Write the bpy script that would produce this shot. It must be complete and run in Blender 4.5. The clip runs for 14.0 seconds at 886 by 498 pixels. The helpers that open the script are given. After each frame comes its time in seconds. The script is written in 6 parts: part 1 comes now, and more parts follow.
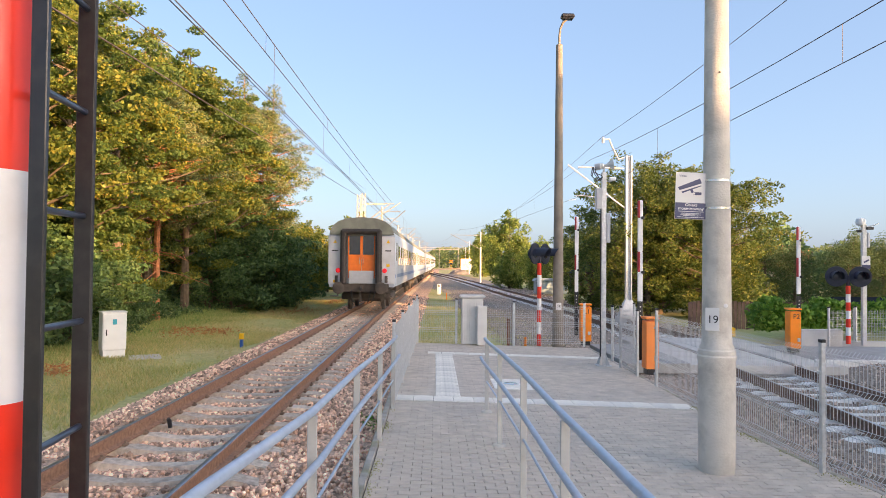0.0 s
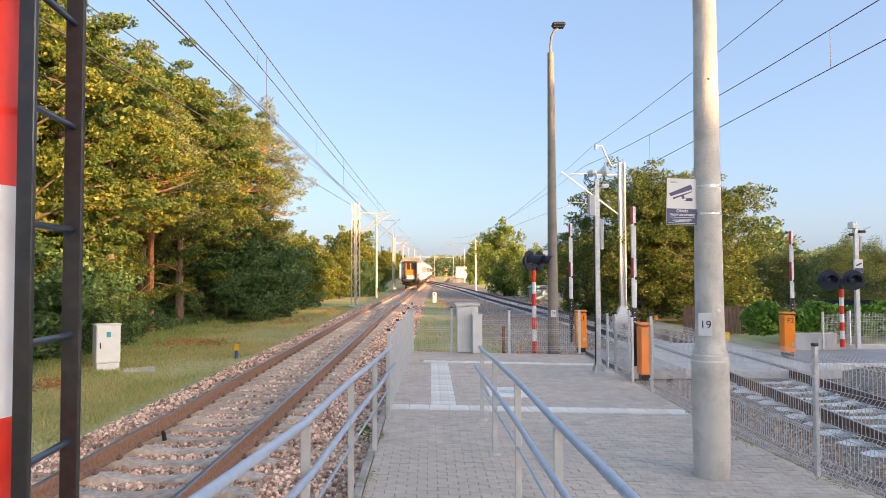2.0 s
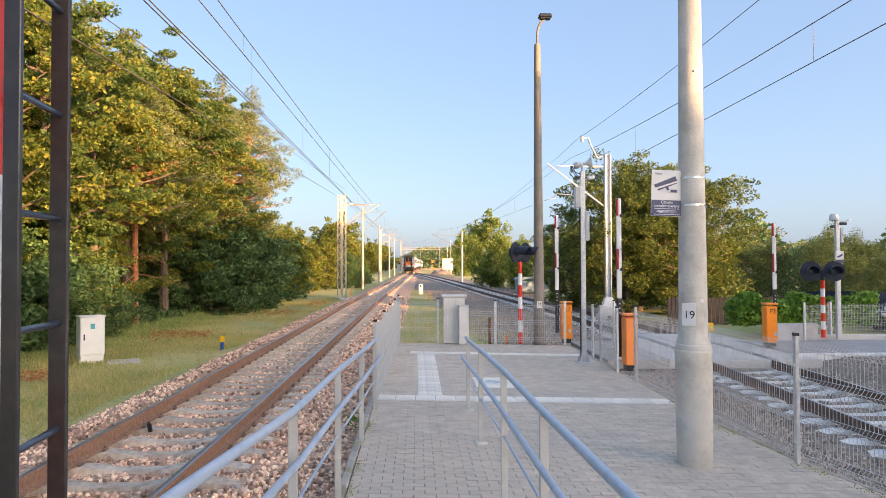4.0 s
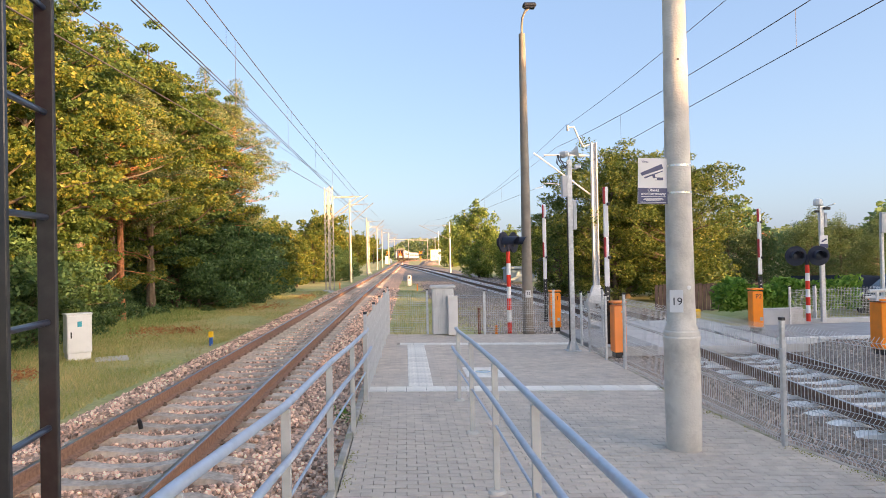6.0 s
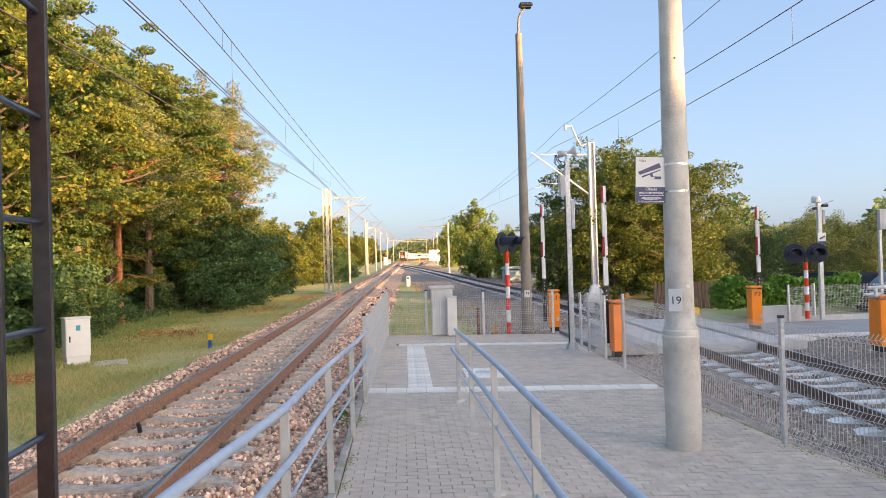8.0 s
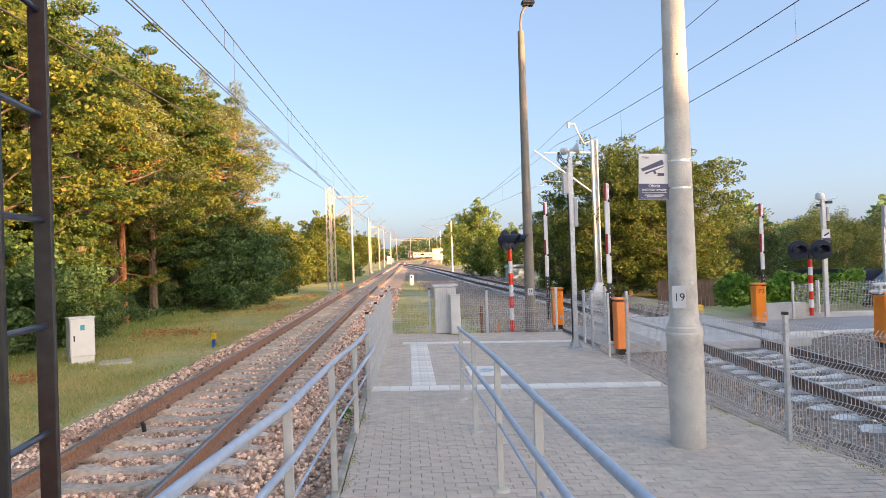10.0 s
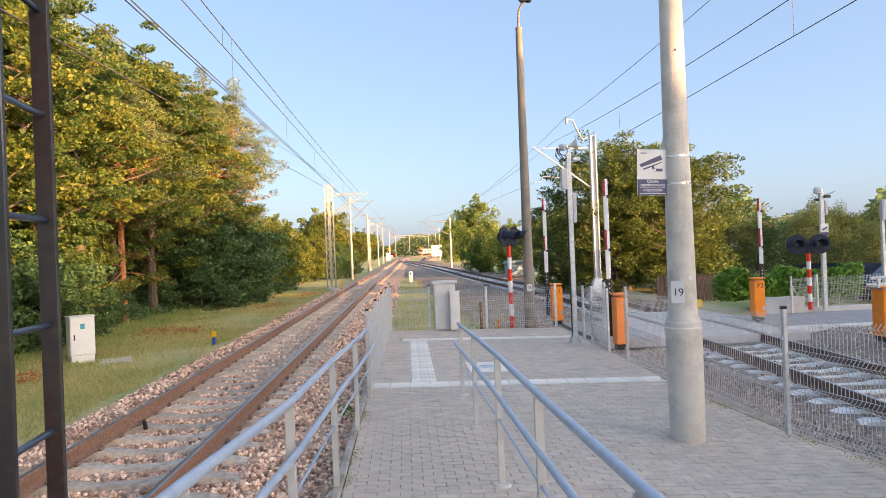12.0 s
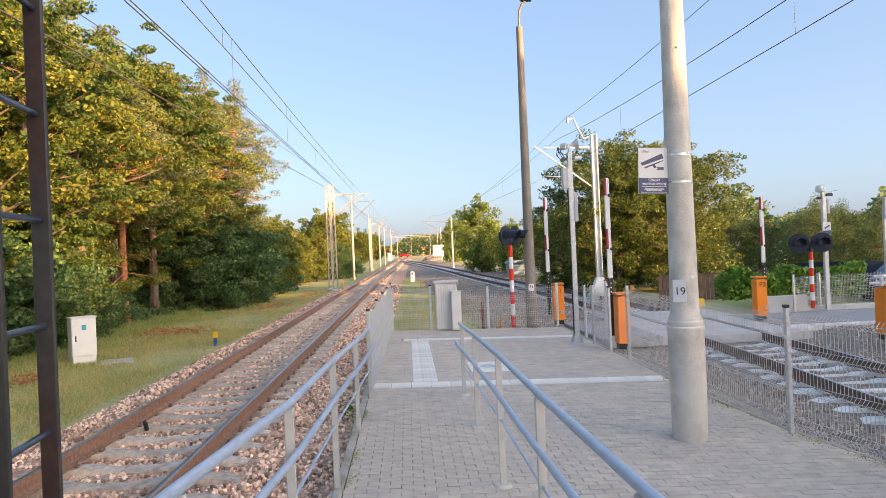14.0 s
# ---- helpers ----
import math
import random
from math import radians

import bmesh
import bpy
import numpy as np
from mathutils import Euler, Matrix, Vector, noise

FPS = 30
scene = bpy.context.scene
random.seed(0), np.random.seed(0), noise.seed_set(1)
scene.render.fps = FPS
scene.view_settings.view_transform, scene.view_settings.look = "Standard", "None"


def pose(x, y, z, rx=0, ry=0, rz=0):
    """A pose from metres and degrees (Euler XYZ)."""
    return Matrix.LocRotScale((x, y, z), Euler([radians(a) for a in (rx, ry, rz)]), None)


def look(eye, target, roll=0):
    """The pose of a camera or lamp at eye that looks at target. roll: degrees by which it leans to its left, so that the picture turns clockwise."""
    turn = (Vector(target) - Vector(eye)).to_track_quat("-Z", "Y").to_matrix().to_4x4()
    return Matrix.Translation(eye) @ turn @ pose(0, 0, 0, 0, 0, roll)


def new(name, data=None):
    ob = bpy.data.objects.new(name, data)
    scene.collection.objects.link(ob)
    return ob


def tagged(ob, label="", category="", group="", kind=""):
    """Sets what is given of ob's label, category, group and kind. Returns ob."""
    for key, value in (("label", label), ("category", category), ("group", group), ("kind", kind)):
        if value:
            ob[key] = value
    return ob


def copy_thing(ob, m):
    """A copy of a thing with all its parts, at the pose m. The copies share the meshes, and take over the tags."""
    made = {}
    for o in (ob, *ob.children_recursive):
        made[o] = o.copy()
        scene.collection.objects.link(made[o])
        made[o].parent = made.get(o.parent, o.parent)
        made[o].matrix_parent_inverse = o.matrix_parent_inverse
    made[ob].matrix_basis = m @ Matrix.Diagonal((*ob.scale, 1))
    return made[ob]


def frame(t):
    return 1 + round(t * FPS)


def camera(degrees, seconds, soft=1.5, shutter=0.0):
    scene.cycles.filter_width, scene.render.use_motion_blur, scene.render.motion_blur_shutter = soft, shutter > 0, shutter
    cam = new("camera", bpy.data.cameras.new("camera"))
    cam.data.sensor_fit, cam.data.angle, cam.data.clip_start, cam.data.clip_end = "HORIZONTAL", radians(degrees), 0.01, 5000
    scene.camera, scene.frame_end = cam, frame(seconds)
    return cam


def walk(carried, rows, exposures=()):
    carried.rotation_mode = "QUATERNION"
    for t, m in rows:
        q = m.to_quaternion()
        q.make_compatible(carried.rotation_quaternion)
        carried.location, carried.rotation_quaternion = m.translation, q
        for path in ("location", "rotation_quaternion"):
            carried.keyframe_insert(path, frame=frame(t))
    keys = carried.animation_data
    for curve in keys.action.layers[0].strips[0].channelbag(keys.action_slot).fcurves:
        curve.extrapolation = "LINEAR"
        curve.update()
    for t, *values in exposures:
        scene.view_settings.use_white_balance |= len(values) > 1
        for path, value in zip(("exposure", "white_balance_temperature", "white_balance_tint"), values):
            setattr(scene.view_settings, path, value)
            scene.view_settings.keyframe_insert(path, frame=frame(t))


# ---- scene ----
cam = camera(65.8, 14.0, soft=0.45)
PATH = [
    (0, (0.039, -0.028, 2.056), (0.063, 1.972, 2.102), 0.5),
    (0.5, (0.055, -0.032, 2.049), (0.088, 1.967, 2.114), 0.1),
    (1, (0.058, -0.04, 2.051), (0.094, 1.959, 2.116), 0.7),
    (1.5, (0.052, -0.049, 2.055), (0.089, 1.95, 2.117), 0.6),
    (2, (0.062, -0.041, 2.06), (0.1, 1.957, 2.13), -0.2),
    (2.5, (0.053, -0.066, 2.058), (0.098, 1.932, 2.118), -0.5),
    (3, (0.057, -0.067, 2.055), (0.111, 1.931, 2.108), -0.3),
    (5.5, (0.059, -0.058, 2.045), (0.169, 1.939, 2.073), -0.9),
    (6, (0.049, -0.071, 2.053), (0.162, 1.926, 2.072), -1.2),
    (6.5, (0.056, -0.056, 2.047), (0.17, 1.941, 2.064), -1.3),
    (7, (0.048, -0.067, 2.057), (0.164, 1.929, 2.072), -1.6),
    (7.5, (0.051, -0.066, 2.051), (0.169, 1.93, 2.069), -1.6),
    (8, (0.054, -0.061, 2.058), (0.171, 1.936, 2.078), -1.7),
    (10.5, (0.064, -0.053, 2.048), (0.169, 1.944, 2.061), -2.0),
    (11, (0.068, -0.052, 2.048), (0.173, 1.945, 2.056), -2.1),
    (11.5, (0.059, -0.063, 2.049), (0.167, 1.934, 2.058), -2.2),
    (12, (0.052, -0.075, 2.051), (0.162, 1.922, 2.057), -2.3),
    (12.5, (0.058, -0.07, 2.06), (0.166, 1.927, 2.064), -2.2),
    (13, (0.068, -0.058, 2.053), (0.174, 1.939, 2.058), -2.2),
    (13.5, (0.068, -0.047, 2.054), (0.173, 1.95, 2.059), -2.2),
    (14, (0.065, -0.05, 2.047), (0.17, 1.947, 2.053), -2.5),
]
walk(cam, [(t, look(eye, target, roll)) for t, eye, target, roll in PATH], ((0.0, 1.52, 7300, 14), (14.0, 1.52, 7300, 14)))

# ---- light and air ----
SUN_AZ = radians(50)      # the light travels along (-sin, cos) of this angle
SUN_EL = radians(7.5)
world = bpy.data.worlds.new("sky")
scene.world = world
world.use_nodes = True
wn = world.node_tree.nodes
sky = wn.new("ShaderNodeTexSky")
sky.sky_type = "NISHITA"
sky.sun_disc = False
sky.sun_elevation = SUN_EL
sky.sun_rotation = math.pi - SUN_AZ
sky.air_density = 1.0
sky.dust_density = 1.2
sky.ozone_density = 2.0
wn["Background"].inputs["Strength"].default_value = 0.15
# thin even haze over the whole dome
haze = wn.new("ShaderNodeMix")
haze.data_type = "RGBA"
haze.inputs["Factor"].default_value = 0.66
haze.inputs["B"].default_value = (0.68, 1.20, 2.20, 1)
world.node_tree.links.new(sky.outputs["Color"], haze.inputs["A"])
# second sky added as warm fill: extra glow round the low sun brightens the foreground
glow = wn.new("ShaderNodeTexSky")
glow.sky_type = "NISHITA"
glow.sun_disc = False
glow.sun_elevation = SUN_EL
glow.sun_rotation = math.pi - SUN_AZ
glow.air_density, glow.dust_density, glow.ozone_density = 0.1, 6.0, 0.0
both = wn.new("ShaderNodeVectorMath")
both.operation = "ADD"
world.node_tree.links.new(haze.outputs["Result"], both.inputs[0])
thin = wn.new("ShaderNodeVectorMath")
thin.operation = "SCALE"
thin.inputs["Scale"].default_value = 0.4
world.node_tree.links.new(glow.outputs["Color"], thin.inputs[0])
world.node_tree.links.new(thin.outputs[0], both.inputs[1])
world.node_tree.links.new(both.outputs[0], wn["Background"].inputs["Color"])
sun = new("sun", bpy.data.lights.new("sun", "SUN"))
sun.data.energy = 5.0
sun.data.angle = radians(0.6)
sun.data.color = (1.0, 0.62, 0.32)
sun.matrix_world = look((0, 0, 0), (-math.sin(SUN_AZ) * math.cos(SUN_EL), math.cos(SUN_AZ) * math.cos(SUN_EL), -math.sin(SUN_EL)))


# ---- materials ----
def mat(name, colour, rough=0.7, metal=0.0, vary=0.15, scale=8.0, bump=0.0, bump_scale=60.0, stain=None, stain_amt=0.5,
        stain_scale=1.5, rand=0.0, island=0.0, emit=0.0, spec=0.5, translucent=0.0, coat=0.0):
    m = bpy.data.materials.new(name)
    m.use_nodes = True
    nt = m.node_tree
    n, l = nt.nodes, nt.links
    b = n["Principled BSDF"]
    b.inputs["Roughness"].default_value = rough
    b.inputs["Metallic"].default_value = metal
    b.inputs["Specular IOR Level"].default_value = spec
    b.inputs["Coat Weight"].default_value = coat
    tc = n.new("ShaderNodeTexCoord")
    no = n.new("ShaderNodeTexNoise")
    no.inputs["Scale"].default_value = scale
    no.inputs["Detail"].default_value = 6
    l.new(tc.outputs["Object"], no.inputs["Vector"])
    mr = n.new("ShaderNodeMapRange")
    mr.inputs["From Min"].default_value, mr.inputs["From Max"].default_value = 0.3, 0.7
    mr.inputs["To Min"].default_value, mr.inputs["To Max"].default_value = 1 - vary, 1 + vary
    l.new(no.outputs["Fac"], mr.inputs["Value"])
    val = mr.outputs["Result"]
    for amount, kind in ((rand, "ShaderNodeObjectInfo"), (island, "ShaderNodeNewGeometry")):
        if amount:
            src = n.new(kind)
            r2 = n.new("ShaderNodeMapRange")
            r2.inputs["To Min"].default_value, r2.inputs["To Max"].default_value = 1 - amount, 1 + amount
            l.new(src.outputs["Random" if kind == "ShaderNodeObjectInfo" else "Random Per Island"], r2.inputs["Value"])
            mu = n.new("ShaderNodeMath")
            mu.operation = "MULTIPLY"
            l.new(val, mu.inputs[0])
            l.new(r2.outputs["Result"], mu.inputs[1])
            val = mu.outputs[0]
    base = n.new("ShaderNodeRGB")
    base.outputs[0].default_value = (*colour, 1)
    col = base.outputs[0]
    if stain:
        n2 = n.new("ShaderNodeTexNoise")
        n2.inputs["Scale"].default_value = stain_scale
        n2.inputs["Detail"].default_value = 9
        n2.inputs["Roughness"].default_value = 0.65
        l.new(tc.outputs["Object"], n2.inputs["Vector"])
        r3 = n.new("ShaderNodeMapRange")
        r3.inputs["From Min"].default_value, r3.inputs["From Max"].default_value = 0.47, 0.66
        r3.inputs["To Max"].default_value = stain_amt
        l.new(n2.outputs["Fac"], r3.inputs["Value"])
        mx = n.new("ShaderNodeMix")
        mx.data_type = "RGBA"
        mx.inputs["B"].default_value = (*stain, 1)
        l.new(r3.outputs["Result"], mx.inputs["Factor"])
        l.new(col, mx.inputs["A"])
        col = mx.outputs["Result"]
    vm = n.new("ShaderNodeVectorMath")
    vm.operation = "SCALE"
    l.new(col, vm.inputs[0])
    l.new(val, vm.inputs["Scale"])
    l.new(vm.outputs[0], b.inputs["Base Color"])
    if bump:
        n3 = n.new("ShaderNodeTexNoise")
        n3.inputs["Scale"].default_value = bump_scale
        n3.inputs["Detail"].default_value = 4
        l.new(tc.outputs["Object"], n3.inputs["Vector"])
        bp = n.new("ShaderNodeBump")
        bp.inputs["Strength"].default_value = bump
        bp.inputs["Distance"].default_value = 0.01
        l.new(n3.outputs["Fac"], bp.inputs["Height"])
        l.new(bp.outputs["Normal"], b.inputs["Normal"])
    if emit:
        b.inputs["Emission Color"].default_value = (*colour, 1)
        b.inputs["Emission Strength"].default_value = emit
    if translucent:
        tr = n.new("ShaderNodeBsdfTranslucent")
        l.new(vm.outputs[0], tr.inputs["Color"])
        ms = n.new("ShaderNodeMixShader")
        ms.inputs["Fac"].default_value = translucent
        l.new(b.outputs[0], ms.inputs[1])
        l.new(tr.outputs[0], ms.inputs[2])
        l.new(ms.outputs[0], n["Material Output"].inputs["Surface"])
    return m


def leaf_mat(name, stops, translucent=0.45):
    """Foliage: each leaf takes its own tone from the stops."""
    m = bpy.data.materials.new(name)
    m.use_nodes = True
    n, l = m.node_tree.nodes, m.node_tree.links
    b = n["Principled BSDF"]
    b.inputs["Roughness"].default_value = 0.55
    b.inputs["Specular IOR Level"].default_value = 0.3
    g = n.new("ShaderNodeNewGeometry")
    tc = n.new("ShaderNodeTexCoord")
    no = n.new("ShaderNodeTexNoise")
    no.inputs["Scale"].default_value = 0.6
    no.inputs["Detail"].default_value = 3
    l.new(tc.outputs["Object"], no.inputs["Vector"])
    mx = n.new("ShaderNodeMix")
    mx.inputs["Factor"].default_value = 0.5
    l.new(g.outputs["Random Per Island"], mx.inputs["A"])
    l.new(no.outputs["Fac"], mx.inputs["B"])
    cr = n.new("ShaderNodeValToRGB")
    e = cr.color_ramp.elements
    while len(e) < len(stops):
        e.new(0.5)
    for k, (p, c) in enumerate(stops):
        e[k].position = p
        e[k].color = (*c, 1)
    l.new(mx.outputs["Result"], cr.inputs["Fac"])
    l.new(cr.outputs["Color"], b.inputs["Base Color"])
    tr = n.new("ShaderNodeBsdfTranslucent")
    l.new(cr.outputs["Color"], tr.inputs["Color"])
    ms = n.new("ShaderNodeMixShader")
    ms.inputs["Fac"].default_value = translucent
    l.new(b.outputs[0], ms.inputs[1])
    l.new(tr.outputs[0], ms.inputs[2])
    l.new(ms.outputs[0], n["Material Output"].inputs["Surface"])
    return m


def ground_mat():
    m = bpy.data.materials.new("meadow soil")
    m.use_nodes = True
    n, l = m.node_tree.nodes, m.node_tree.links
    b = n["Principled BSDF"]
    b.inputs["Roughness"].default_value = 0.95
    tc = n.new("ShaderNodeTexCoord")
    cols = []
    for s, stops in ((0.35, ((0.35, (0.30, 0.38, 0.12)), (0.5, (0.48, 0.46, 0.19)), (0.66, (0.70, 0.54, 0.28)))),
                     (9.0, ((0.3, (0.17, 0.19, 0.06)), (0.55, (0.44, 0.39, 0.15)), (0.75, (0.68, 0.62, 0.34))))):
        no = n.new("ShaderNodeTexNoise")
        no.inputs["Scale"].default_value = s
        no.inputs["Detail"].default_value = 8
        l.new(tc.outputs["Object"], no.inputs["Vector"])
        cr = n.new("ShaderNodeValToRGB")
        e = cr.color_ramp.elements
        e.new(0.5)
        for k, (p, c) in enumerate(stops):
            e[k].position = p
            e[k].color = (*c, 1)
        l.new(no.outputs["Fac"], cr.inputs["Fac"])
        cols.append(cr.outputs["Color"])
    mx = n.new("ShaderNodeMix")
    mx.data_type = "RGBA"
    mx.inputs["Factor"].default_value = 0.45
    l.new(cols[0], mx.inputs["A"])
    l.new(cols[1], mx.inputs["B"])
    l.new(mx.outputs["Result"], b.inputs["Base Color"])
    return m


M_GROUND = ground_mat()
M_GRASS = leaf_mat("grass", ((0.2, (0.26, 0.32, 0.09)), (0.5, (0.50, 0.45, 0.16)), (0.8, (0.72, 0.54, 0.26))), 0.3)
M_GREENGRASS = leaf_mat("fresh grass", ((0.2, (0.16, 0.26, 0.07)), (0.5, (0.30, 0.38, 0.11)), (0.8, (0.50, 0.48, 0.18))), 0.3)
M_MOSS = leaf_mat("moss", ((0.2, (0.16, 0.18, 0.03)), (0.5, (0.30, 0.28, 0.05)), (0.8, (0.42, 0.40, 0.10))), 0.1)
M_STONE = mat("granite ballast", (0.84, 0.56, 0.40), 0.9, vary=0.3, scale=30, island=0.7, stain=(0.36, 0.18, 0.11), stain_scale=0.9, stain_amt=0.6)
M_STONE_GREY = mat("grey ballast", (0.40, 0.32, 0.265), 0.9, vary=0.25, scale=30, island=0.6, stain=(0.30, 0.24, 0.19), stain_scale=0.7, stain_amt=0.5)
M_BED = mat("ballast bed", (0.64, 0.41, 0.28), 0.95, vary=0.5, scale=22, bump=1.0, bump_scale=25, stain=(0.22, 0.14, 0.09), stain_scale=6)
M_BED_GREY = mat("grey ballast bed", (0.29, 0.235, 0.19), 0.95, vary=0.5, scale=22, bump=1.0, bump_scale=25, stain=(0.22, 0.18, 0.14), stain_scale=0.6)
M_SLEEPER = mat("old concrete sleeper", (0.64, 0.53, 0.42), 0.9, vary=0.2, scale=14, rand=0.15, stain=(0.17, 0.11, 0.08), stain_scale=5, bump=0.4)
M_SLEEPER_NEW = mat("pale concrete sleeper", (0.82, 0.80, 0.76), 0.85, vary=0.12, scale=14, rand=0.12, stain=(0.30, 0.25, 0.2), stain_scale=5, stain_amt=0.35)
M_RAIL = mat("rusty rail side", (0.34, 0.19, 0.12), 0.8, metal=0.2, vary=0.3, scale=20, bump=0.3)
M_RAIL_DARK = mat("dark brown rail side", (0.19, 0.12, 0.09), 0.75, metal=0.2, vary=0.3, scale=20, bump=0.3)
M_RAILTOP = mat("polished rail head", (0.42, 0.42, 0.45), 0.35, metal=1.0, vary=0.1, scale=30)
M_CLIP = mat("rusty fastening", (0.26, 0.17, 0.115), 0.8, metal=0.3, vary=0.3)
M_BRICK = mat("grey paving block", (0.57, 0.49, 0.405), 0.9, vary=0.12, scale=5, rand=0.05, island=0.06, bump=0.35, bump_scale=120, stain=(0.36, 0.32, 0.28), stain_scale=0.8, stain_amt=0.35)
M_JOINT = mat("sandy joint", (0.055, 0.05, 0.045), 0.95, vary=0.3, scale=30, stain=(0.14, 0.15, 0.06), stain_scale=1.2, stain_amt=0.4)
M_SLAB = mat("pale tactile slab", (0.84, 0.79, 0.70), 0.85, vary=0.1, scale=9, rand=0.08, island=0.08, stain=(0.45, 0.43, 0.4), stain_scale=3, stain_amt=0.35, bump=0.2)
M_CONC = mat("spun concrete", (0.60, 0.565, 0.50), 0.85, vary=0.10, scale=4, bump=0.5, bump_scale=45, stain=(0.30, 0.275, 0.24), stain_scale=2.2, stain_amt=0.6)
M_CONC_OLD = mat("weathered concrete post", (0.26, 0.225, 0.185), 0.9, vary=0.15, scale=4, bump=0.5, bump_scale=40, stain=(0.2, 0.17, 0.14), stain_scale=1.5)
M_KERB = mat("mossy kerb concrete", (0.42, 0.38, 0.33), 0.9, vary=0.2, scale=6, stain=(0.20, 0.21, 0.07), stain_scale=1.6, stain_amt=0.75)
M_CONC_PALE = mat("pale concrete panel", (0.56, 0.55, 0.53), 0.85, vary=0.08, scale=3, stain=(0.38, 0.36, 0.33), stain_scale=1.2, stain_amt=0.4, bump=0.2)
M_GALV = mat("galvanised steel", (0.60, 0.61, 0.61), 0.5, metal=0.55, vary=0.12, scale=18, stain=(0.44, 0.44, 0.43), stain_scale=7)
M_WIREMESH = mat("galvanised wire", (0.56, 0.57, 0.57), 0.5, metal=0.5, vary=0.1, scale=10)
M_POSTGREY = mat("grey painted post", (0.47, 0.47, 0.44), 0.6, vary=0.08, scale=9, stain=(0.34, 0.31, 0.27), stain_scale=6, stain_amt=0.4)
M_TUBE = mat("pale blue-grey tube", (0.47, 0.54, 0.63), 0.45, metal=0.25, vary=0.06, scale=9, stain=(0.34, 0.40, 0.48), stain_scale=14, stain_amt=0.4)
M_BLACK = mat("black paint", (0.018, 0.018, 0.02), 0.4, vary=0.2, scale=25, stain=(0.05, 0.045, 0.04), stain_scale=9, stain_amt=0.4, coat=0.2)
M_BLACKMATT = mat("matt black hood", (0.018, 0.022, 0.04), 0.5, vary=0.2)
M_LADDERRAIL = mat("dark brown-black paint", (0.028, 0.026, 0.025), 0.55, vary=0.2, scale=25, stain=(0.08, 0.075, 0.065), stain_scale=16, stain_amt=0.25)
M_RUNG = mat("dark blue-black rung", (0.02, 0.03, 0.055), 0.3, vary=0.2, coat=0.4)
M_RED = mat("red retroreflective paint", (0.85, 0.035, 0.012), 0.4, vary=0.05, scale=5, coat=0.3)
M_WHITE = mat("white retroreflective paint", (0.78, 0.76, 0.75), 0.45, vary=0.04, scale=5, stain=(0.6, 0.57, 0.53), stain_scale=4, stain_amt=0.3)
M_BOOMRED = mat("dark red boom band", (0.42, 0.03, 0.04), 0.5, vary=0.08)
M_ORANGE = mat("orange painted steel", (1.0, 0.27, 0.012), 0.4, vary=0.05, scale=3, stain=(0.6, 0.2, 0.04), stain_scale=5, stain_amt=0.25)
M_ORANGE_PALE = mat("faded orange panel", (1.0, 0.30, 0.07), 0.5, vary=0.05, scale=3, stain=(0.7, 0.28, 0.13), stain_scale=4, stain_amt=0.3)
M_CABINET = mat("light grey cabinet", (0.74, 0.73, 0.70), 0.5, vary=0.05, scale=3, stain=(0.5, 0.48, 0.43), stain_scale=2, stain_amt=0.3)
M_BOX = mat("pale ribbed cabinet", (0.68, 0.66, 0.62), 0.6, vary=0.06, scale=3, stain=(0.44, 0.42, 0.38), stain_scale=2.5, stain_amt=0.3)
M_GREYPLASTIC = mat("grey housing", (0.46, 0.47, 0.48), 0.55, vary=0.06)
M_SIGNWHITE = mat("white sign film", (0.72, 0.71, 0.69), 0.4, vary=0.03, scale=3)
M_SIGNBLUE = mat("dark blue sign film", (0.065, 0.075, 0.15), 0.4, vary=0.05, scale=3)
M_TEXTWHITE = mat("white lettering", (0.8, 0.8, 0.8), 0.5, vary=0.02)
M_TEXTBLACK = mat("black lettering", (0.03, 0.03, 0.03), 0.5, vary=0.05)
M_STEELBAND = mat("stainless band", (0.7, 0.68, 0.64), 0.25, metal=0.9, vary=0.1)
M_TEAL = mat("teal sticker", (0.02, 0.30, 0.36), 0.5)
M_YELLOW = mat("yellow paint", (0.9, 0.50, 0.01), 0.5, vary=0.06)
M_BLUE = mat("blue paint", (0.02, 0.10, 0.38), 0.5, vary=0.1)
M_LENS = mat("unlit signal lens", (0.05, 0.055, 0.07), 0.15, vary=0.1, coat=0.6)
M_BARK = mat("grey-brown bark", (0.13, 0.095, 0.065), 0.95, vary=0.4, scale=7, bump=1.0, bump_scale=20)
M_DEADWOOD = mat("weathered dead wood", (0.38, 0.30, 0.21), 0.9, vary=0.3, scale=8, bump=0.8, bump_scale=25)
M_PINEBARK = mat("orange pine bark", (0.46, 0.18, 0.075), 0.9, vary=0.35, scale=7, bump=1.0, bump_scale=18, stain=(0.17, 0.09, 0.055), stain_scale=2.5, stain_amt=0.7)
M_OAK = leaf_mat("oak leaves", ((0.15, (0.06, 0.105, 0.026)), (0.42, (0.14, 0.19, 0.036)), (0.66, (0.28, 0.28, 0.05)), (0.9, (0.46, 0.34, 0.065))))
M_OAK2 = leaf_mat("deep green oak leaves", ((0.15, (0.05, 0.10, 0.03)), (0.5, (0.115, 0.18, 0.045)), (0.75, (0.21, 0.26, 0.06)), (0.92, (0.36, 0.33, 0.07))))
M_PINE = leaf_mat("pine needles", ((0.2, (0.06, 0.105, 0.05)), (0.5, (0.16, 0.21, 0.08)), (0.8, (0.36, 0.32, 0.12))), 0.2)
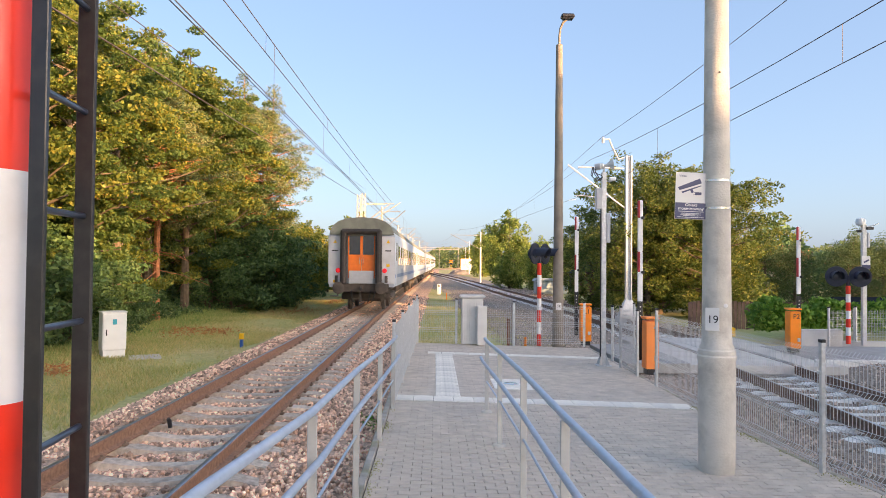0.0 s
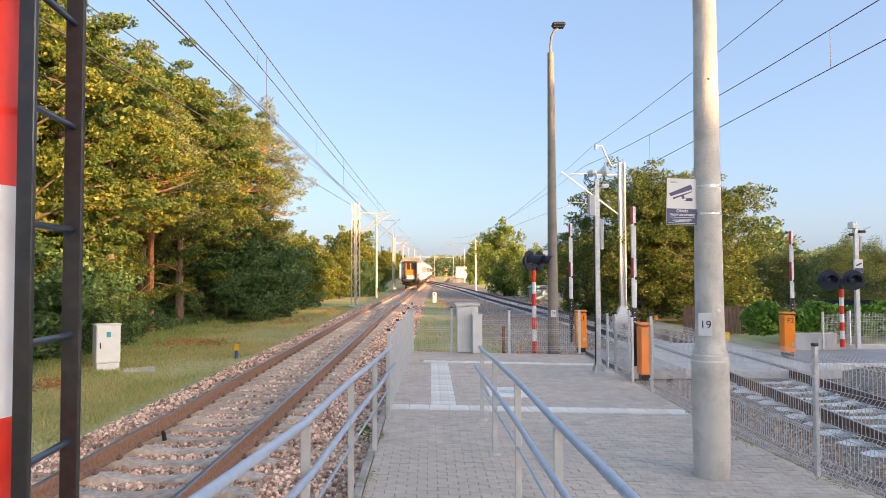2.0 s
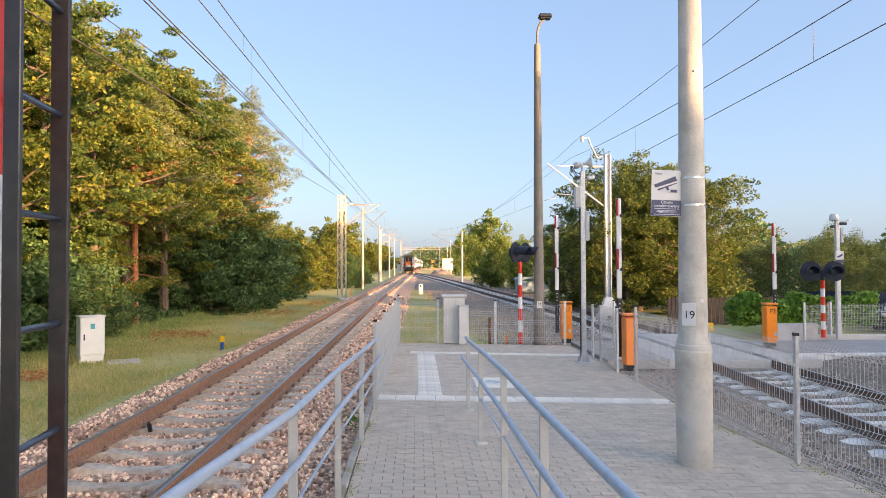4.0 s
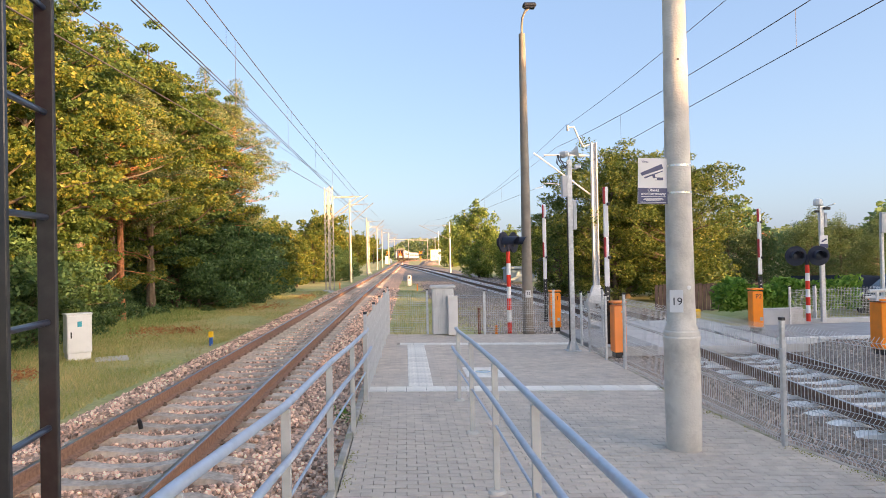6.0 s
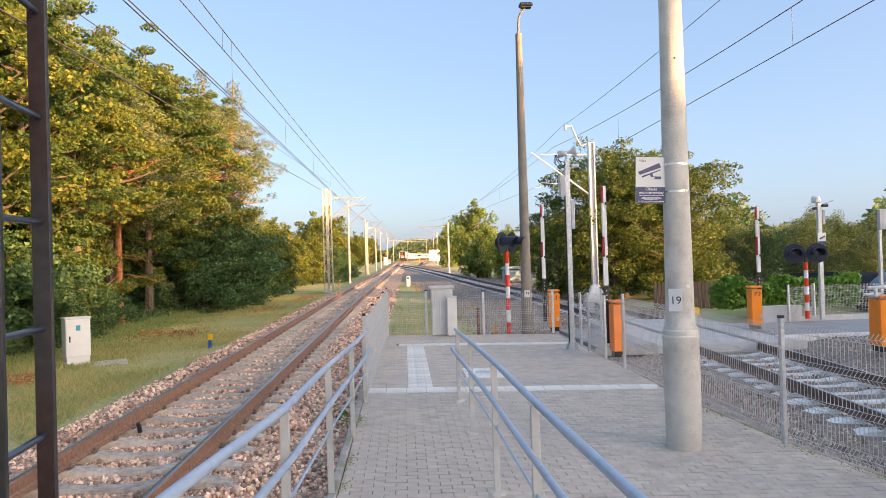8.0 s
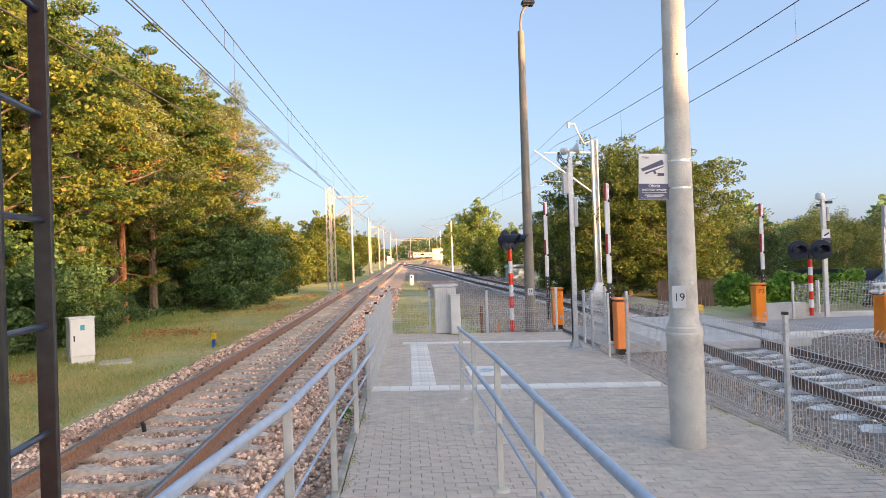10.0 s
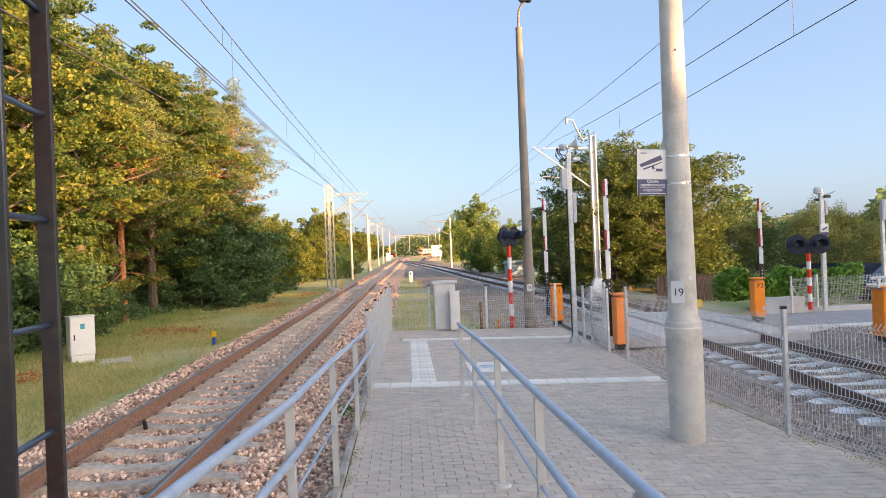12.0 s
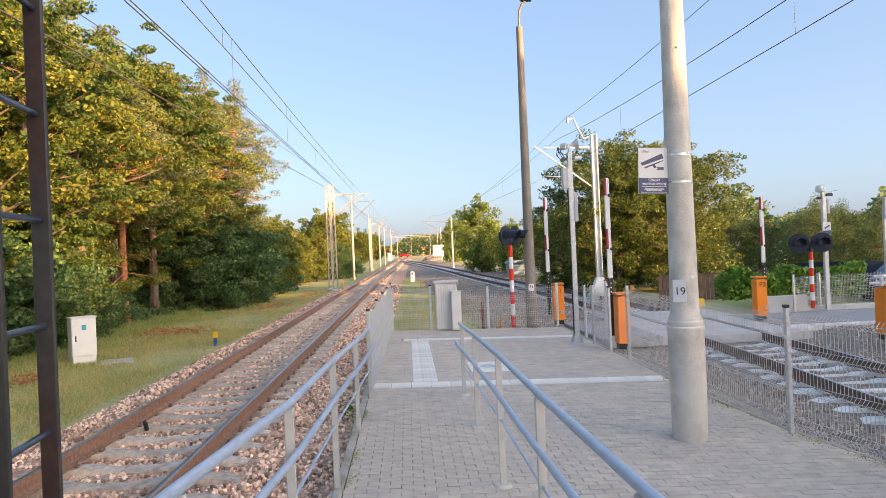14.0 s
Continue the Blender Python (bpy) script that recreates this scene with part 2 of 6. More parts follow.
M_BUSH = leaf_mat("dark shrub leaves", ((0.2, (0.035, 0.08, 0.028)), (0.5, (0.085, 0.16, 0.055)), (0.8, (0.19, 0.27, 0.085))), 0.25)
M_WALNUT = leaf_mat("walnut leaves", ((0.2, (0.055, 0.09, 0.022)), (0.5, (0.13, 0.18, 0.038)), (0.7, (0.24, 0.26, 0.058)), (0.86, (0.42, 0.36, 0.09))))
M_BIRCH = leaf_mat("birch leaves", ((0.2, (0.085, 0.145, 0.036)), (0.5, (0.20, 0.28, 0.062)), (0.8, (0.42, 0.45, 0.12))))
M_HEDGE = leaf_mat("vine leaves", ((0.2, (0.058, 0.145, 0.017)), (0.5, (0.160, 0.319, 0.043)), (0.8, (0.348, 0.493, 0.087))), 0.35)
M_WILLOW = leaf_mat("willow leaves", ((0.2, (0.045, 0.085, 0.032)), (0.5, (0.10, 0.155, 0.058)), (0.8, (0.21, 0.25, 0.10))))
# distance haze is put into these paler leaf tones
M_FARWOOD = leaf_mat("far woodland leaves paled for haze", ((0.2, (0.069, 0.117, 0.043)), (0.5, (0.157, 0.225, 0.088)), (0.8, (0.313, 0.352, 0.157))))
M_BLADE = M_GRASS
M_DOCK = leaf_mat("dried dock", ((0.2, (0.30, 0.13, 0.05)), (0.5, (0.48, 0.20, 0.07)), (0.8, (0.60, 0.33, 0.13))), 0.2)
M_WIRE = mat("dark copper wire", (0.13, 0.11, 0.105), 0.6, metal=0.5, vary=0.1)
M_MAST = mat("pale painted mast", (0.46, 0.41, 0.34), 0.6, metal=0.1, vary=0.08, stain=(0.5, 0.44, 0.36), stain_scale=4, stain_amt=0.4)
M_ARM = mat("grey weathered arm tube", (0.30, 0.28, 0.255), 0.6, metal=0.3, vary=0.1)
M_ROAD = mat("pale concrete road", (0.36, 0.355, 0.345), 0.9, vary=0.1, scale=3, stain=(0.25, 0.245, 0.24), stain_scale=1.0, stain_amt=0.5, bump=0.3)
M_ROADLINE = mat("worn white road paint", (0.70, 0.70, 0.68), 0.8, vary=0.12, scale=12)
M_COACH = mat("silver-white coach paint", (0.62, 0.62, 0.63), 0.45, vary=0.05, scale=2, stain=(0.45, 0.42, 0.38), stain_scale=1.2, stain_amt=0.35)
M_COACHBLUE = mat("pale blue coach stripe", (0.18, 0.27, 0.46), 0.45, vary=0.05)
M_COACHSIDE = mat("pale blue-grey coach side", (0.50, 0.55, 0.63), 0.4, vary=0.05, scale=2, stain=(0.38, 0.38, 0.38), stain_scale=1.2, stain_amt=0.3)
M_ROOF = mat("olive-grey coach roof", (0.21, 0.215, 0.17), 0.7, vary=0.15, scale=2, stain=(0.13, 0.125, 0.1), stain_scale=1.5)
M_RUBBER = mat("dark rubber bellows", (0.045, 0.038, 0.035), 0.8, vary=0.2)
M_UNDER = mat("dirty brown underframe", (0.085, 0.068, 0.055), 0.85, vary=0.35, scale=4)
M_DOORORANGE = mat("orange door", (0.90, 0.20, 0.02), 0.4, vary=0.05)
M_GLASS = mat("dark window glass", (0.03, 0.035, 0.04), 0.08, vary=0.1, coat=0.5)
M_TAIL = mat("red tail lamp", (0.7, 0.02, 0.03), 0.2, vary=0.05, emit=0.25)
M_CARRED = mat("red car paint", (0.75, 0.015, 0.02), 0.25, vary=0.03, coat=0.8)
M_CARDARK = mat("dark blue car paint", (0.02, 0.024, 0.035), 0.25, vary=0.05, coat=0.8)
M_TYRE = mat("tyre rubber", (0.02, 0.02, 0.02), 0.9)
M_TILE = mat("red roof tiles", (0.40, 0.13, 0.07), 0.8, vary=0.2, scale=3)
M_PLASTER = mat("cream plaster", (0.62, 0.54, 0.42), 0.85, vary=0.06)
M_WOOD = mat("brown plank fence", (0.14, 0.085, 0.06), 0.85, vary=0.25, scale=4)
M_TARP = mat("blue-grey tarpaulin", (0.26, 0.33, 0.35), 0.7, vary=0.15, scale=2)
M_SHEETDARK = mat("dark slate canopy sheet", (0.05, 0.06, 0.085), 0.95, spec=0.1, vary=0.1, scale=2)
M_RUST = mat("rust", (0.22, 0.085, 0.04), 0.9, vary=0.3)


# ---- mesh builder ----
class Geo:
    """Gathers vertices and faces of one mesh."""

    def __init__(self):
        self.v, self.f = [], []

    def add(self, vs, fs, m=None):
        o = len(self.v)
        self.v += [tuple(m @ Vector(p)) for p in vs] if m else [tuple(p) for p in vs]
        self.f += [tuple(i + o for i in q) for q in fs]
        return self

    def box(self, x, y, z, sx, sy, sz, bevel=0.0, m=None):
        """A box by its centre and sizes, its edges chamfered."""
        a, b, c = sx / 2, sy / 2, sz / 2
        if not bevel:
            vs = [(x + i * a, y + j * b, z + k * c) for i in (-1, 1) for j in (-1, 1) for k in (-1, 1)]
            fs = [(0, 1, 3, 2), (4, 6, 7, 5), (0, 4, 5, 1), (2, 3, 7, 6), (0, 2, 6, 4), (1, 5, 7, 3)]
            return self.add(vs, fs, m)
        e = min(bevel, a * 0.9, b * 0.9, c * 0.9)
        vs, ix = [], {}
        for i in (-1, 1):
            for j in (-1, 1):
                for k in (-1, 1):
                    for ax in range(3):
                        d = [a - e, b - e, c - e]
                        d[ax] = (a, b, c)[ax]
                        ix[i, j, k, ax] = len(vs)
                        vs.append((x + i * d[0], y + j * d[1], z + k * d[2]))
        fs = []
        s = (-1, 1)
        for i in s:
            q = [ix[i, -1, -1, 0], ix[i, 1, -1, 0], ix[i, 1, 1, 0], ix[i, -1, 1, 0]]
            fs.append(q if i > 0 else q[::-1])
            q = [ix[-1, i, -1, 1], ix[-1, i, 1, 1], ix[1, i, 1, 1], ix[1, i, -1, 1]]
            fs.append(q if i > 0 else q[::-1])
            q = [ix[-1, -1, i, 2], ix[1, -1, i, 2], ix[1, 1, i, 2], ix[-1, 1, i, 2]]
            fs.append(q if i > 0 else q[::-1])
            for j in s:
                fs.append([ix[i, j, -1, 0], ix[i, j, 1, 0], ix[i, j, 1, 1], ix[i, j, -1, 1]])
                fs.append([ix[i, -1, j, 0], ix[i, 1, j, 0], ix[i, 1, j, 2], ix[i, -1, j, 2]])
                fs.append([ix[-1, i, j, 1], ix[1, i, j, 1], ix[1, i, j, 2], ix[-1, i, j, 2]])
                for k in s:
                    fs.append([ix[i, j, k, 0], ix[i, j, k, 1], ix[i, j, k, 2]])
        return self.add(vs, fs, m)

    def tube(self, pts, r, n=8, caps=True, m=None):
        """A round tube along points; r is one radius or one for each point."""
        pts = [Vector(p) for p in pts]
        rs = r if isinstance(r, (list, tuple)) else [r] * len(pts)
        vs, fs = [], []
        ref = None
        for i, p in enumerate(pts):
            d = (pts[min(i + 1, len(pts) - 1)] - pts[max(i - 1, 0)]).normalized()
            if ref is None:
                ref = Vector((0, 0, 1)) if abs(d.z) < 0.9 else Vector((1, 0, 0))
            u = d.cross(ref).normalized()
            w = u.cross(d).normalized()
            for k in range(n):
                t = 2 * math.pi * (k + 0.5) / n
                vs.append(p + (u * math.cos(t) + w * math.sin(t)) * rs[i])
        for i in range(len(pts) - 1):
            for k in range(n):
                a, b = i * n + k, i * n + (k + 1) % n
                fs.append((a, a + n, b + n, b))
        if caps:
            fs.append(tuple(range(n)))
            o = (len(pts) - 1) * n
            fs.append(tuple(o + n - 1 - k for k in range(n)))
        return self.add(vs, fs, m)

    def lathe(self, prof, n=24, m=None):
        """Profile of (radius, height) turned about z."""
        vs = [(r * math.cos(2 * math.pi * k / n), r * math.sin(2 * math.pi * k / n), z) for r, z in prof for k in range(n)]
        fs = []
        for i in range(len(prof) - 1):
            for k in range(n):
                a, b = i * n + k, i * n + (k + 1) % n
                fs.append((a, b, b + n, a + n))
        fs.append(tuple(reversed(range(n))))
        o = (len(prof) - 1) * n
        fs.append(tuple(o + k for k in range(n)))
        return self.add(vs, fs, m)

    def prism(self, outline, y0, y1, m=None):
        """An outline in x, z pushed along y."""
        n = len(outline)
        vs = [(x, y0, z) for x, z in outline] + [(x, y1, z) for x, z in outline]
        fs = [(k, (k + 1) % n, (k + 1) % n + n, k + n) for k in range(n)]
        fs += [tuple(reversed(range(n))), tuple(range(n, 2 * n))]
        return self.add(vs, fs, m)

    def mesh(self, name, material, angle=35):
        me = bpy.data.meshes.new(name)
        me.from_pydata(self.v, [], self.f)
        me.materials.append(material)
        if angle:
            me.polygons.foreach_set("use_smooth", [True] * len(me.polygons))
            me.set_sharp_from_angle(angle=radians(angle))
        return me


def part(name, geo, material, parent=None, label="", angle=35, at=None):
    ob = new(name, geo.mesh(name, material, angle))
    if parent is not None:
        ob.parent = parent
    if at is not None:
        ob.matrix_basis = at
    return tagged(ob, label)


def thing(name, m, label, category, group="", kind=""):
    ob = new(name)
    ob.matrix_basis = m
    return tagged(ob, label, category, group, kind)


def array_mesh(name, verts, quads, material, smooth=False):
    """A mesh straight from arrays."""
    me = bpy.data.meshes.new(name)
    k = quads.shape[1]
    me.vertices.add(len(verts))
    me.vertices.foreach_set("co", np.asarray(verts, np.float32).ravel())
    me.loops.add(quads.size)
    me.loops.foreach_set("vertex_index", quads.astype(np.int32).ravel())
    me.polygons.add(len(quads))
    me.polygons.foreach_set("loop_start", np.arange(0, quads.size, k, dtype=np.int32))
    me.update(calc_edges=True)
    if smooth:
        me.polygons.foreach_set("use_smooth", [True] * len(quads))
    me.materials.append(material)
    return me


def text_mesh(body, size, material, width=None):
    cu = bpy.data.curves.new("lettering", "FONT")
    cu.body, cu.size, cu.align_x, cu.align_y, cu.extrude = body, size, "CENTER", "CENTER", 0.001
    tmp = bpy.data.objects.new("lettering", cu)
    scene.collection.objects.link(tmp)
    me = bpy.data.meshes.new_from_object(tmp.evaluated_get(bpy.context.evaluated_depsgraph_get()))
    if width:
        xs = [v.co.x for v in me.vertices]
        me.transform(Matrix.Diagonal((width / (max(xs) - min(xs)), 1, 1, 1)))
    bpy.data.objects.remove(tmp)
    bpy.data.curves.remove(cu)
    me.materials.clear()
    me.materials.append(material)
    return me


FACE = Matrix.Rotation(radians(90), 4, "X")     # turns a drawing in x, y upright, facing -y


# ---- lines of the two tracks ----
def smooth_line(knots, y):
    ks = np.array(knots, float)
    yy = np.arange(ks[0, 0], ks[-1, 0], 1.0)
    xx = np.interp(yy, ks[:, 0], ks[:, 1])
    pad = np.pad(xx, 12, mode="reflect", reflect_type="odd")
    w = np.hanning(25)
    xx = np.convolve(pad, w / w.sum(), mode="valid")
    return np.interp(y, yy, xx)


LINE1 = ((-80, -3.05), (30, -3.05), (60, -2.78), (90, -2.35), (115, -1.95), (188, -1.2), (246, -0.6), (266, 0.1), (300, 1.3), (333, 3.0), (362, 6.1), (391, 10.1), (450, 21.0), (560, 50.0), (700, 95.0))
LINE2 = ((-80, -1.0), (-20, 4.2), (0, 6.15), (8, 7.0), (14.5, 7.6), (22, 7.75), (30, 7.55), (37, 7.25), (42, 6.95), (52, 6.35), (73, 5.4), (86, 4.7), (110, 2.9), (135, 0.6), (160, -1.2))


def x1(y):
    return smooth_line(LINE1, y)


def x2(y):
    return smooth_line(LINE2, y)


def z1(y):
    t = np.clip((np.asarray(y, float) - 60) / 140, 0, 1)
    u = np.clip((np.asarray(y, float) - 250) / 90, 0, 1)
    return 0.45 * t * t * (3 - 2 * t) - 0.45 * u * u * (3 - 2 * u)


def z2(y):
    t = np.clip((np.asarray(y, float) - 60) / 60, 0, 1)
    return -0.17 * (1 - t) + z1(y)


# ---- ground ----
def ground_height(x, y):
    x, y = np.asarray(x, float), np.asarray(y, float)
    z = -0.36 + z1(y) + 0 * x
    n = 0.05 * np.sin(0.9 * x + 0.4 * y) * np.sin(0.53 * y - 0.3 * x) + 0.03 * np.sin(2.1 * x) * np.sin(1.7 * y)
    near2 = np.exp(-((x - x2(np.clip(y, -79, 159))) / 3.2) ** 2) * (y < 130)
    z = z + n - 0.22 * near2
    bank = np.clip((-x - 6.5) / 4, 0, 1) * np.exp(-((y - 30) / 18) ** 2)
    z = z + 0.10 * bank
    slab = (x > -1.2) & (x < 4.6) & (y < 18.6)
    z = np.where(slab, np.minimum(z, -0.42), z)
    z = np.where((x > 3.9) & (x < 13.2) & (y < 15.8), np.minimum(z, -0.55), z)
    right = np.clip((x - 9.5) / 2, 0, 1) * (y < 60) * ((y > 15.8) | (x > 13.2))
    return z + 0.14 * right


def build_ground():
    gx = np.unique(np.concatenate([np.linspace(-900, -60, 15), np.linspace(-60, -14, 24), np.arange(-14, 18, 0.4), np.linspace(18, 60, 22), np.linspace(60, 900, 15)]))
    gy = np.unique(np.concatenate([np.linspace(-300, -30, 10), np.linspace(-30, 3, 14), np.arange(3, 45, 0.4), np.linspace(45, 130, 60), np.linspace(130, 420, 40), np.linspace(420, 2500, 12)]))
    X, Y = np.meshgrid(gx, gy)
    Z = ground_height(X, Y)
    v = np.stack([X.ravel(), Y.ravel(), Z.ravel()], 1)
    nx = len(gx)
    i, j = np.meshgrid(np.arange(nx - 1), np.arange(len(gy) - 1))
    a = (j * nx + i).ravel()
    q = np.stack([a, a + 1, a + 1 + nx, a + nx], 1)
    tagged(new("ground", array_mesh("ground", v, q, M_GROUND, True)), "dry yellow-green trackside grassland", "ground", kind="structure")


build_ground()


# ---- tracks ----
RAIL_HALF = ((0.075, -0.172), (0.075, -0.161), (0.02, -0.145), (0.009, -0.13), (0.009, -0.05), (0.036, -0.038), (0.036, -0.006), (0.028, 0.0))


def along(line, lift, y, side):
    """A point beside a track's centre line, side metres to its right."""
    s = (line(y + 0.5) - line(y - 0.5))
    k = 1 / math.hypot(1, s)
    return Vector((float(line(y)) + side * k, y - side * s * k, float(lift(y))))


def build_track(name, line, lift, y0, y1, sleeper_mat, stone_mat, bed_mat, label, sleeper_to, stones, shoulder=(2.3, 2.3), sink=0.0, toe=-0.55):
    top = thing(name, Matrix(), label, "railway track", kind="structure")
    ys = [y0]
    while ys[-1] < y1:
        ys.append(ys[-1] + (1.0 if ys[-1] < 60 else 3.0 if ys[-1] < 200 else 6.0))
    prof = list(RAIL_HALF) + [(-x, z) for x, z in reversed(RAIL_HALF)]
    for side in (-0.7525, 0.7525):
        g, h = Geo(), Geo()
        n = len(prof)
        for y in ys:
            p = along(line, lift, y, side)
            g.v += [(p.x + x, p.y, p.z + z) for x, z in prof]
            h.v += [(p.x + x, p.y, p.z + z) for x, z in ((-0.027, 0.0005), (-0.02, 0.003), (0.02, 0.003), (0.027, 0.0005))]
        for i in range(len(ys) - 1):
            for k in range(n):
                a, b = i * n + k, i * n + (k + 1) % n
                g.f.append((a, a + n, b + n, b))
            for k in range(3):
                a = i * 4 + k
                h.f.append((a, a + 1, a + 5, a + 4))
        rail = part("rail", g, M_RAIL if name == "track_1" else M_RAIL_DARK, top, "rust-brown steel rail", angle=30)
        part("running_surface", h, M_RAILTOP, rail, "polished bright rail head")
    # sleepers
    g = Geo()
    out = []
    for x, w, zt in ((-1.3, 0.14, -0.06), (-1.05, 0.15, 0.0), (-0.5, 0.14, 0.0), (-0.25, 0.11, -0.035), (0.25, 0.11, -0.035), (0.5, 0.14, 0.0), (1.05, 0.15, 0.0), (1.3, 0.14, -0.06)):
        out += [(x, -w, -0.2), (x, -w * 0.8, zt), (x, w * 0.8, zt), (x, w, -0.2)]
    fs = []
    for i in range(7):
        for k in range(3):
            a = i * 4 + k
            fs.append((a, a + 4, a + 5, a + 1))
    fs += [(0, 1, 2, 3), (31, 30, 29, 28)]
    g.add(out, fs)
    me = g.mesh("sleeper", sleeper_mat, 30)
    clips = Geo()
    y = math.ceil(y0 / 0.6) * 0.6
    count = 0
    while y < sleeper_to:
        p = along(line, lift, y, 0)
        turn = -math.atan(float(line(y + 0.5) - line(y - 0.5)))
        m = Matrix.Translation((p.x, p.y, p.z - 0.185 + 0.006 * math.sin(37 * y))) @ Matrix.Rotation(turn + 0.012 * math.sin(91 * y), 4, "Z")
        if y > 2 and count < 300:
            s = new("sleeper", me)
            s.parent = top
            s.matrix_basis = m
            count += 1
            if y < 30:
                for sx in (-0.7525, 0.7525):
                    for o in (-0.10, 0.10):
                        clips.box(sx + o, 0, 0.02, 0.06, 0.09, 0.035, 0.012, m)
                        clips.lathe([(0.016, 0.03), (0.016, 0.06), (0.01, 0.065)], 6, m @ Matrix.Translation((sx + o, 0, 0)))
        y += 0.6
    tagged(part("rail_fastenings", clips, M_CLIP, top, "rusty rail clips and bolts"), kind="stuff")
    # bed of the ballast
    rows = [y0]
    while rows[-1] < y1:
        rows.append(rows[-1] + (0.35 if rows[-1] < 30 else 2.0 if rows[-1] < 200 else 6.0))
    L, R = shoulder
    prof = [(-L, -0.55), (-1.75, -0.24), (-1.45, -0.20), (-1.0, -0.225), (-0.7, -0.245), (-0.3, -0.235), (0, -0.24), (0.3, -0.235), (0.7, -0.245), (1.0, -0.225), (1.45, -0.20), (1.75, -0.24), (R, toe)]
    prof = [(x, z - sink) for x, z in prof]
    vs, fs = [], []
    rnd = random.Random(5)
    for y in rows:
        for x, z in prof:
            p = along(line, lift, y, x + rnd.uniform(-0.05, 0.05))
            vs.append((p.x, p.y, p.z + z + rnd.uniform(-0.02, 0.02)))
    n = len(prof)
    for i in range(len(rows) - 1):
        for k in range(n - 1):
            a = i * n + k
            fs.append((a, a + 1, a + n + 1, a + n))
    part("ballast_bed", Geo().add(vs, fs), bed_mat, top, "bed of crushed stone", angle=60)
    # loose stones on it
    rg = np.random.default_rng(11)
    ico_v = np.array([(0, 0, 1), (0.9, 0, 0.3), (0.2, 0.9, 0.35), (-0.8, 0.5, 0.25), (-0.7, -0.6, 0.3), (0.3, -0.9, 0.2), (0.5, 0.4, -0.8), (-0.5, 0.1, -0.8), (0.1, -0.5, -0.8)])
    ico_f = np.array([(0, 1, 2), (0, 2, 3), (0, 3, 4), (0, 4, 5), (0, 5, 1), (1, 6, 2), (2, 6, 3), (3, 6, 7), (3, 7, 4), (4, 7, 8), (4, 8, 5), (5, 8, 1), (1, 8, 6), (6, 8, 7)])
    px, pz = [p[0] for p in prof], [p[1] for p in prof]
    V, F = [], []
    o = 0
    for (a, b, num, size) in stones:
        yy = rg.uniform(a, b, num)
        xx = rg.uniform(-L - 0.1, R + 0.1, num)
        fr = np.abs((yy / 0.6) % 1.0)
        keep = (np.minimum(fr, 1 - fr) * 0.6 > 0.16) | (np.abs(xx) > 1.32)
        keep &= np.abs(np.abs(xx) - 0.7525) > 0.085
        yy, xx = yy[keep], xx[keep]
        cx = line(yy) + xx
        cz = lift(yy) + np.interp(xx, px, pz) + rg.uniform(-0.01, 0.025, len(xx))
        k = len(xx)
        sc = size * rg.uniform(0.55, 1.35, (k, 1, 1)) * rg.uniform(0.65, 1.2, (k, 1, 3))
        ang = rg.uniform(0, 2 * np.pi, k)
        tl = rg.uniform(-0.8, 0.8, k)
        base = ico_v[None] * rg.uniform(0.75, 1.25, (k, 9, 1)) * sc
        c, s = np.cos(tl)[:, None], np.sin(tl)[:, None]
        yv, zv = base[..., 1] * c - base[..., 2] * s, base[..., 1] * s + base[..., 2] * c
        c, s = np.cos(ang)[:, None], np.sin(ang)[:, None]
        xv, yv = base[..., 0] * c - yv * s, base[..., 0] * s + yv * c
        v = np.stack([xv + cx[:, None], yv + yy[:, None], zv + cz[:, None]], -1).reshape(-1, 3)
        f = (ico_f[None] + (np.arange(k) * 9)[:, None, None]).reshape(-1, 3) + o
        V.append(v)
        F.append(f)
        o += len(v)
    st = new("ballast_stones", array_mesh("ballast_stones", np.concatenate(V), np.concatenate(F), stone_mat))
    st.parent = top
    tagged(st, "loose crushed ballast stones", kind="stuff")
    return top


build_track("track_1", x1, z1, -60, 640, M_SLEEPER, M_STONE, M_BED, "straight railway track on reddish ballast with worn concrete sleepers", 175,
            ((4.5, 12, 14000, 0.030), (12, 24, 13000, 0.034), (24, 50, 8000, 0.045)), (2.5, 2.44), 0.02, -0.30)
build_track("track_2", x2, z2, -40, 155, M_SLEEPER_NEW, M_STONE_GREY, M_BED_GREY, "curving railway track on grey ballast with pale concrete sleepers", 150,
            ((4.5, 15, 8000, 0.028), (20, 40, 7000, 0.036), (40, 75, 6000, 0.05)), (2.4, 4.6), 0.0, -0.30)


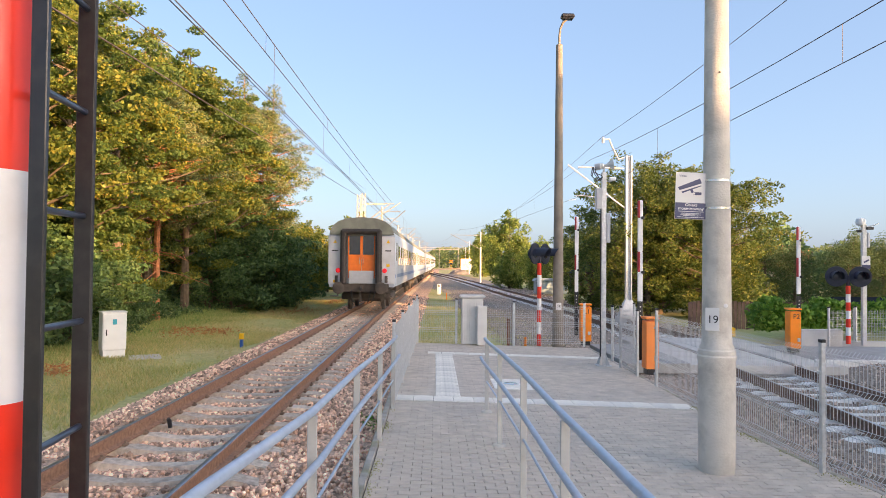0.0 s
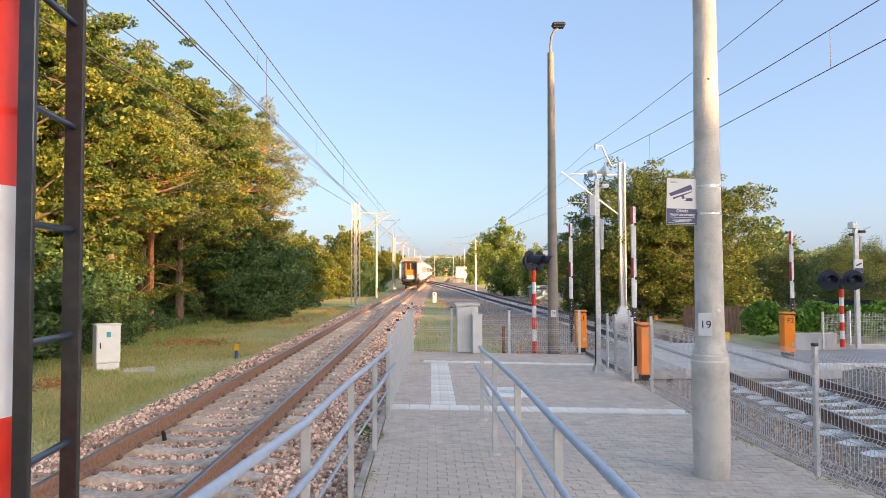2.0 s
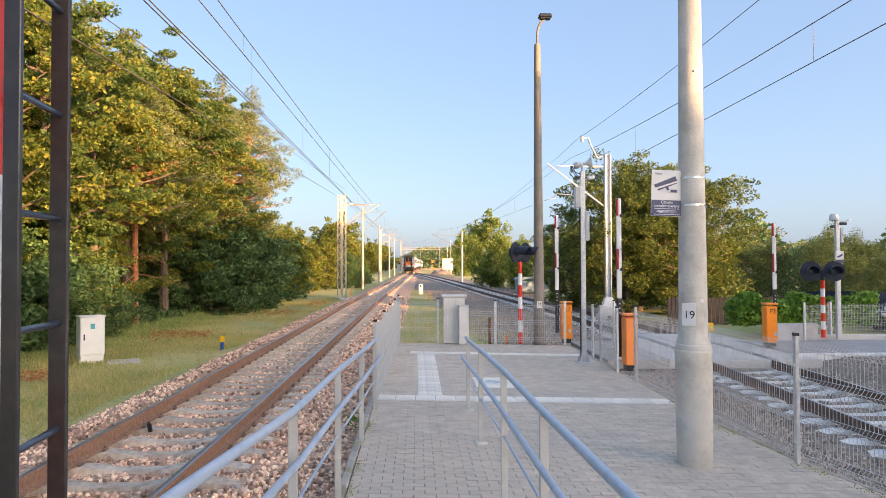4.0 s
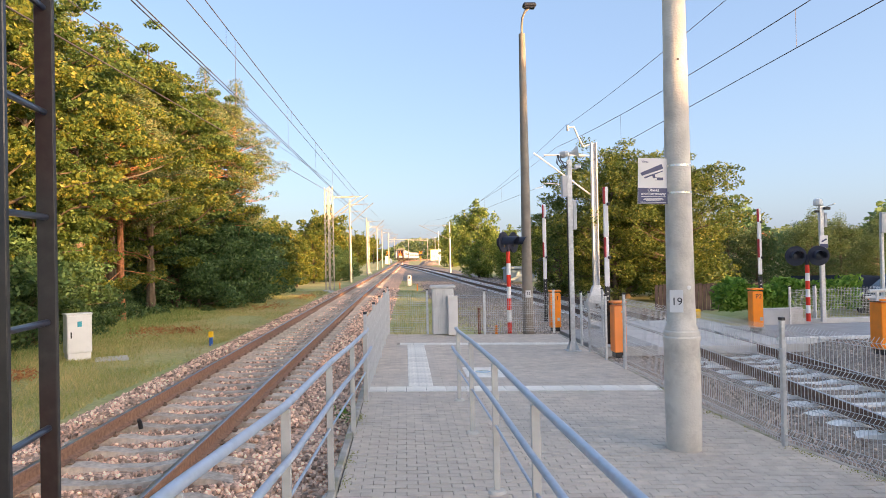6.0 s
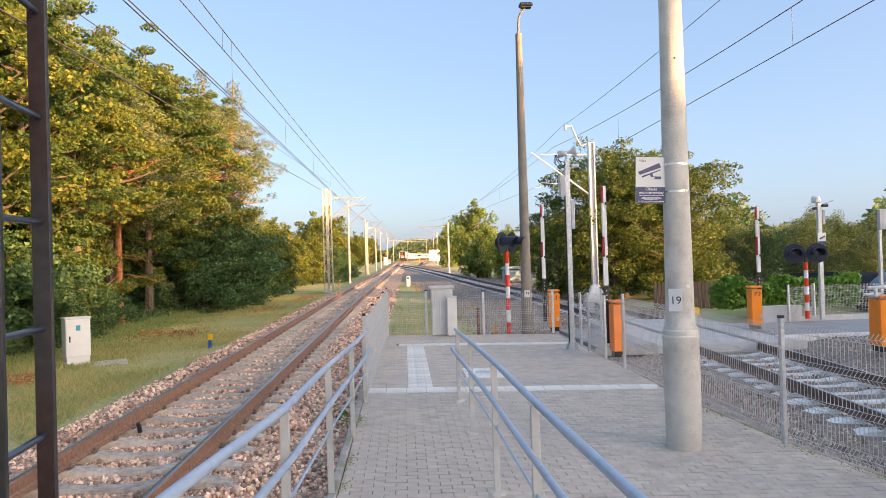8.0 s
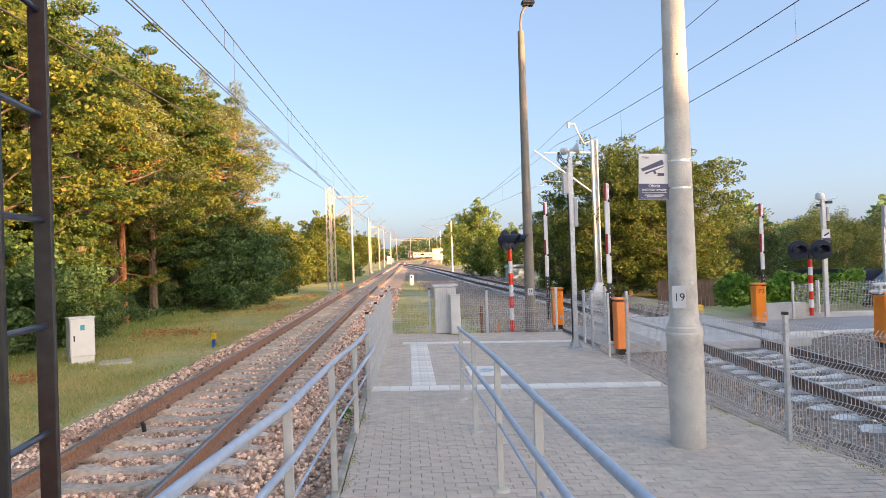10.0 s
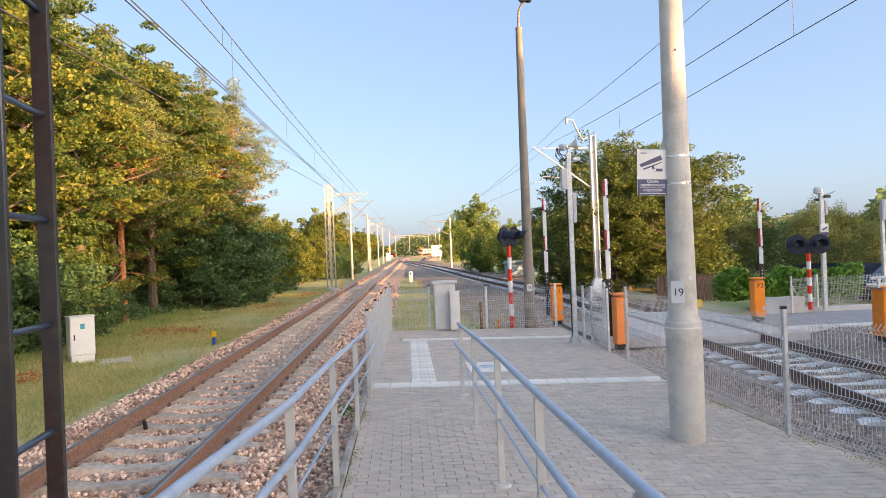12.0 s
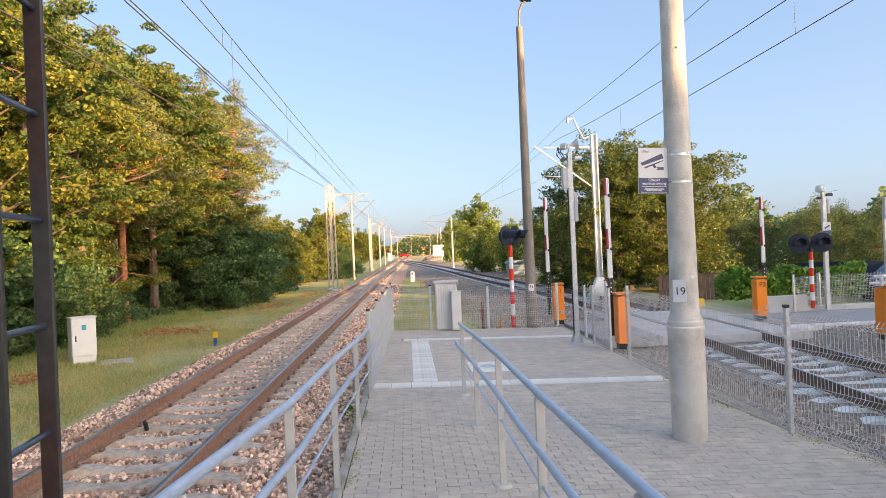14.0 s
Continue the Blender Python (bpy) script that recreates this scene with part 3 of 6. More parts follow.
def build_apron():
    rg = random.Random(6)
    vs, fs = [], []
    rows = [18.5 + 1.5 * k for k in range(91)]

    def left_edge(y):
        return float(np.interp(y, (18, 55, 76, 200), (2.0, 1.0, float(x1(76)) + 1.7, float(x1(76)) + 1.7)))

    for y in rows:
        a, b = left_edge(y) + 0.25 * math.sin(1.7 * y) * (y < 70), float(x2(y)) - 1.6
        b = max(b, a + 0.2)
        for k in range(7):
            x = a + (b - a) * k / 6
            vs.append((x, y, float(z1(y)) - (0.30 if 0 < k else 0.40) + rg.uniform(-0.015, 0.015)))
    for i in range(len(rows) - 1):
        for k in range(6):
            q = i * 7 + k
            fs.append((q, q + 1, q + 8, q + 7))
    t = thing("ballast_apron", Matrix(), "dark crushed stone between the two converging tracks", "gravel", kind="structure")
    part("surface", Geo().add(vs, fs), M_BED_GREY, t, angle=60)
    ng = np.random.default_rng(12)
    n = 9000
    yy = 18.5 + 45 * ng.uniform(0, 1, n) ** 1.4
    lo = np.interp(yy, (18, 55, 76), (2.0, 1.0, -0.9))
    xx = lo + (x2(yy) - 1.9 - lo) * ng.uniform(0, 1, n) ** 0.8
    c = np.stack([xx, yy, z1(yy) - 0.29], 1)
    tet = np.array([(0, 0, 1), (0.95, 0, -0.3), (-0.5, 0.85, -0.3), (-0.5, -0.8, -0.35), (0.3, 0.3, 0.75)])
    tf = np.array([(4, 1, 2), (0, 4, 2), (0, 2, 3), (0, 3, 1), (0, 1, 4)])
    v = tet[None] * ng.uniform(0.02, 0.055, (n, 1, 1)) * ng.uniform(0.6, 1.3, (n, 5, 3)) * np.where(ng.uniform(0, 1, (n, 1, 1)) > 0.5, 1, [-1, -1, 1])
    v = v + c[:, None]
    # gravel that fills both sides of the second track before the road
    gv, gf = [], []
    for y in range(-6, 17):
        yc = min(y, 15.9)
        c2 = float(x2(yc))
        for x, h in ((4.14, -0.27), (0.5 * (4.14 + c2 - 1.5), -0.33), (c2 - 1.5, -0.42), (c2 + 1.5, -0.42), (c2 + 2.0, -0.30), (c2 + 2.8, -0.17), (13.4, -0.16)):
            gv.append((x, yc, h + rg.uniform(-0.012, 0.012)))
    for i in range(22):
        for k in (0, 1, 3, 4, 5):
            q = i * 7 + k
            gf.append((q, q + 1, q + 8, q + 7))
    part("verge", Geo().add(gv, gf), M_BED_GREY, t, angle=60)
    m2 = 9000
    ya = ng.uniform(4.5, 15.9, m2)
    ca = x2(ya)
    s = ng.uniform(0, 1, m2)
    lf = ng.uniform(0, 1, m2) < 0.45
    xa = np.where(lf, 4.16 + (ca - 5.7) * s, ca + 1.5 + (12.6 - ca - 1.5) * s)
    za = np.where(lf, -0.27 - 0.13 * s, np.interp(xa - ca, (1.5, 2.0, 2.8), (-0.42, -0.30, -0.165)))
    ok = (xa < ca - 1.5) | (xa > ca + 1.5)
    c = np.concatenate([c, np.stack([xa, ya, za], 1)[ok]])
    n = len(c)
    v = tet[None] * ng.uniform(0.018, 0.042, (n, 1, 1)) * ng.uniform(0.6, 1.3, (n, 5, 3)) * np.where(ng.uniform(0, 1, (n, 1, 1)) > 0.5, 1, [-1, -1, 1]) + c[:, None]
    o = new("loose_stones", array_mesh("loose_stones", v.reshape(-1, 3), (tf[None] + 5 * np.arange(n)[:, None, None]).reshape(-1, 3), M_STONE_GREY))
    o.parent = t
    tagged(o, "loose grey stones", kind="stuff")
    h = thing("gravel_heap", Matrix.Translation((5.4, 150, 0.0)), "dark heap of spare ballast beside the second track", "gravel heap")
    g = Geo().lathe([(2.4, 0.0), (1.9, 0.4), (1.3, 0.75), (0.6, 1.0), (0.1, 1.05)], 22)
    g.v = [(x + rg.uniform(-0.2, 0.2), y * 1.6 + rg.uniform(-0.2, 0.2), z + rg.uniform(-0.08, 0.08)) for x, y, z in g.v]
    part("heap", g, M_BED_GREY, h, angle=0)


build_apron()


# ---- paved area ----
TILT = Matrix.Translation((0.3, 0, 0)) @ Matrix.Rotation(0.026, 4, "Y") @ Matrix.Translation((-0.3, 0, 0))     # the paving drains to the right


def pave_z(x):
    return -0.026 * (x - 0.3)


def pave_edge(y):
    """The right edge of the paving, which bends outwards towards the viewer."""
    return float(np.interp(y, (4.4, 6.1, 7.3, 9.0, 18.0), (4.74, 4.42, 4.18, 4.07, 4.07)))


def build_paving():
    top = thing("pavement", TILT, "grey concrete block paving with pale tactile strips", "pavement", kind="structure")
    g = Geo()
    g.box(1.75, 10.2, -0.16, 4.65, 15.4, 0.29)
    part("joint_bed", g, M_JOINT, top, "sand joints between the blocks")
    # the ramp that climbs behind the viewer
    ramp = [(-0.58, 4.9, 0.0), (4.05, 4.9, 0.0), (4.05, -14.0, 1.0), (-0.58, -14.0, 1.0)]
    low = [(x, y, -0.4) for x, y, z in ramp]
    part("ramp", Geo().add(low + ramp, [(4, 5, 6, 7), (0, 1, 5, 4), (1, 2, 6, 5), (2, 3, 7, 6), (3, 0, 4, 7), (3, 2, 1, 0)]), M_BRICK, top, "grey paved ramp")
    # edge kerb towards the first track
    k = Geo()
    y = 2.5
    while y < 17.8:
        k.box(-0.615, y + 0.5, -0.14, 0.08, 0.99, 0.34, 0.012)
        y += 1.0
    part("kerb", k, M_KERB, top, "concrete edging kerb")
    k = Geo()
    y = 4.5
    while y < 17.9:
        a, b = pave_edge(y), pave_edge(y + 0.5)
        k.box(0, 0, 0, 0.08, math.hypot(0.5, b - a) - 0.004, 0.31, 0.012, Matrix.Translation(((a + b) / 2 + 0.045, y + 0.25, -0.15)) @ Matrix.Rotation(math.atan2(a - b, 0.5), 4, "Z"))
        y += 0.5
    bed = [(3.9, 4.4), (4.74, 4.4), (4.42, 6.1), (4.18, 7.3), (4.07, 9.0), (3.9, 9.0)]
    part("joint_bed", Geo().add([(x, y, -0.3) for x, y in bed] + [(x, y, -0.018) for x, y in bed], [(6, 7, 8, 9, 10, 11)] + [(i, (i + 1) % 6, (i + 1) % 6 + 6, i + 6) for i in range(6)]), M_JOINT, top)
    part("kerb", k, M_KERB, top, "mossy concrete edging kerb")
    bw, bl, j = 0.1, 0.2, 0.006

    def block(w, l):
        return Geo().box(0, 0, -0.03, l - 0.006, w - 0.012, 0.066, 0.004)

    me = block(bw, bl).mesh("paving_block", M_BRICK, 30)
    rest = Geo()
    rnd = random.Random(2)
    strips = [(-0.57, 4.02, 10.33, 10.72), (0.07, 0.47, 10.72, 15.78), (-0.1, 4.02, 15.78, 16.16)]
    hole = (1.08, 1.76, 11.55, 12.6)

    def in_strip(x, y):
        if hole[0] - 0.02 < x < hole[1] + 0.02 and hole[2] - 0.02 < y < hole[3] + 0.02:
            return True
        return any(a - 0.02 < x < b + 0.02 and c - 0.02 < y < d + 0.02 for a, b, c, d in strips)

    count = 0
    row = 0
    y = 4.6
    while y < 17.85:
        x = -0.57 + (0.1 if row % 2 else 0.0)
        lim = pave_edge(y)
        while x < lim - 0.02:
            cx, cy = x + bl / 2, y + bw / 2
            if row % 2 and x < -0.4 and not in_strip(-0.5, cy):
                rest.box(-0.52, cy, -0.03, 0.1 - j, bw - j, 0.066, 0.007)
            if not in_strip(cx, cy) and x + bl > lim:
                rest.box(x + (lim - x) / 2, cy, -0.03, max(0.03, lim - x - j), bw - j, 0.066, 0.007)
            elif not in_strip(cx, cy):
                dz = rnd.uniform(-0.0025, 0.0025)
                m = Matrix.Translation((cx, cy, dz)) @ Euler((rnd.uniform(-0.01, 0.01), rnd.uniform(-0.006, 0.006), rnd.uniform(-0.012, 0.012))).to_matrix().to_4x4()
                if 5.8 < y < 8.0 and -0.6 < x < 1.7 and count < 260:
                    o = new("paving_block", me)
                    o.parent = top
                    o.matrix_basis = m
                    count += 1
                else:
                    rest.box(0, 0, -0.03, bl - 0.004, bw - 0.012, 0.066, 0.004, m)
            x += bl
        y += bw
        row += 1
    for a, b in ((0.0, 0.068), (0.472, 0.56)):
        rest.box((a + b) / 2, 13.25, -0.034, b - a, 5.04, 0.066)
    tagged(part("paving_blocks", rest, M_BRICK, top, "grey concrete paving blocks", angle=30), kind="stuff")
    # pale strips: plain warning slabs across, ribbed guiding slabs along
    for n, (a, b, c, d) in enumerate(strips):
        lengthwise = n == 1
        span = (d - c) if lengthwise else (b - a)
        num = int(span / 0.3)
        for i in range(num):
            s = Geo()
            if lengthwise:
                cy = c + (i + 0.5) * span / num
                s.box(0, 0, -0.03, b - a - 0.006, span / num - 0.006, 0.07, 0.004)
                for r in range(6):
                    s.box(-0.16 + r * 0.064, 0, 0.007, 0.026, span / num - 0.02, 0.006, 0.002)
                o = part("tactile_slab", s, M_SLAB, top, at=Matrix.Translation(((a + b) / 2, cy, 0)))
            else:
                cx = a + (i + 0.5) * span / num
                s.box(0, 0, -0.03, span / num - 0.006, (d - c) - 0.006, 0.07, 0.004)
                o = part("tactile_slab", s, M_SLAB, top, at=Matrix.Translation((cx, (c + d) / 2, 0)))
    # manhole
    h = thing("manhole_cover", Matrix.Translation((1.40, 12.03, pave_z(1.40))) @ Matrix.Rotation(0.026, 4, "Y"), "pale square concrete manhole cover set in the paving", "manhole cover")
    part("frame", Geo().box(0, 0, -0.03, 0.66, 1.02, 0.07, 0.006), M_SLAB, h)
    part("lid", Geo().lathe([(0.14, 0.004), (0.14, 0.012), (0.13, 0.014)], 24), M_STEELBAND, h, "round steel lid")


build_paving()


# ---- handrails ----
def build_railing(name, x, posts, heights, tops, label, y_end, flare):
    """Two tubes and a thin low rail on flat posts; heights are the ground under each post."""
    r = thing(name, Matrix(), label, "handrail", "handrails of the ramp")
    for y, z in zip(posts, heights):
        p = Geo().box(x + flare * (10 - y), y, (z + tops[posts.index(y)]) / 2 - 0.02, 0.055, 0.03, tops[posts.index(y)] - z, 0.004)
        post = part("post", p, M_POSTGREY, r, "flat grey post")
        part("foot_mortar", Geo().lathe([(0.085, -0.01), (0.07, 0.012), (0.03, 0.018)], 10, Matrix.Translation((x + flare * (10 - y), y, z))), M_CONC, post, "lump of mortar")

    def rail(h, rad, off, ext):
        pts = []
        ps = [(posts[0] + ext, tops[0] - 1.02)] + [(y, z - 1.02) for y, z in zip(posts, tops)]
        ps.append((-9.0, tops[-1] - 1.02 + 0.052 * (posts[-1] + 9.0)))
        for y, z in ps:
            pts.append((x + flare * (10 - y) + off, y, z + h))
        out = [pts[0]]
        for a, b, c in zip(pts, pts[1:], pts[2:]):
            va, vb, vc = Vector(a), Vector(b), Vector(c)
            out += [vb + (va - vb).normalized() * 0.05, vb + (vc - vb).normalized() * 0.05]
        out.append(pts[-1])
        return Geo().tube(out, rad, 14)

    part("top_rail", rail(1.02, 0.024, 0, y_end), M_TUBE, r, "round pale blue-grey top tube")
    part("middle_rail", rail(0.73, 0.022, 0.04 if x < 0 else -0.05, y_end + 0.12), M_TUBE, r, "round pale blue-grey middle tube")
    part("low_rail", rail(0.46, 0.011, 0, 0.0), M_TUBE, r, "thin low tube")
    for y, z in [(y, z - 1.02) for y, z in zip(posts, tops)]:
        xx = x + flare * (10 - y)
        part("bracket", Geo().tube([(xx, y, z + 0.70), (xx + (0.04 if x < 0 else -0.05), y, z + 0.72)], 0.008, 6), M_POSTGREY, r)
    return r


build_railing("handrail_left", -0.522, (9.64, 7.85, 5.9, 4.0, 2.2), (0.0, 0.0, 0.0, 0.10, 0.20), (0.99, 1.05, 1.14, 1.19, 1.32), "pale blue-grey tube handrail beside the first track", 0.5, -0.024)
build_railing("handrail_right", 0.785, (9.64, 7.85, 5.85, 4.05, 2.25), (0.0, 0.0, 0.0, 0.10, 0.20), (0.98, 1.06, 1.13, 1.16, 1.21), "pale blue-grey tube handrail dividing the ramp from the paving", 0.35, 0.006)


# ---- mesh fences ----
def mesh_panel(length, height, fold=True, pitch=0.05, wire=0.0032):
    """Welded wires; the sheet is folded outwards at the horizontal wires. Local x along, z up."""
    g = Geo()
    rows = []
    nf = 4 if fold else 5
    for k in range(nf):
        z = 0.04 + (height - 0.14) * k / (nf - 1)
        rows.append(z)
    path = []
    for z in rows:
        path += [(0.0, z - 0.0), (0.045 if fold else 0.006, z + 0.05), (0.0, z + 0.1)]
    path = [(0.0, 0.0)] + [p for p in path if p[1] < height] + [(0.0, height)]
    path = sorted(set(path), key=lambda p: p[1])
    num = int(length / pitch)
    for i in range(num + 1):
        x = i * length / num
        g.tube([(x, -d, z) for d, z in path], wire, 4, False)
    for d, z in path[1:-1]:
        g.tube([(0, -d, z), (length, -d, z)], wire * 1.15, 4, False)
    return g


def build_fence(name, a, b, span, height, label, fold=True, posts=True, lift=0.05, first=0):
    a, b = Vector(a), Vector(b)
    d = b - a
    turn = math.atan2(d.y, d.x)
    f = thing(name, Matrix.Translation(a) @ Matrix.Rotation(turn, 4, "Z"), label, "fence", "mesh fences")
    n = max(1, round(d.length / span))
    step = d.length / n
    panel = mesh_panel(step - 0.07, height, fold)
    me = panel.mesh("mesh_panel", M_WIREMESH, 0)
    post = Geo().box(0, 0, (height + 0.12) / 2, 0.06, 0.045, height + 0.12, 0.005)
    pm = post.mesh("post", M_GALV)
    cap = Geo().box(0, 0, height + 0.135, 0.068, 0.053, 0.035, 0.006).mesh("post_cap", M_BLACK)
    clip = Geo().box(0.0, -0.03, 0, 0.05, 0.03, 0.035, 0.005).mesh("clamp", M_GALV)
    for i in range(n + 1):
        if posts and i >= first:
            o = new("post", pm)
            o.parent = f
            o.matrix_basis = Matrix.Translation((i * step, 0, 0))
            c = new("post_cap", cap)
            c.parent = o
            for z in (0.25, height - 0.2):
                k = new("clamp", clip)
                k.parent = o
                k.matrix_basis = Matrix.Translation((0, 0, z))
        if i < n:
            o = new("mesh_panel", me)
            o.parent = f
            o.matrix_basis = Matrix.Translation((i * step + 0.035, 0, lift))
    return f


build_fence("mesh_fence", (4.16, 7.18, -0.10), (5.02, 2.1, -0.10), 2.55, 1.27, "galvanised folded wire mesh fence bending away from the ramp", first=1)
build_fence("mesh_fence", (4.05, 12.3, -0.12), (4.15, 7.2, -0.10), 2.55, 1.27, "galvanised folded wire mesh fence between the paving and the second track")
build_fence("mesh_fence", (-0.40, 17.93, 0), (0.62, 17.9, 0), 1.1, 1.03, "galvanised wire mesh fence panel beside the pale cabinet", False)
build_fence("mesh_fence", (1.38, 17.86, -0.04), (2.12, 17.86, -0.05), 1.3, 1.03, "short galvanised wire mesh panel beside the cabinets", False, False)
build_fence("mesh_fence", (2.12, 17.86, -0.06), (3.96, 17.86, -0.08), 1.9, 1.03, "galvanised wire mesh fence behind the striped signal post", False)
build_fence("mesh_fence", (-0.53, 9.75, 0), (-0.41, 17.9, 0), 2.05, 1.12, "close-meshed grey fence along the first track", False)
build_fence("mesh_fence", (4.0, 14.5, -0.10), (4.03, 13.4, -0.11), 1.2, 1.16, "galvanised mesh fence stub beside the gate gap", True)
build_fence("mesh_fence", (4.06, 15.4, -0.08), (4.9, 16.6, -0.08), 1.4, 1.1, "short galvanised mesh fence at the crossing", True)


# ---- poles ----
def build_pole19():
    p = thing("concrete_pole", Matrix.Translation((3.0, 7.13, -0.07)), "round spun-concrete lighting pole with a thick foot standing on the paving", "pole")
    prof = [(0.176, 0.0), (0.180, 0.03), (0.188, 0.6), (0.186, 1.15), (0.194, 1.17), (0.194, 1.20), (0.183, 1.215), (0.188, 1.235), (0.186, 1.26), (0.172, 1.275), (0.172, 1.295), (0.150, 1.33), (0.146, 1.67), (0.12, 4.5), (0.095, 8.4)]
    part("shaft", Geo().lathe(prof, 48), M_CONC, p, "pale grey concrete shaft")
    for z in (2.74, 3.03):
        r = 0.1465 - (z - 1.6) * 0.009
        part("steel_band", Geo().lathe([(r, z - 0.012), (r + 0.004, z - 0.012), (r + 0.004, z + 0.012), (r, z + 0.012)], 32), M_STEELBAND, p, "bright steel clamp band")
    g = Geo().lathe([(0.022, 0), (0.022, 0.006), (0.017, 0.008)], 16, Matrix.Translation((0.035, -0.142, 1.73)) @ FACE)
    part("round_tag", g, M_SIGNWHITE, p, "small round white tag")
    part("bolt_hole", Geo().lathe([(0.012, 0), (0.012, 0.004)], 12, Matrix.Translation((-0.02, -0.125, 4.15)) @ FACE), M_BLACK, p)
    # number plate of the pole
    s = thing("pole_number_sign", Matrix.Translation((2.895, 6.985, 1.52)) @ Matrix.Rotation(radians(-30), 4, "Z"), "white pole number board fixed to the concrete pole", "sign")
    part("board", Geo().box(0, 0, 0, 0.135, 0.004, 0.235, 0.0015), M_SIGNWHITE, s)
    o = new("number", text_mesh("19", 0.115, M_TEXTBLACK))
    o.parent = s
    o.matrix_basis = Matrix.Translation((0.005, -0.0035, -0.005)) @ FACE
    # warning sign on the watching cameras
    s = thing("camera_notice_sign", Matrix.Translation((2.72, 7.10, 2.80)) @ Matrix.Rotation(radians(2), 4, "Y"), "white and dark blue video surveillance notice banded to the concrete pole", "sign")
    part("board", Geo().box(0, 0, 0, 0.335, 0.005, 0.49, 0.001), M_SIGNWHITE, s, "white sign board")
    part("blue_field", Geo().box(0, -0.0045, -0.158, 0.329, 0.003, 0.168), M_SIGNBLUE, s, "dark blue lower field")
    part("mounting_strip", Geo().box(0.172, 0.006, 0, 0.02, 0.02, 0.50, 0.003), M_GALV, s)
    part("mounting_arm", Geo().box(0.21, 0.02, 0.17, 0.07, 0.01, 0.02).box(0.21, 0.02, -0.17, 0.07, 0.01, 0.02), M_STEELBAND, s)
    cam_body = Geo().prism([(-0.145, 0.085), (0.085, 0.185), (0.105, 0.135), (-0.125, 0.055)], -0.0075, -0.003)
    cam_body.prism([(-0.105, 0.04), (0.1, 0.115), (0.1, 0.105), (-0.095, 0.025)], -0.0075, -0.003)
    cam_body.prism([(-0.015, 0.06), (0.01, 0.07), (0.025, 0.035), (0.0, 0.03)], -0.0075, -0.003)
    cam_body.prism([(0.02, 0.01), (0.105, 0.01), (0.105, 0.04), (0.02, 0.04)], -0.0075, -0.003)
    part("camera_symbol", cam_body, M_SIGNBLUE, s, "dark blue camera pictogram", angle=0)
    ring = Geo().lathe([(0.012, 0), (0.012, 0.003)], 14, Matrix.Translation((0.025, -0.007, 0.025)) @ FACE)
    part("symbol_dot", ring, M_SIGNWHITE, s)
    for txt, size, x, z, w, mt in (("Video", 0.032, -0.095, 0.205, 0.075, M_SIGNBLUE), ("Obiekt", 0.045, 0, -0.097, 0.125, M_TEXTWHITE), ("monitorowany", 0.045, 0, -0.135, 0.265, M_TEXTWHITE)):
        o = new("lettering", text_mesh(txt, size, mt, w))
        o.parent = s
        o.matrix_basis = Matrix.Translation((x, -0.0075, z)) @ FACE
    bars = Geo()
    for z, w in ((-0.165, 0.27), (-0.185, 0.2), (-0.197, 0.22), (-0.209, 0.16), (-0.226, 0.28)):
        bars.box(0, -0.0065, z, w, 0.002, 0.004)
    part("small_print", bars, M_TEXTWHITE, s, "white lines of small print")


build_pole19()


def build_lamp_pole():
    p = thing("street_lamp", Matrix.Translation((3.335, 18.2, 0)), "tall slim weathered concrete street lamp behind the mesh fence", "street lamp")
    part("shaft", Geo().lathe([(0.15, -0.3), (0.15, 0.0), (0.086, 7.98), (0.06, 8.0)], 20), M_CONC_OLD, p, "brown-grey tapered concrete shaft")
    part("arm", Geo().tube([(0, 0, 7.8), (0, 0, 8.2), (0.02, -0.02, 8.42), (0.09, -0.05, 8.58), (0.2, -0.1, 8.66)], 0.032, 8), M_CONC_OLD, p, "bent tube arm")
    head = Geo().box(0.2, -0.1, 8.72, 0.36, 0.24, 0.12, 0.04)
    part("lamp_head", head, M_BLACK, p, "flat dark lantern head")
    part("diffuser", Geo().box(0.2, -0.1, 8.652, 0.28, 0.18, 0.02, 0.005), M_LENS, p)
    pl = part("number_plate", Geo().box(-0.01, -0.148, 0.98, 0.14, 0.008, 0.19, 0.002), M_SIGNWHITE, p, "white board with black marks")
    part("plate_marks", Geo().box(-0.03, -0.153, 1.0, 0.02, 0.003, 0.07).box(0.02, -0.153, 0.99, 0.025, 0.003, 0.07), M_TEXTBLACK, pl)


build_lamp_pole()


def striped_pole(g_pairs, h, r, bands, parent):
    """Red and white bands of one post, each its own sleeve."""
    for k in range(bands):
        a, b = h * k / bands, h * (k + 1) / bands
        red = (k % 2 == 0)
        part("red_band" if red else "white_band", Geo().lathe([(r, a), (r, b)], 20), M_RED if red else M_WHITE, parent)


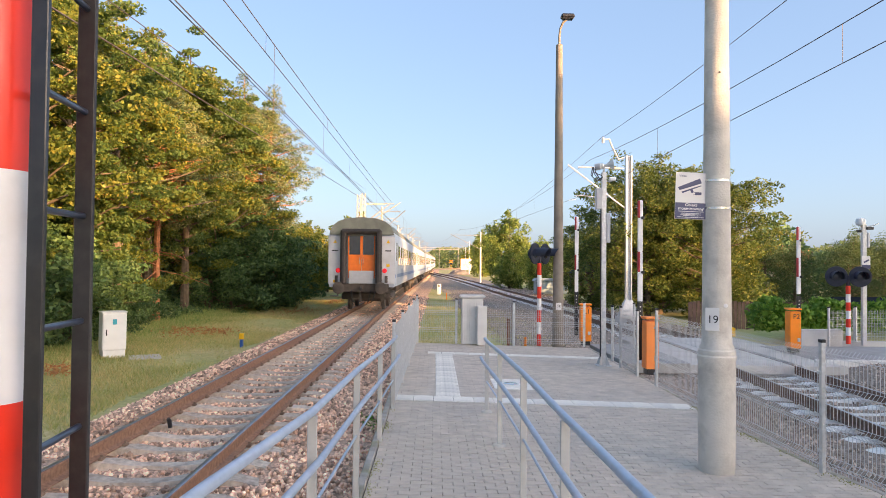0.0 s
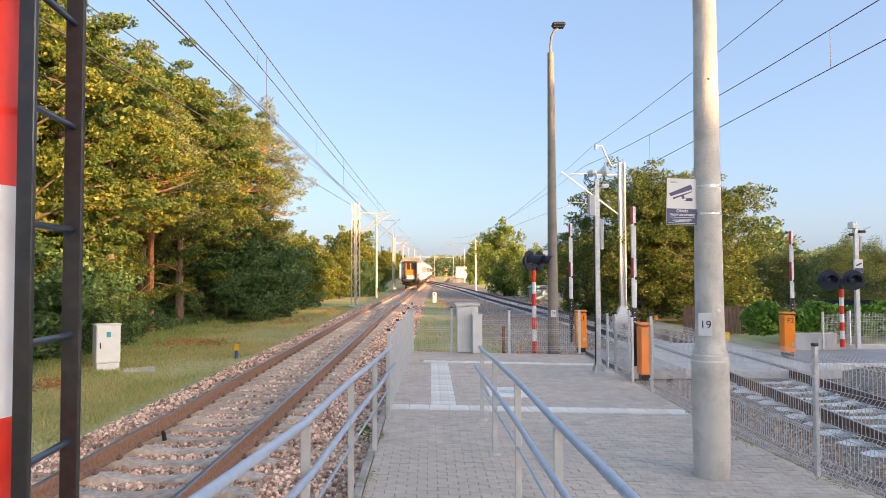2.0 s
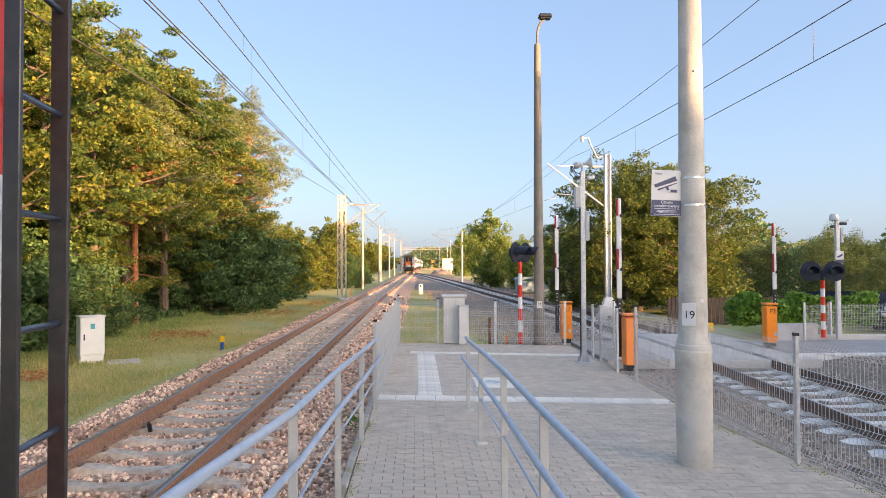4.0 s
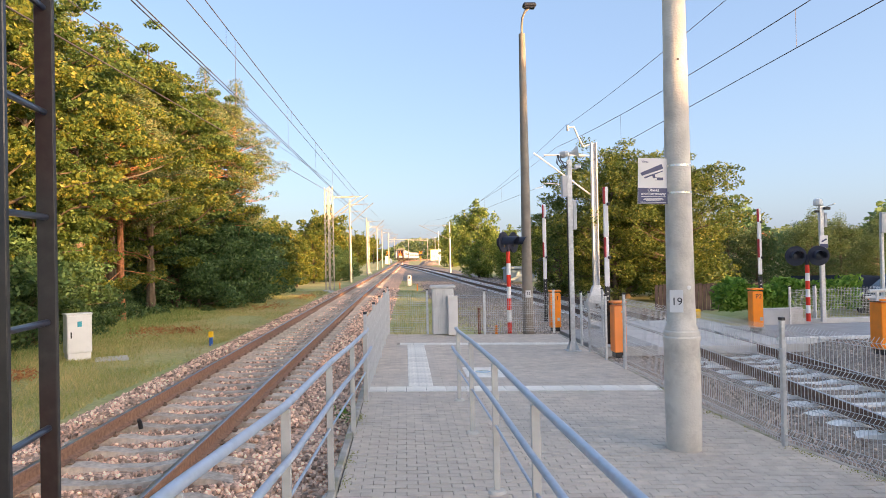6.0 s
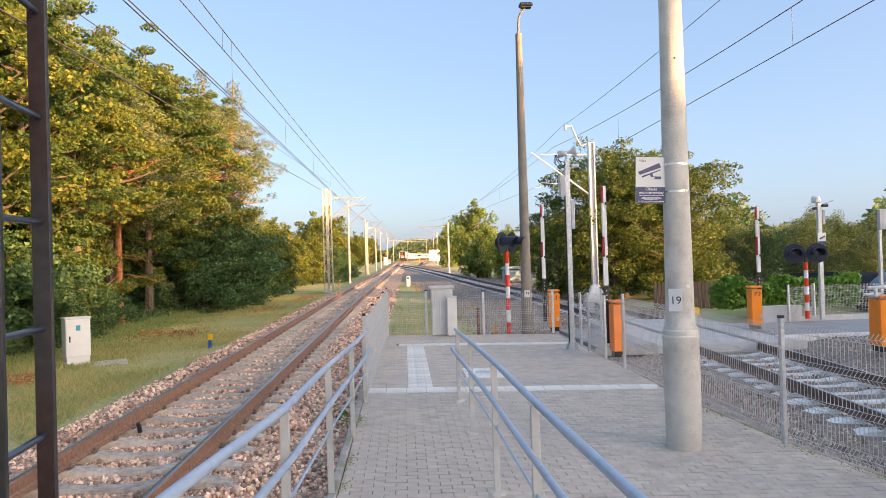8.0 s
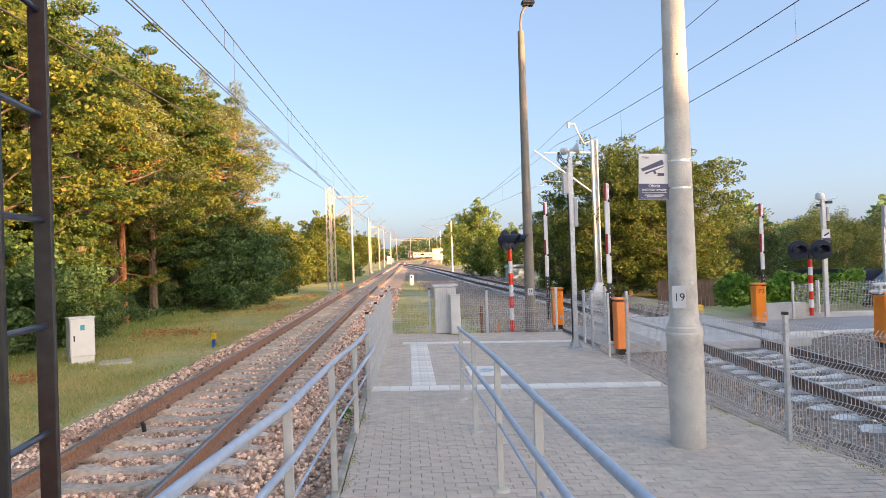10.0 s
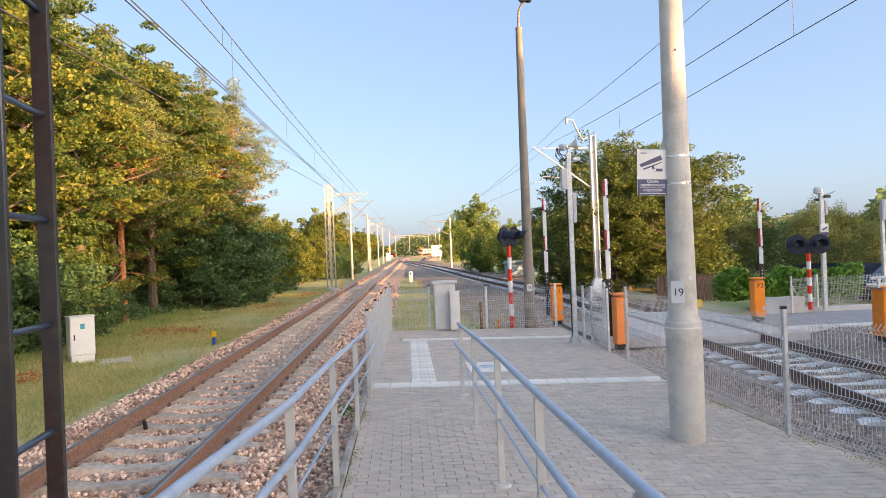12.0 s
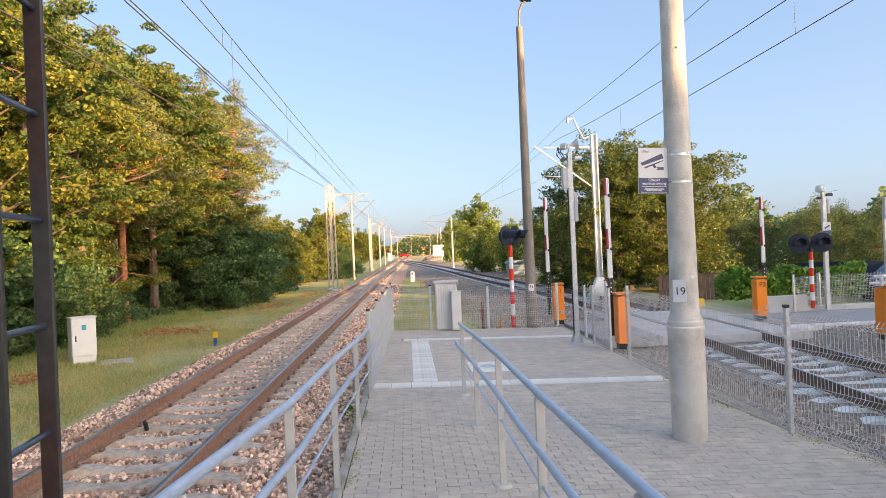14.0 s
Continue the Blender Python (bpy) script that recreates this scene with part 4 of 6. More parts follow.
def build_road_signal(m, turns, h, label, name="road_signal"):
    """A striped post with two dark round lamps that face the road."""
    s = thing(name, m, label, "traffic signal", "road signals")
    striped_pole(None, h - 0.25, 0.058, 7, s)
    part("bracket", Geo().tube([(0, 0, h - 0.26), (0, 0, h + 0.03)], 0.05, 12).tube([(-0.28, 0, h), (0.28, 0, h)], 0.03, 8), M_BLACKMATT, s, "black lamp bracket")
    for x in (-0.285, 0.285):
        lamp = part("lamp_housing", Geo().lathe([(0.06, -0.15), (0.13, -0.12), (0.15, 0.0), (0.275, 0.0), (0.28, 0.02), (0.275, 0.035), (0.15, 0.035)], 32, Matrix.Translation((x, 0, h)) @ FACE), M_BLACKMATT, s, "black round backing board")
        part("lens", Geo().lathe([(0.125, 0.036), (0.09, 0.05), (0.03, 0.058)], 24, Matrix.Translation((x, 0, h)) @ FACE), M_LENS, lamp, "dark unlit lens")
        hood = Geo()
        n = 18
        vs, fs = [], []
        for i in range(n + 1):
            t = radians(-25) + radians(230) * i / n
            for rr, d in ((0.152, 0.03), (0.148, 0.46 - 0.07 * abs(math.sin(t) - 1)), (0.142, 0.46 - 0.07 * abs(math.sin(t) - 1)), (0.146, 0.03)):
                vs.append((x + rr * math.cos(t), -d, h + rr * math.sin(t)))
        for i in range(n):
            for k in range(3):
                a = i * 4 + k
                fs.append((a, a + 1, a + 5, a + 4))
        hood.add(vs, fs)
        part("hood", hood, M_BLACKMATT, lamp, "black sun hood")
    return s


build_road_signal(Matrix.Translation((2.82, 18.12, -0.06)) @ Matrix.Rotation(radians(54), 4, "Z"), 0, 2.43, "red and white striped road signal with black hooded lamps")
build_road_signal(Matrix.Translation((11.30, 18.5, 0.0)) @ Matrix.Rotation(radians(-20), 4, "Z"), 0, 1.83, "red and white striped road signal with two round dark lamps")


# ---- level crossing barriers ----
def build_barrier(m, mark, boom_at, label, pale=False, boom=True, size=(0.36, 0.40, 1.06), bands=((1.42, "w", 0.95), (2.2, "r", 0.5), (2.45, "w", 0.3), (2.9, "r", 0.35)), tilt=0):
    b = thing("crossing_barrier", m, label, "level crossing barrier", "barriers of the crossing")
    sx, sy, sz = size
    part("plinth", Geo().box(0, 0, 0.05, sx * 0.8, sy * 0.8, 0.12, 0.01), M_BLACK, b, "dark plinth")
    body = part("cabinet", Geo().box(0, 0, 0.1 + sz / 2 - 0.05, sx, sy, sz - 0.1, 0.015), M_ORANGE_PALE if pale else M_ORANGE, b, "orange steel drive cabinet")
    part("lid", Geo().box(0, 0, sz + 0.06, sx + 0.03, sy + 0.03, 0.045, 0.012), M_ORANGE_PALE if pale else M_ORANGE, body)
    part("lock_plate", Geo().box(sx * 0.28, -sy / 2 - 0.006, 0.32, 0.07, 0.01, 0.09, 0.003), M_GREYPLASTIC, body, "pale lock plate")
    if mark:
        o = new("lettering", text_mesh(mark, 0.17, M_TEXTBLACK))
        o.parent = body
        o.matrix_basis = Matrix.Translation((0.02, -sy / 2 - 0.0015, sz - 0.13)) @ FACE
    if boom:
        x, y = boom_at
        part("counterweight_arm", Geo().box(x, y, 0.82, 0.10, 0.05, 1.2, 0.01), M_BLACK, b, "black perforated counterweight arm")
        for k in range(3):
            part("reflector", Geo().lathe([(0.014, 0), (0.014, 0.006)], 8, Matrix.Translation((x, y - 0.027, 1.12 + k * 0.09)) @ FACE), M_SIGNWHITE, b)
        z = bands[0][0]
        for k, (z0, c, ln) in enumerate(bands):
            section = part("boom_section", Geo().box(x, y, z0 + ln / 2, 0.10, 0.05, ln, 0.012), M_WHITE, b, "white boom section")
            if c == "r":
                part("red_film", Geo().box(x - 0.0255, y - 0.0005, z0 + ln / 2, 0.053, 0.055, ln - 0.004, 0.012), M_BOOMRED, section, "dark red retroreflective film")
            z = z0 + ln
        for z in (bands[1][0], bands[-1][0]):
            part("boom_lamp", Geo().box(x + 0.045, y - 0.035, z, 0.06, 0.05, 0.06, 0.012), M_BLACK, b, "small black boom lamp")
    return b


BANDS = ((1.38, "w", 0.62), (2.0, "r", 0.42), (2.42, "w", 0.68), (3.10, "r", 0.36))
build_barrier(pose(4.12, 18.45, -0.06, 0, 0, -6), "L1", (-0.22, 0.2), "raised level crossing barrier on an orange drive cabinet marked L1", bands=BANDS, size=(0.29, 0.36, 1.02))
build_barrier(pose(4.33, 13.55, -0.06, 0, 0, 0), "", (-0.12, 0.28), "raised crossing barrier with a faded orange cabinet behind mesh fence", True, bands=BANDS, size=(0.25, 0.30, 1.04))
build_barrier(pose(9.26, 17.5, -0.10, 0, 0, -3), "P2", (0.24, 0.2), "raised level crossing barrier on an orange drive cabinet marked P2", bands=((1.47, "w", 0.45), (1.92, "r", 0.5), (2.42, "w", 0.45), (2.87, "r", 0.36)), size=(0.28, 0.30, 1.04))
build_barrier(pose(9.80, 13.4, -0.14, 0, 0, 0), "", (0.17, 0.22), "orange barrier drive cabinet with a blue-grey arm socket", boom=False, size=(0.36, 0.36, 1.05))


def build_arm_socket():
    s = thing("arm_socket", Matrix.Translation((9.68, 13.35, 0.945)), "blue-grey steel barrier arm socket resting on the cabinet", "barrier socket")
    part("bracket", Geo().box(0, 0, 0.03, 0.3, 0.2, 0.05, 0.01), M_GALV, s)
    part("upright", Geo().box(-0.05, 0, 0.13, 0.06, 0.06, 0.18, 0.008), M_GALV, s)
    part("arm", Geo().tube([(-0.22, 0, 0.2), (0.3, 0, 0.22)], 0.035, 10), M_GALV, s)
    part("lower_arm", Geo().tube([(-0.28, 0.02, 0.07), (0.1, 0.02, 0.08)], 0.028, 10), M_GALV, s)
    m = thing("steel_post", Matrix.Translation((14.1, 19.35, 0.1)), "blue-grey steel post with a small box beside the road", "post")
    part("shaft", Geo().box(0, 0, 1.35, 0.09, 0.09, 2.7, 0.008), M_GALV, m)
    part("box", Geo().box(0.05, -0.06, 2.65, 0.24, 0.12, 0.6, 0.015), M_GREYPLASTIC, m)


build_arm_socket()


# ---- loudspeaker mast ----
def build_speaker_mast():
    s = thing("loudspeaker_mast", Matrix.Translation((3.69, 14.75, -0.09)) @ Matrix.Scale(1.044, 4), "galvanised square mast with a horn loudspeaker and cameras on the paving", "mast")
    part("shaft", Geo().box(0, 0, 2.0, 0.10, 0.10, 4.0, 0.008), M_GALV, s, "galvanised square tube")
    part("base_plate", Geo().box(0, 0, 0.01, 0.3, 0.3, 0.02, 0.003), M_GALV, s)
    for k in range(4):
        t = radians(45 + 90 * k)
        r = Matrix.Rotation(t, 4, "Z")
        part("gusset", Geo().prism([(0.05, 0.02), (0.16, 0.02), (0.05, 0.28)], -0.006, 0.006, r), M_CONC_PALE, s, "triangular stiffener", angle=0)
    horn = Geo().lathe([(0.035, -0.14), (0.07, -0.12), (0.07, -0.02), (0.03, 0.0), (0.045, 0.08), (0.09, 0.16), (0.145, 0.215), (0.15, 0.225), (0.138, 0.215), (0.06, 0.10), (0.02, 0.05)], 28)
    m = Matrix.Translation((0.0, -0.03, 4.14)) @ Matrix.Scale(0.85, 4) @ Matrix.Rotation(radians(80), 4, "Y") @ Matrix.Rotation(radians(12), 4, "X")
    hp = part("horn", horn, M_CABINET, s, "pale grey horn loudspeaker", at=m)
    part("driver", Geo().lathe([(0.075, -0.22), (0.085, -0.2), (0.085, -0.1), (0.06, -0.08)], 20), M_GREYPLASTIC, hp, "dark horn driver")
    part("yoke", Geo().box(0, 0, 4.05, 0.03, 0.08, 0.2, 0.005), M_GALV, s)
    cab = Geo()
    rnd = random.Random(4)
    for k in range(6):
        a = [(-0.22 + rnd.uniform(-0.05, 0.05), -0.06, 4.1), (-0.24 + rnd.uniform(-0.06, 0.06), -0.1, 3.95 + rnd.uniform(-0.08, 0.08)), (-0.12 + rnd.uniform(-0.06, 0.06), -0.1, 3.85 + rnd.uniform(-0.06, 0.1)), (-0.04, -0.06, 3.9)]
        cab.tube(a, 0.009, 5)
    part("cables", cab, M_BLACK, s, "tangle of black cables")
    part("junction_box", Geo().box(-0.11, -0.02, 3.45, 0.13, 0.14, 0.44, 0.012), M_GREYPLASTIC, s, "grey junction box")
    part("side_box", Geo().box(0.09, 0.0, 2.85, 0.08, 0.12, 0.62, 0.01), M_GREYPLASTIC, s, "long grey antenna box")
    part("camera_body", Geo().box(0.17, -0.05, 3.86, 0.14, 0.08, 0.07, 0.015), M_CABINET, s, "small pale camera")
    part("camera_arm", Geo().tube([(0.04, 0, 3.82), (0.17, -0.03, 3.82)], 0.012, 6), M_GALV, s)
    part("service_hatch", Geo().box(0.0, -0.054, 1.05, 0.07, 0.008, 0.14, 0.003), M_GREYPLASTIC, s, "small service hatch")
    part("cable_conduit", Geo().tube([(-0.062, -0.02, 0.05), (-0.062, -0.02, 3.25)], 0.013, 6), M_BLACK, s, "black cable conduit")


build_speaker_mast()


# ---- cabinets ----
def build_grey_box():
    c = thing("relay_cabinet", Matrix.Translation((1.03, 17.95, 0)), "tall pale grey ribbed concrete relay cabinet with a flat cap", "cabinet")
    g = Geo().box(0, 0, 0.6, 0.56, 0.4, 1.2, 0.015)
    body = part("body", g, M_BOX, c)
    for k in range(9):
        part("rib", Geo().box(-0.24 + 0.06 * k, -0.205, 0.62, 0.03, 0.012, 1.06, 0.004), M_BOX, body)
    part("cap", Geo().box(0, 0, 1.235, 0.66, 0.5, 0.08, 0.02), M_CONC_PALE, c, "pale cap")
    c = thing("meter_cabinet", Matrix.Translation((1.27, 17.62, 0)), "low narrow pale grey meter cabinet beside the relay cabinet", "cabinet")
    part("body", Geo().box(0, 0, 0.49, 0.25, 0.2, 0.98, 0.012), M_BOX, c)
    part("lid", Geo().box(0, 0, 0.99, 0.27, 0.22, 0.03, 0.008), M_BOX, c)


build_grey_box()


def build_white_cabinet():
    c = thing("power_cabinet", pose(-8.05, 17.35, -0.30, 0, 0, 38), "light grey electrical cabinet on the grass verge", "cabinet")
    part("plinth", Geo().box(0, 0, 0.06, 0.52, 0.36, 0.22, 0.01), M_CABINET, c)
    b = part("body", Geo().box(0, 0, 0.62, 0.56, 0.40, 0.94, 0.012), M_CABINET, c)
    part("roof", Geo().box(0, 0, 1.10, 0.60, 0.44, 0.04, 0.012), M_CABINET, c)
    d = part("door", Geo().box(0.0, -0.208, 0.62, 0.52, 0.014, 0.88, 0.004), M_CABINET, b, "cabinet door")
    part("handle", Geo().box(-0.19, -0.222, 0.6, 0.03, 0.018, 0.15, 0.006), M_BLACK, d, "black handle")
    part("sticker", Geo().box(0.0, -0.217, 0.86, 0.10, 0.004, 0.13, 0.02), M_TEAL, d, "teal sticker")
    part("side_vent", Geo().box(-0.283, 0, 0.28, 0.006, 0.22, 0.14, 0.002), M_BOX, b)
    s = thing("concrete_slab", pose(-7.25, 17.4, -0.385, 0, 0, 25), "flat grey concrete cover slab in the grass", "concrete slab")
    part("slab", Geo().box(0, 0, 0, 0.75, 0.7, 0.14, 0.02), M_CONC, s)


build_white_cabinet()


def build_marker():
    c = thing("marker_post", pose(-5.44, 19.6, -0.36), "short blue trackside marker post with a yellow head", "marker post")
    part("post", Geo().box(0, 0, 0.12, 0.085, 0.085, 0.26, 0.008), M_BLUE, c)
    part("head", Geo().box(0, 0, 0.33, 0.12, 0.12, 0.17, 0.012), M_YELLOW, c, "yellow head")
    s = thing("lost_bolt", pose(-3.55, 9.42, -0.2), "dark drainage pipe stub standing in the ballast", "pipe stub")
    part("stub", Geo().tube([(0, 0, 0), (-0.01, -0.01, 0.09), (-0.02, -0.03, 0.13)], [0.03, 0.03, 0.025], 10), M_BLACK, s)


build_marker()


# ---- signal mast with ladder beside the viewer ----
def build_signal_mast():
    s = thing("signal_mast", Matrix.Translation((-1.36, 2.10, 0)), "thick red and white banded signal mast with a black ladder", "signal mast")
    edges = [-0.3, 0.23, 0.93, 1.63, 2.33, 3.03, 3.73, 4.43, 5.13]
    for k, (a, b) in enumerate(zip(edges, edges[1:])):
        red = k % 2 == 0
        part("red_band" if red else "white_band", Geo().lathe([(0.15, a), (0.15, b)], 40), M_RED if red else M_WHITE, s, "bright red band" if red else "white band")
    near, far = (0.216, -0.08), (0.182, 0.26)
    lad = part("ladder", Geo().box(near[0], near[1], 2.3, 0.05, 0.02, 5.2, 0.003), M_BLACK, s, "black steel ladder rail")
    part("ladder_rail", Geo().box(far[0], far[1], 2.3, 0.062, 0.02, 5.2, 0.003), M_LADDERRAIL, lad)
    for k in range(-4, 8):
        z = 1.491 + 0.361 * k
        part("rung", Geo().tube([(*near, z), (*far, z)], 0.0115, 10), M_RUNG, lad, "round blue-black rung")
    for z in (1.2, 3.4):
        part("standoff", Geo().box((0.1 + near[0]) / 2, near[1] + 0.03, z, 0.12, 0.03, 0.03, 0.004), M_BLACK, lad)
    return s


build_signal_mast()


# ---- crossing surface and road ----
def build_crossing():
    c = thing("road", Matrix(), "pale concrete road slabs of the level crossing", "road", kind="structure")
    # slabs between and beside the rails of the second track
    for side, w in ((0.0, 1.32), (-1.35, 1.0), (1.35, 1.0)):
        for k in range(5):
            y = 15.4 + 1.2 * k
            p = along(x2, z2, y + 0.6, side)
            turn = -math.atan(float(x2(y + 1.1) - x2(y + 0.1)))
            o = part("crossing_slab", Geo().box(0, 0, -0.09, w, 1.18, 0.20, 0.012), M_CONC_PALE, c, at=Matrix.Translation(p) @ Matrix.Rotation(turn, 4, "Z"))
    part("roadway", Geo().box(14.4, 17.6, -0.41, 10.4, 3.1, 0.54, 0.01), M_ROAD, c, "grey road surface")
    part("footway", Geo().box(4.95, 16.7, -0.16, 1.4, 3.6, 0.22, 0.01), M_ROAD, c, "pale paved link to the crossing")
    for k in range(9):
        part("edge_kerb", Geo().box(9.5 + 1.0 * k, 16.02 - 0.03 * math.sin(0.6 * k), -0.2, 0.99, 0.14, 0.20, 0.015), M_ROADLINE, c, "white-painted road kerb")
    # low retaining wall
    w = thing("retaining_wall", Matrix(), "low pale concrete retaining wall behind the road signal", "wall", kind="structure")
    part("wall_block", Geo().box(10.92, 19.2, 0.02, 1.18, 0.22, 0.62, 0.015), M_CONC_PALE, w)
    part("wall_block", Geo().box(14.03, 19.35, -0.26, 5.0, 0.22, 0.5, 0.015), M_CONC_PALE, w)
    build_fence("mesh_fence", (11.0, 18.9, -0.12), (12.0, 19.3, -0.02), 1.1, 0.95, "grey wire mesh fence by the road signal", False)
    build_fence("mesh_fence", (12.15, 19.6, -0.1), (15.2, 20.0, -0.1), 2.5, 0.9, "grey bar fence on the low wall", False)


build_crossing()


def build_cctv_mast():
    s = thing("camera_mast", Matrix.Translation((12.08, 19.05, -0.1)), "galvanised camera mast with a dome camera and a small notice", "mast")
    part("shaft", Geo().box(0, 0, 1.7, 0.12, 0.10, 3.4, 0.008), M_GALV, s)
    part("dome", Geo().lathe([(0.05, 0.0), (0.12, 0.02), (0.13, 0.12), (0.10, 0.19), (0.03, 0.21)], 20, Matrix.Translation((-0.08, 0, 3.36))), M_CABINET, s, "pale dome camera")
    part("arm", Geo().tube([(-0.02, 0, 3.3), (0.25, -0.03, 3.36), (0.4, -0.05, 3.42)], 0.016, 6), M_GALV, s)
    part("floodlight", Geo().box(0.14, -0.05, 3.28, 0.2, 0.1, 0.08, 0.015), M_BLACK, s, "black infrared lamp")
    part("side_camera", Geo().box(-0.16, -0.06, 3.2, 0.10, 0.12, 0.08, 0.015), M_BLACK, s)
    part("side_box", Geo().box(0.12, 0, 2.95, 0.08, 0.1, 0.42, 0.01), M_GREYPLASTIC, s)
    n = part("notice", Geo().box(0.03, -0.06, 2.32, 0.24, 0.006, 0.36, 0.002), M_SIGNWHITE, s, "white camera notice")
    part("notice_field", Geo().box(0.03, -0.066, 2.2, 0.235, 0.004, 0.11).prism([(-0.05, 2.34), (0.1, 2.42), (0.12, 2.38), (-0.03, 2.3)], -0.068, -0.064), M_SIGNBLUE, n, "dark blue field and pictogram")


build_cctv_mast()


# ---- overhead line ----
def lattice_mast(m, h, w0, w1, label):
    """Two channels joined by zigzag bars."""
    s = thing("catenary_mast", m, label, "catenary mast", "catenary masts")
    for sx in (-1, 1):
        for sy in (-1, 1):
            part("leg", Geo().tube([(sx * w0 / 2, sy * 0.10, -0.2), (sx * w1 / 2, sy * 0.08, h)], 0.024, 4), M_MAST, s)
    n = int(h / 0.42)
    for sy in (-1, 1):
        g = Geo()
        for k in range(n):
            a, b = h * k / n, h * (k + 1) / n
            wa, wb = w0 + (w1 - w0) * a / h, w0 + (w1 - w0) * b / h
            sgn = 1 if k % 2 else -1
            g.tube([(sgn * wa / 2, sy * 0.10, a), (-sgn * wb / 2, sy * 0.10, b)], 0.012, 4)
        part("lacing", g, M_MAST, s, "zigzag lacing bars")
    part("foundation", Geo().box(0, 0, -0.15, w0 + 0.35, 0.6, 0.5, 0.03), M_CONC_PALE, s, "concrete foundation")
    return s


def cantilever(s, x0, x1_, zt, zc, mate=None):
    """Arm, stay and steady arm from the mast at x0 to the wires at x1_."""
    mate = mate or M_ARM
    d = 1 if x1_ > x0 else -1
    part("top_stay", Geo().tube([(x0, 0, zt), (x1_ - 0.3 * d, 0, zt + 0.05)], 0.03, 6), mate, s)
    part("strut", Geo().tube([(x0, 0, zc - 0.35), (x1_ + 0.15 * d, 0, zt + 0.15)], 0.035, 6), mate, s)
    part("steady_arm", Geo().tube([(x0 + (x1_ - x0) * 0.35, 0, zc + 0.12), (x1_ - 0.25 * d, 0, zc + 0.22), (x1_ - 0.2 * d, 0, zc + 0.02), (x1_ + 0.1 * d, 0, zc)], 0.012, 6), mate, s)
    for f in (0.12,):
        part("insulator", Geo().tube([(x0 + (x1_ - x0) * f, 0, zt), (x0 + (x1_ - x0) * (f + 0.12), 0, zt + 0.01)], 0.055, 10), M_BLACK if mate is M_WIRE else M_GREYPLASTIC, s, "ribbed insulator")


def build_masts():
    m = Matrix.Translation((8.42, 29.5, -0.15))
    s = thing("catenary_mast", m, "galvanised steel catenary mast beside the second track", "catenary mast", "catenary masts")
    part("leg", Geo().box(-0.11, 0, 3.5, 0.05, 0.2, 7.0, 0.006), M_GALV, s)
    part("leg", Geo().box(0.11, 0, 3.5, 0.05, 0.2, 7.0, 0.006), M_GALV, s)
    part("web", Geo().box(0, 0.02, 3.5, 0.2, 0.03, 7.0), M_GALV, s)
    part("base", Geo().add([(-0.45, -0.25, 0), (0.45, -0.25, 0), (0.45, 0.25, 0), (-0.45, 0.25, 0), (-0.16, -0.12, 0.75), (0.16, -0.12, 0.75), (0.16, 0.12, 0.75), (-0.16, 0.12, 0.75)], [(0, 1, 5, 4), (1, 2, 6, 5), (2, 3, 7, 6), (3, 0, 4, 7), (4, 5, 6, 7)]), M_GALV, s, "flared mast base")
    part("foundation", Geo().box(0, 0, -0.2, 1.0, 0.7, 0.5, 0.03), M_CONC_PALE, s)
    part("feeder_arm", Geo().tube([(-0.12, 0, 6.95), (-0.45, 0, 6.85), (-0.7, 0, 7.35), (-0.85, 0, 7.72), (-1.1, 0, 7.7)], 0.04, 8), M_GALV, s, "bent feeder arm")
    part("insulator", Geo().tube([(-1.12, 0, 7.55), (-1.12, 0, 7.78)], 0.06, 10), M_GREYPLASTIC, s)
    cantilever(s, -0.12, -2.5, 6.45, 5.05, M_GALV)
    # lattice pair and the row of masts on the left
    for x, y in ((-5.38, 48.6), (-4.92, 47.4), (-5.35, 101.0), (-5.0, 97.0)):
        s = lattice_mast(Matrix.Translation((x, y, float(ground_height(x, y)))) @ Matrix.Rotation(radians(20), 4, "Z"), 7.3, 0.27, 0.22, "tall pale lattice steel catenary mast lit by the low sun")
        cantilever(s, 0.1, 2.2 + 0.3 * (x > -5), 6.6, 5.4, M_ARM)
    for x, y, h in ((-5.1, 66.0, 8.0), (-4.7, 88.0, 7.4), (-4.6, 118.0, 7.4), (-4.3, 135.0, 7.4), (-3.6, 160.0, 7.6), (-4.1, 185.0, 7.6), (-2.9, 214.0, 7.6), (1.6, 240.0, 7.8), (6.2, 92.0, 7.0), (7.6, 150.0, 7.4), (9.3, 205.0, 7.4)):
        g = float(ground_height(x, y))
        s = thing("catenary_mast", Matrix.Translation((x, y, g)), "slim concrete catenary mast beside the line", "catenary mast", "catenary masts")
        galv = x > 5
        part("shaft", Geo().lathe([(0.13, -0.3), (0.125, 0.0), (0.085, h)], 12), M_GALV if galv else M_MAST, s)
        cantilever(s, 0.0, ((-3.9 if y < 100 else -2.6) if x > 0 else 2.1) if y < 200 else -2.4, h - 0.5, h - 2.0)
    # a gantry far down the line
    s = thing("catenary_gantry", Matrix.Translation((0, 262, 0.3)), "pale steel catenary gantry across both tracks", "gantry")
    for x in (-6.0, 9.0):
        part("leg", Geo().tube([(x, 0, -0.4), (x, 0, 8.4)], 0.14, 8), M_MAST, s)
    part("beam", Geo().tube([(-6, 0, 8.2), (9, 0, 8.2)], 0.10, 6).tube([(-6, 0, 7.6), (9, 0, 7.6)], 0.08, 6), M_MAST, s)


build_masts()


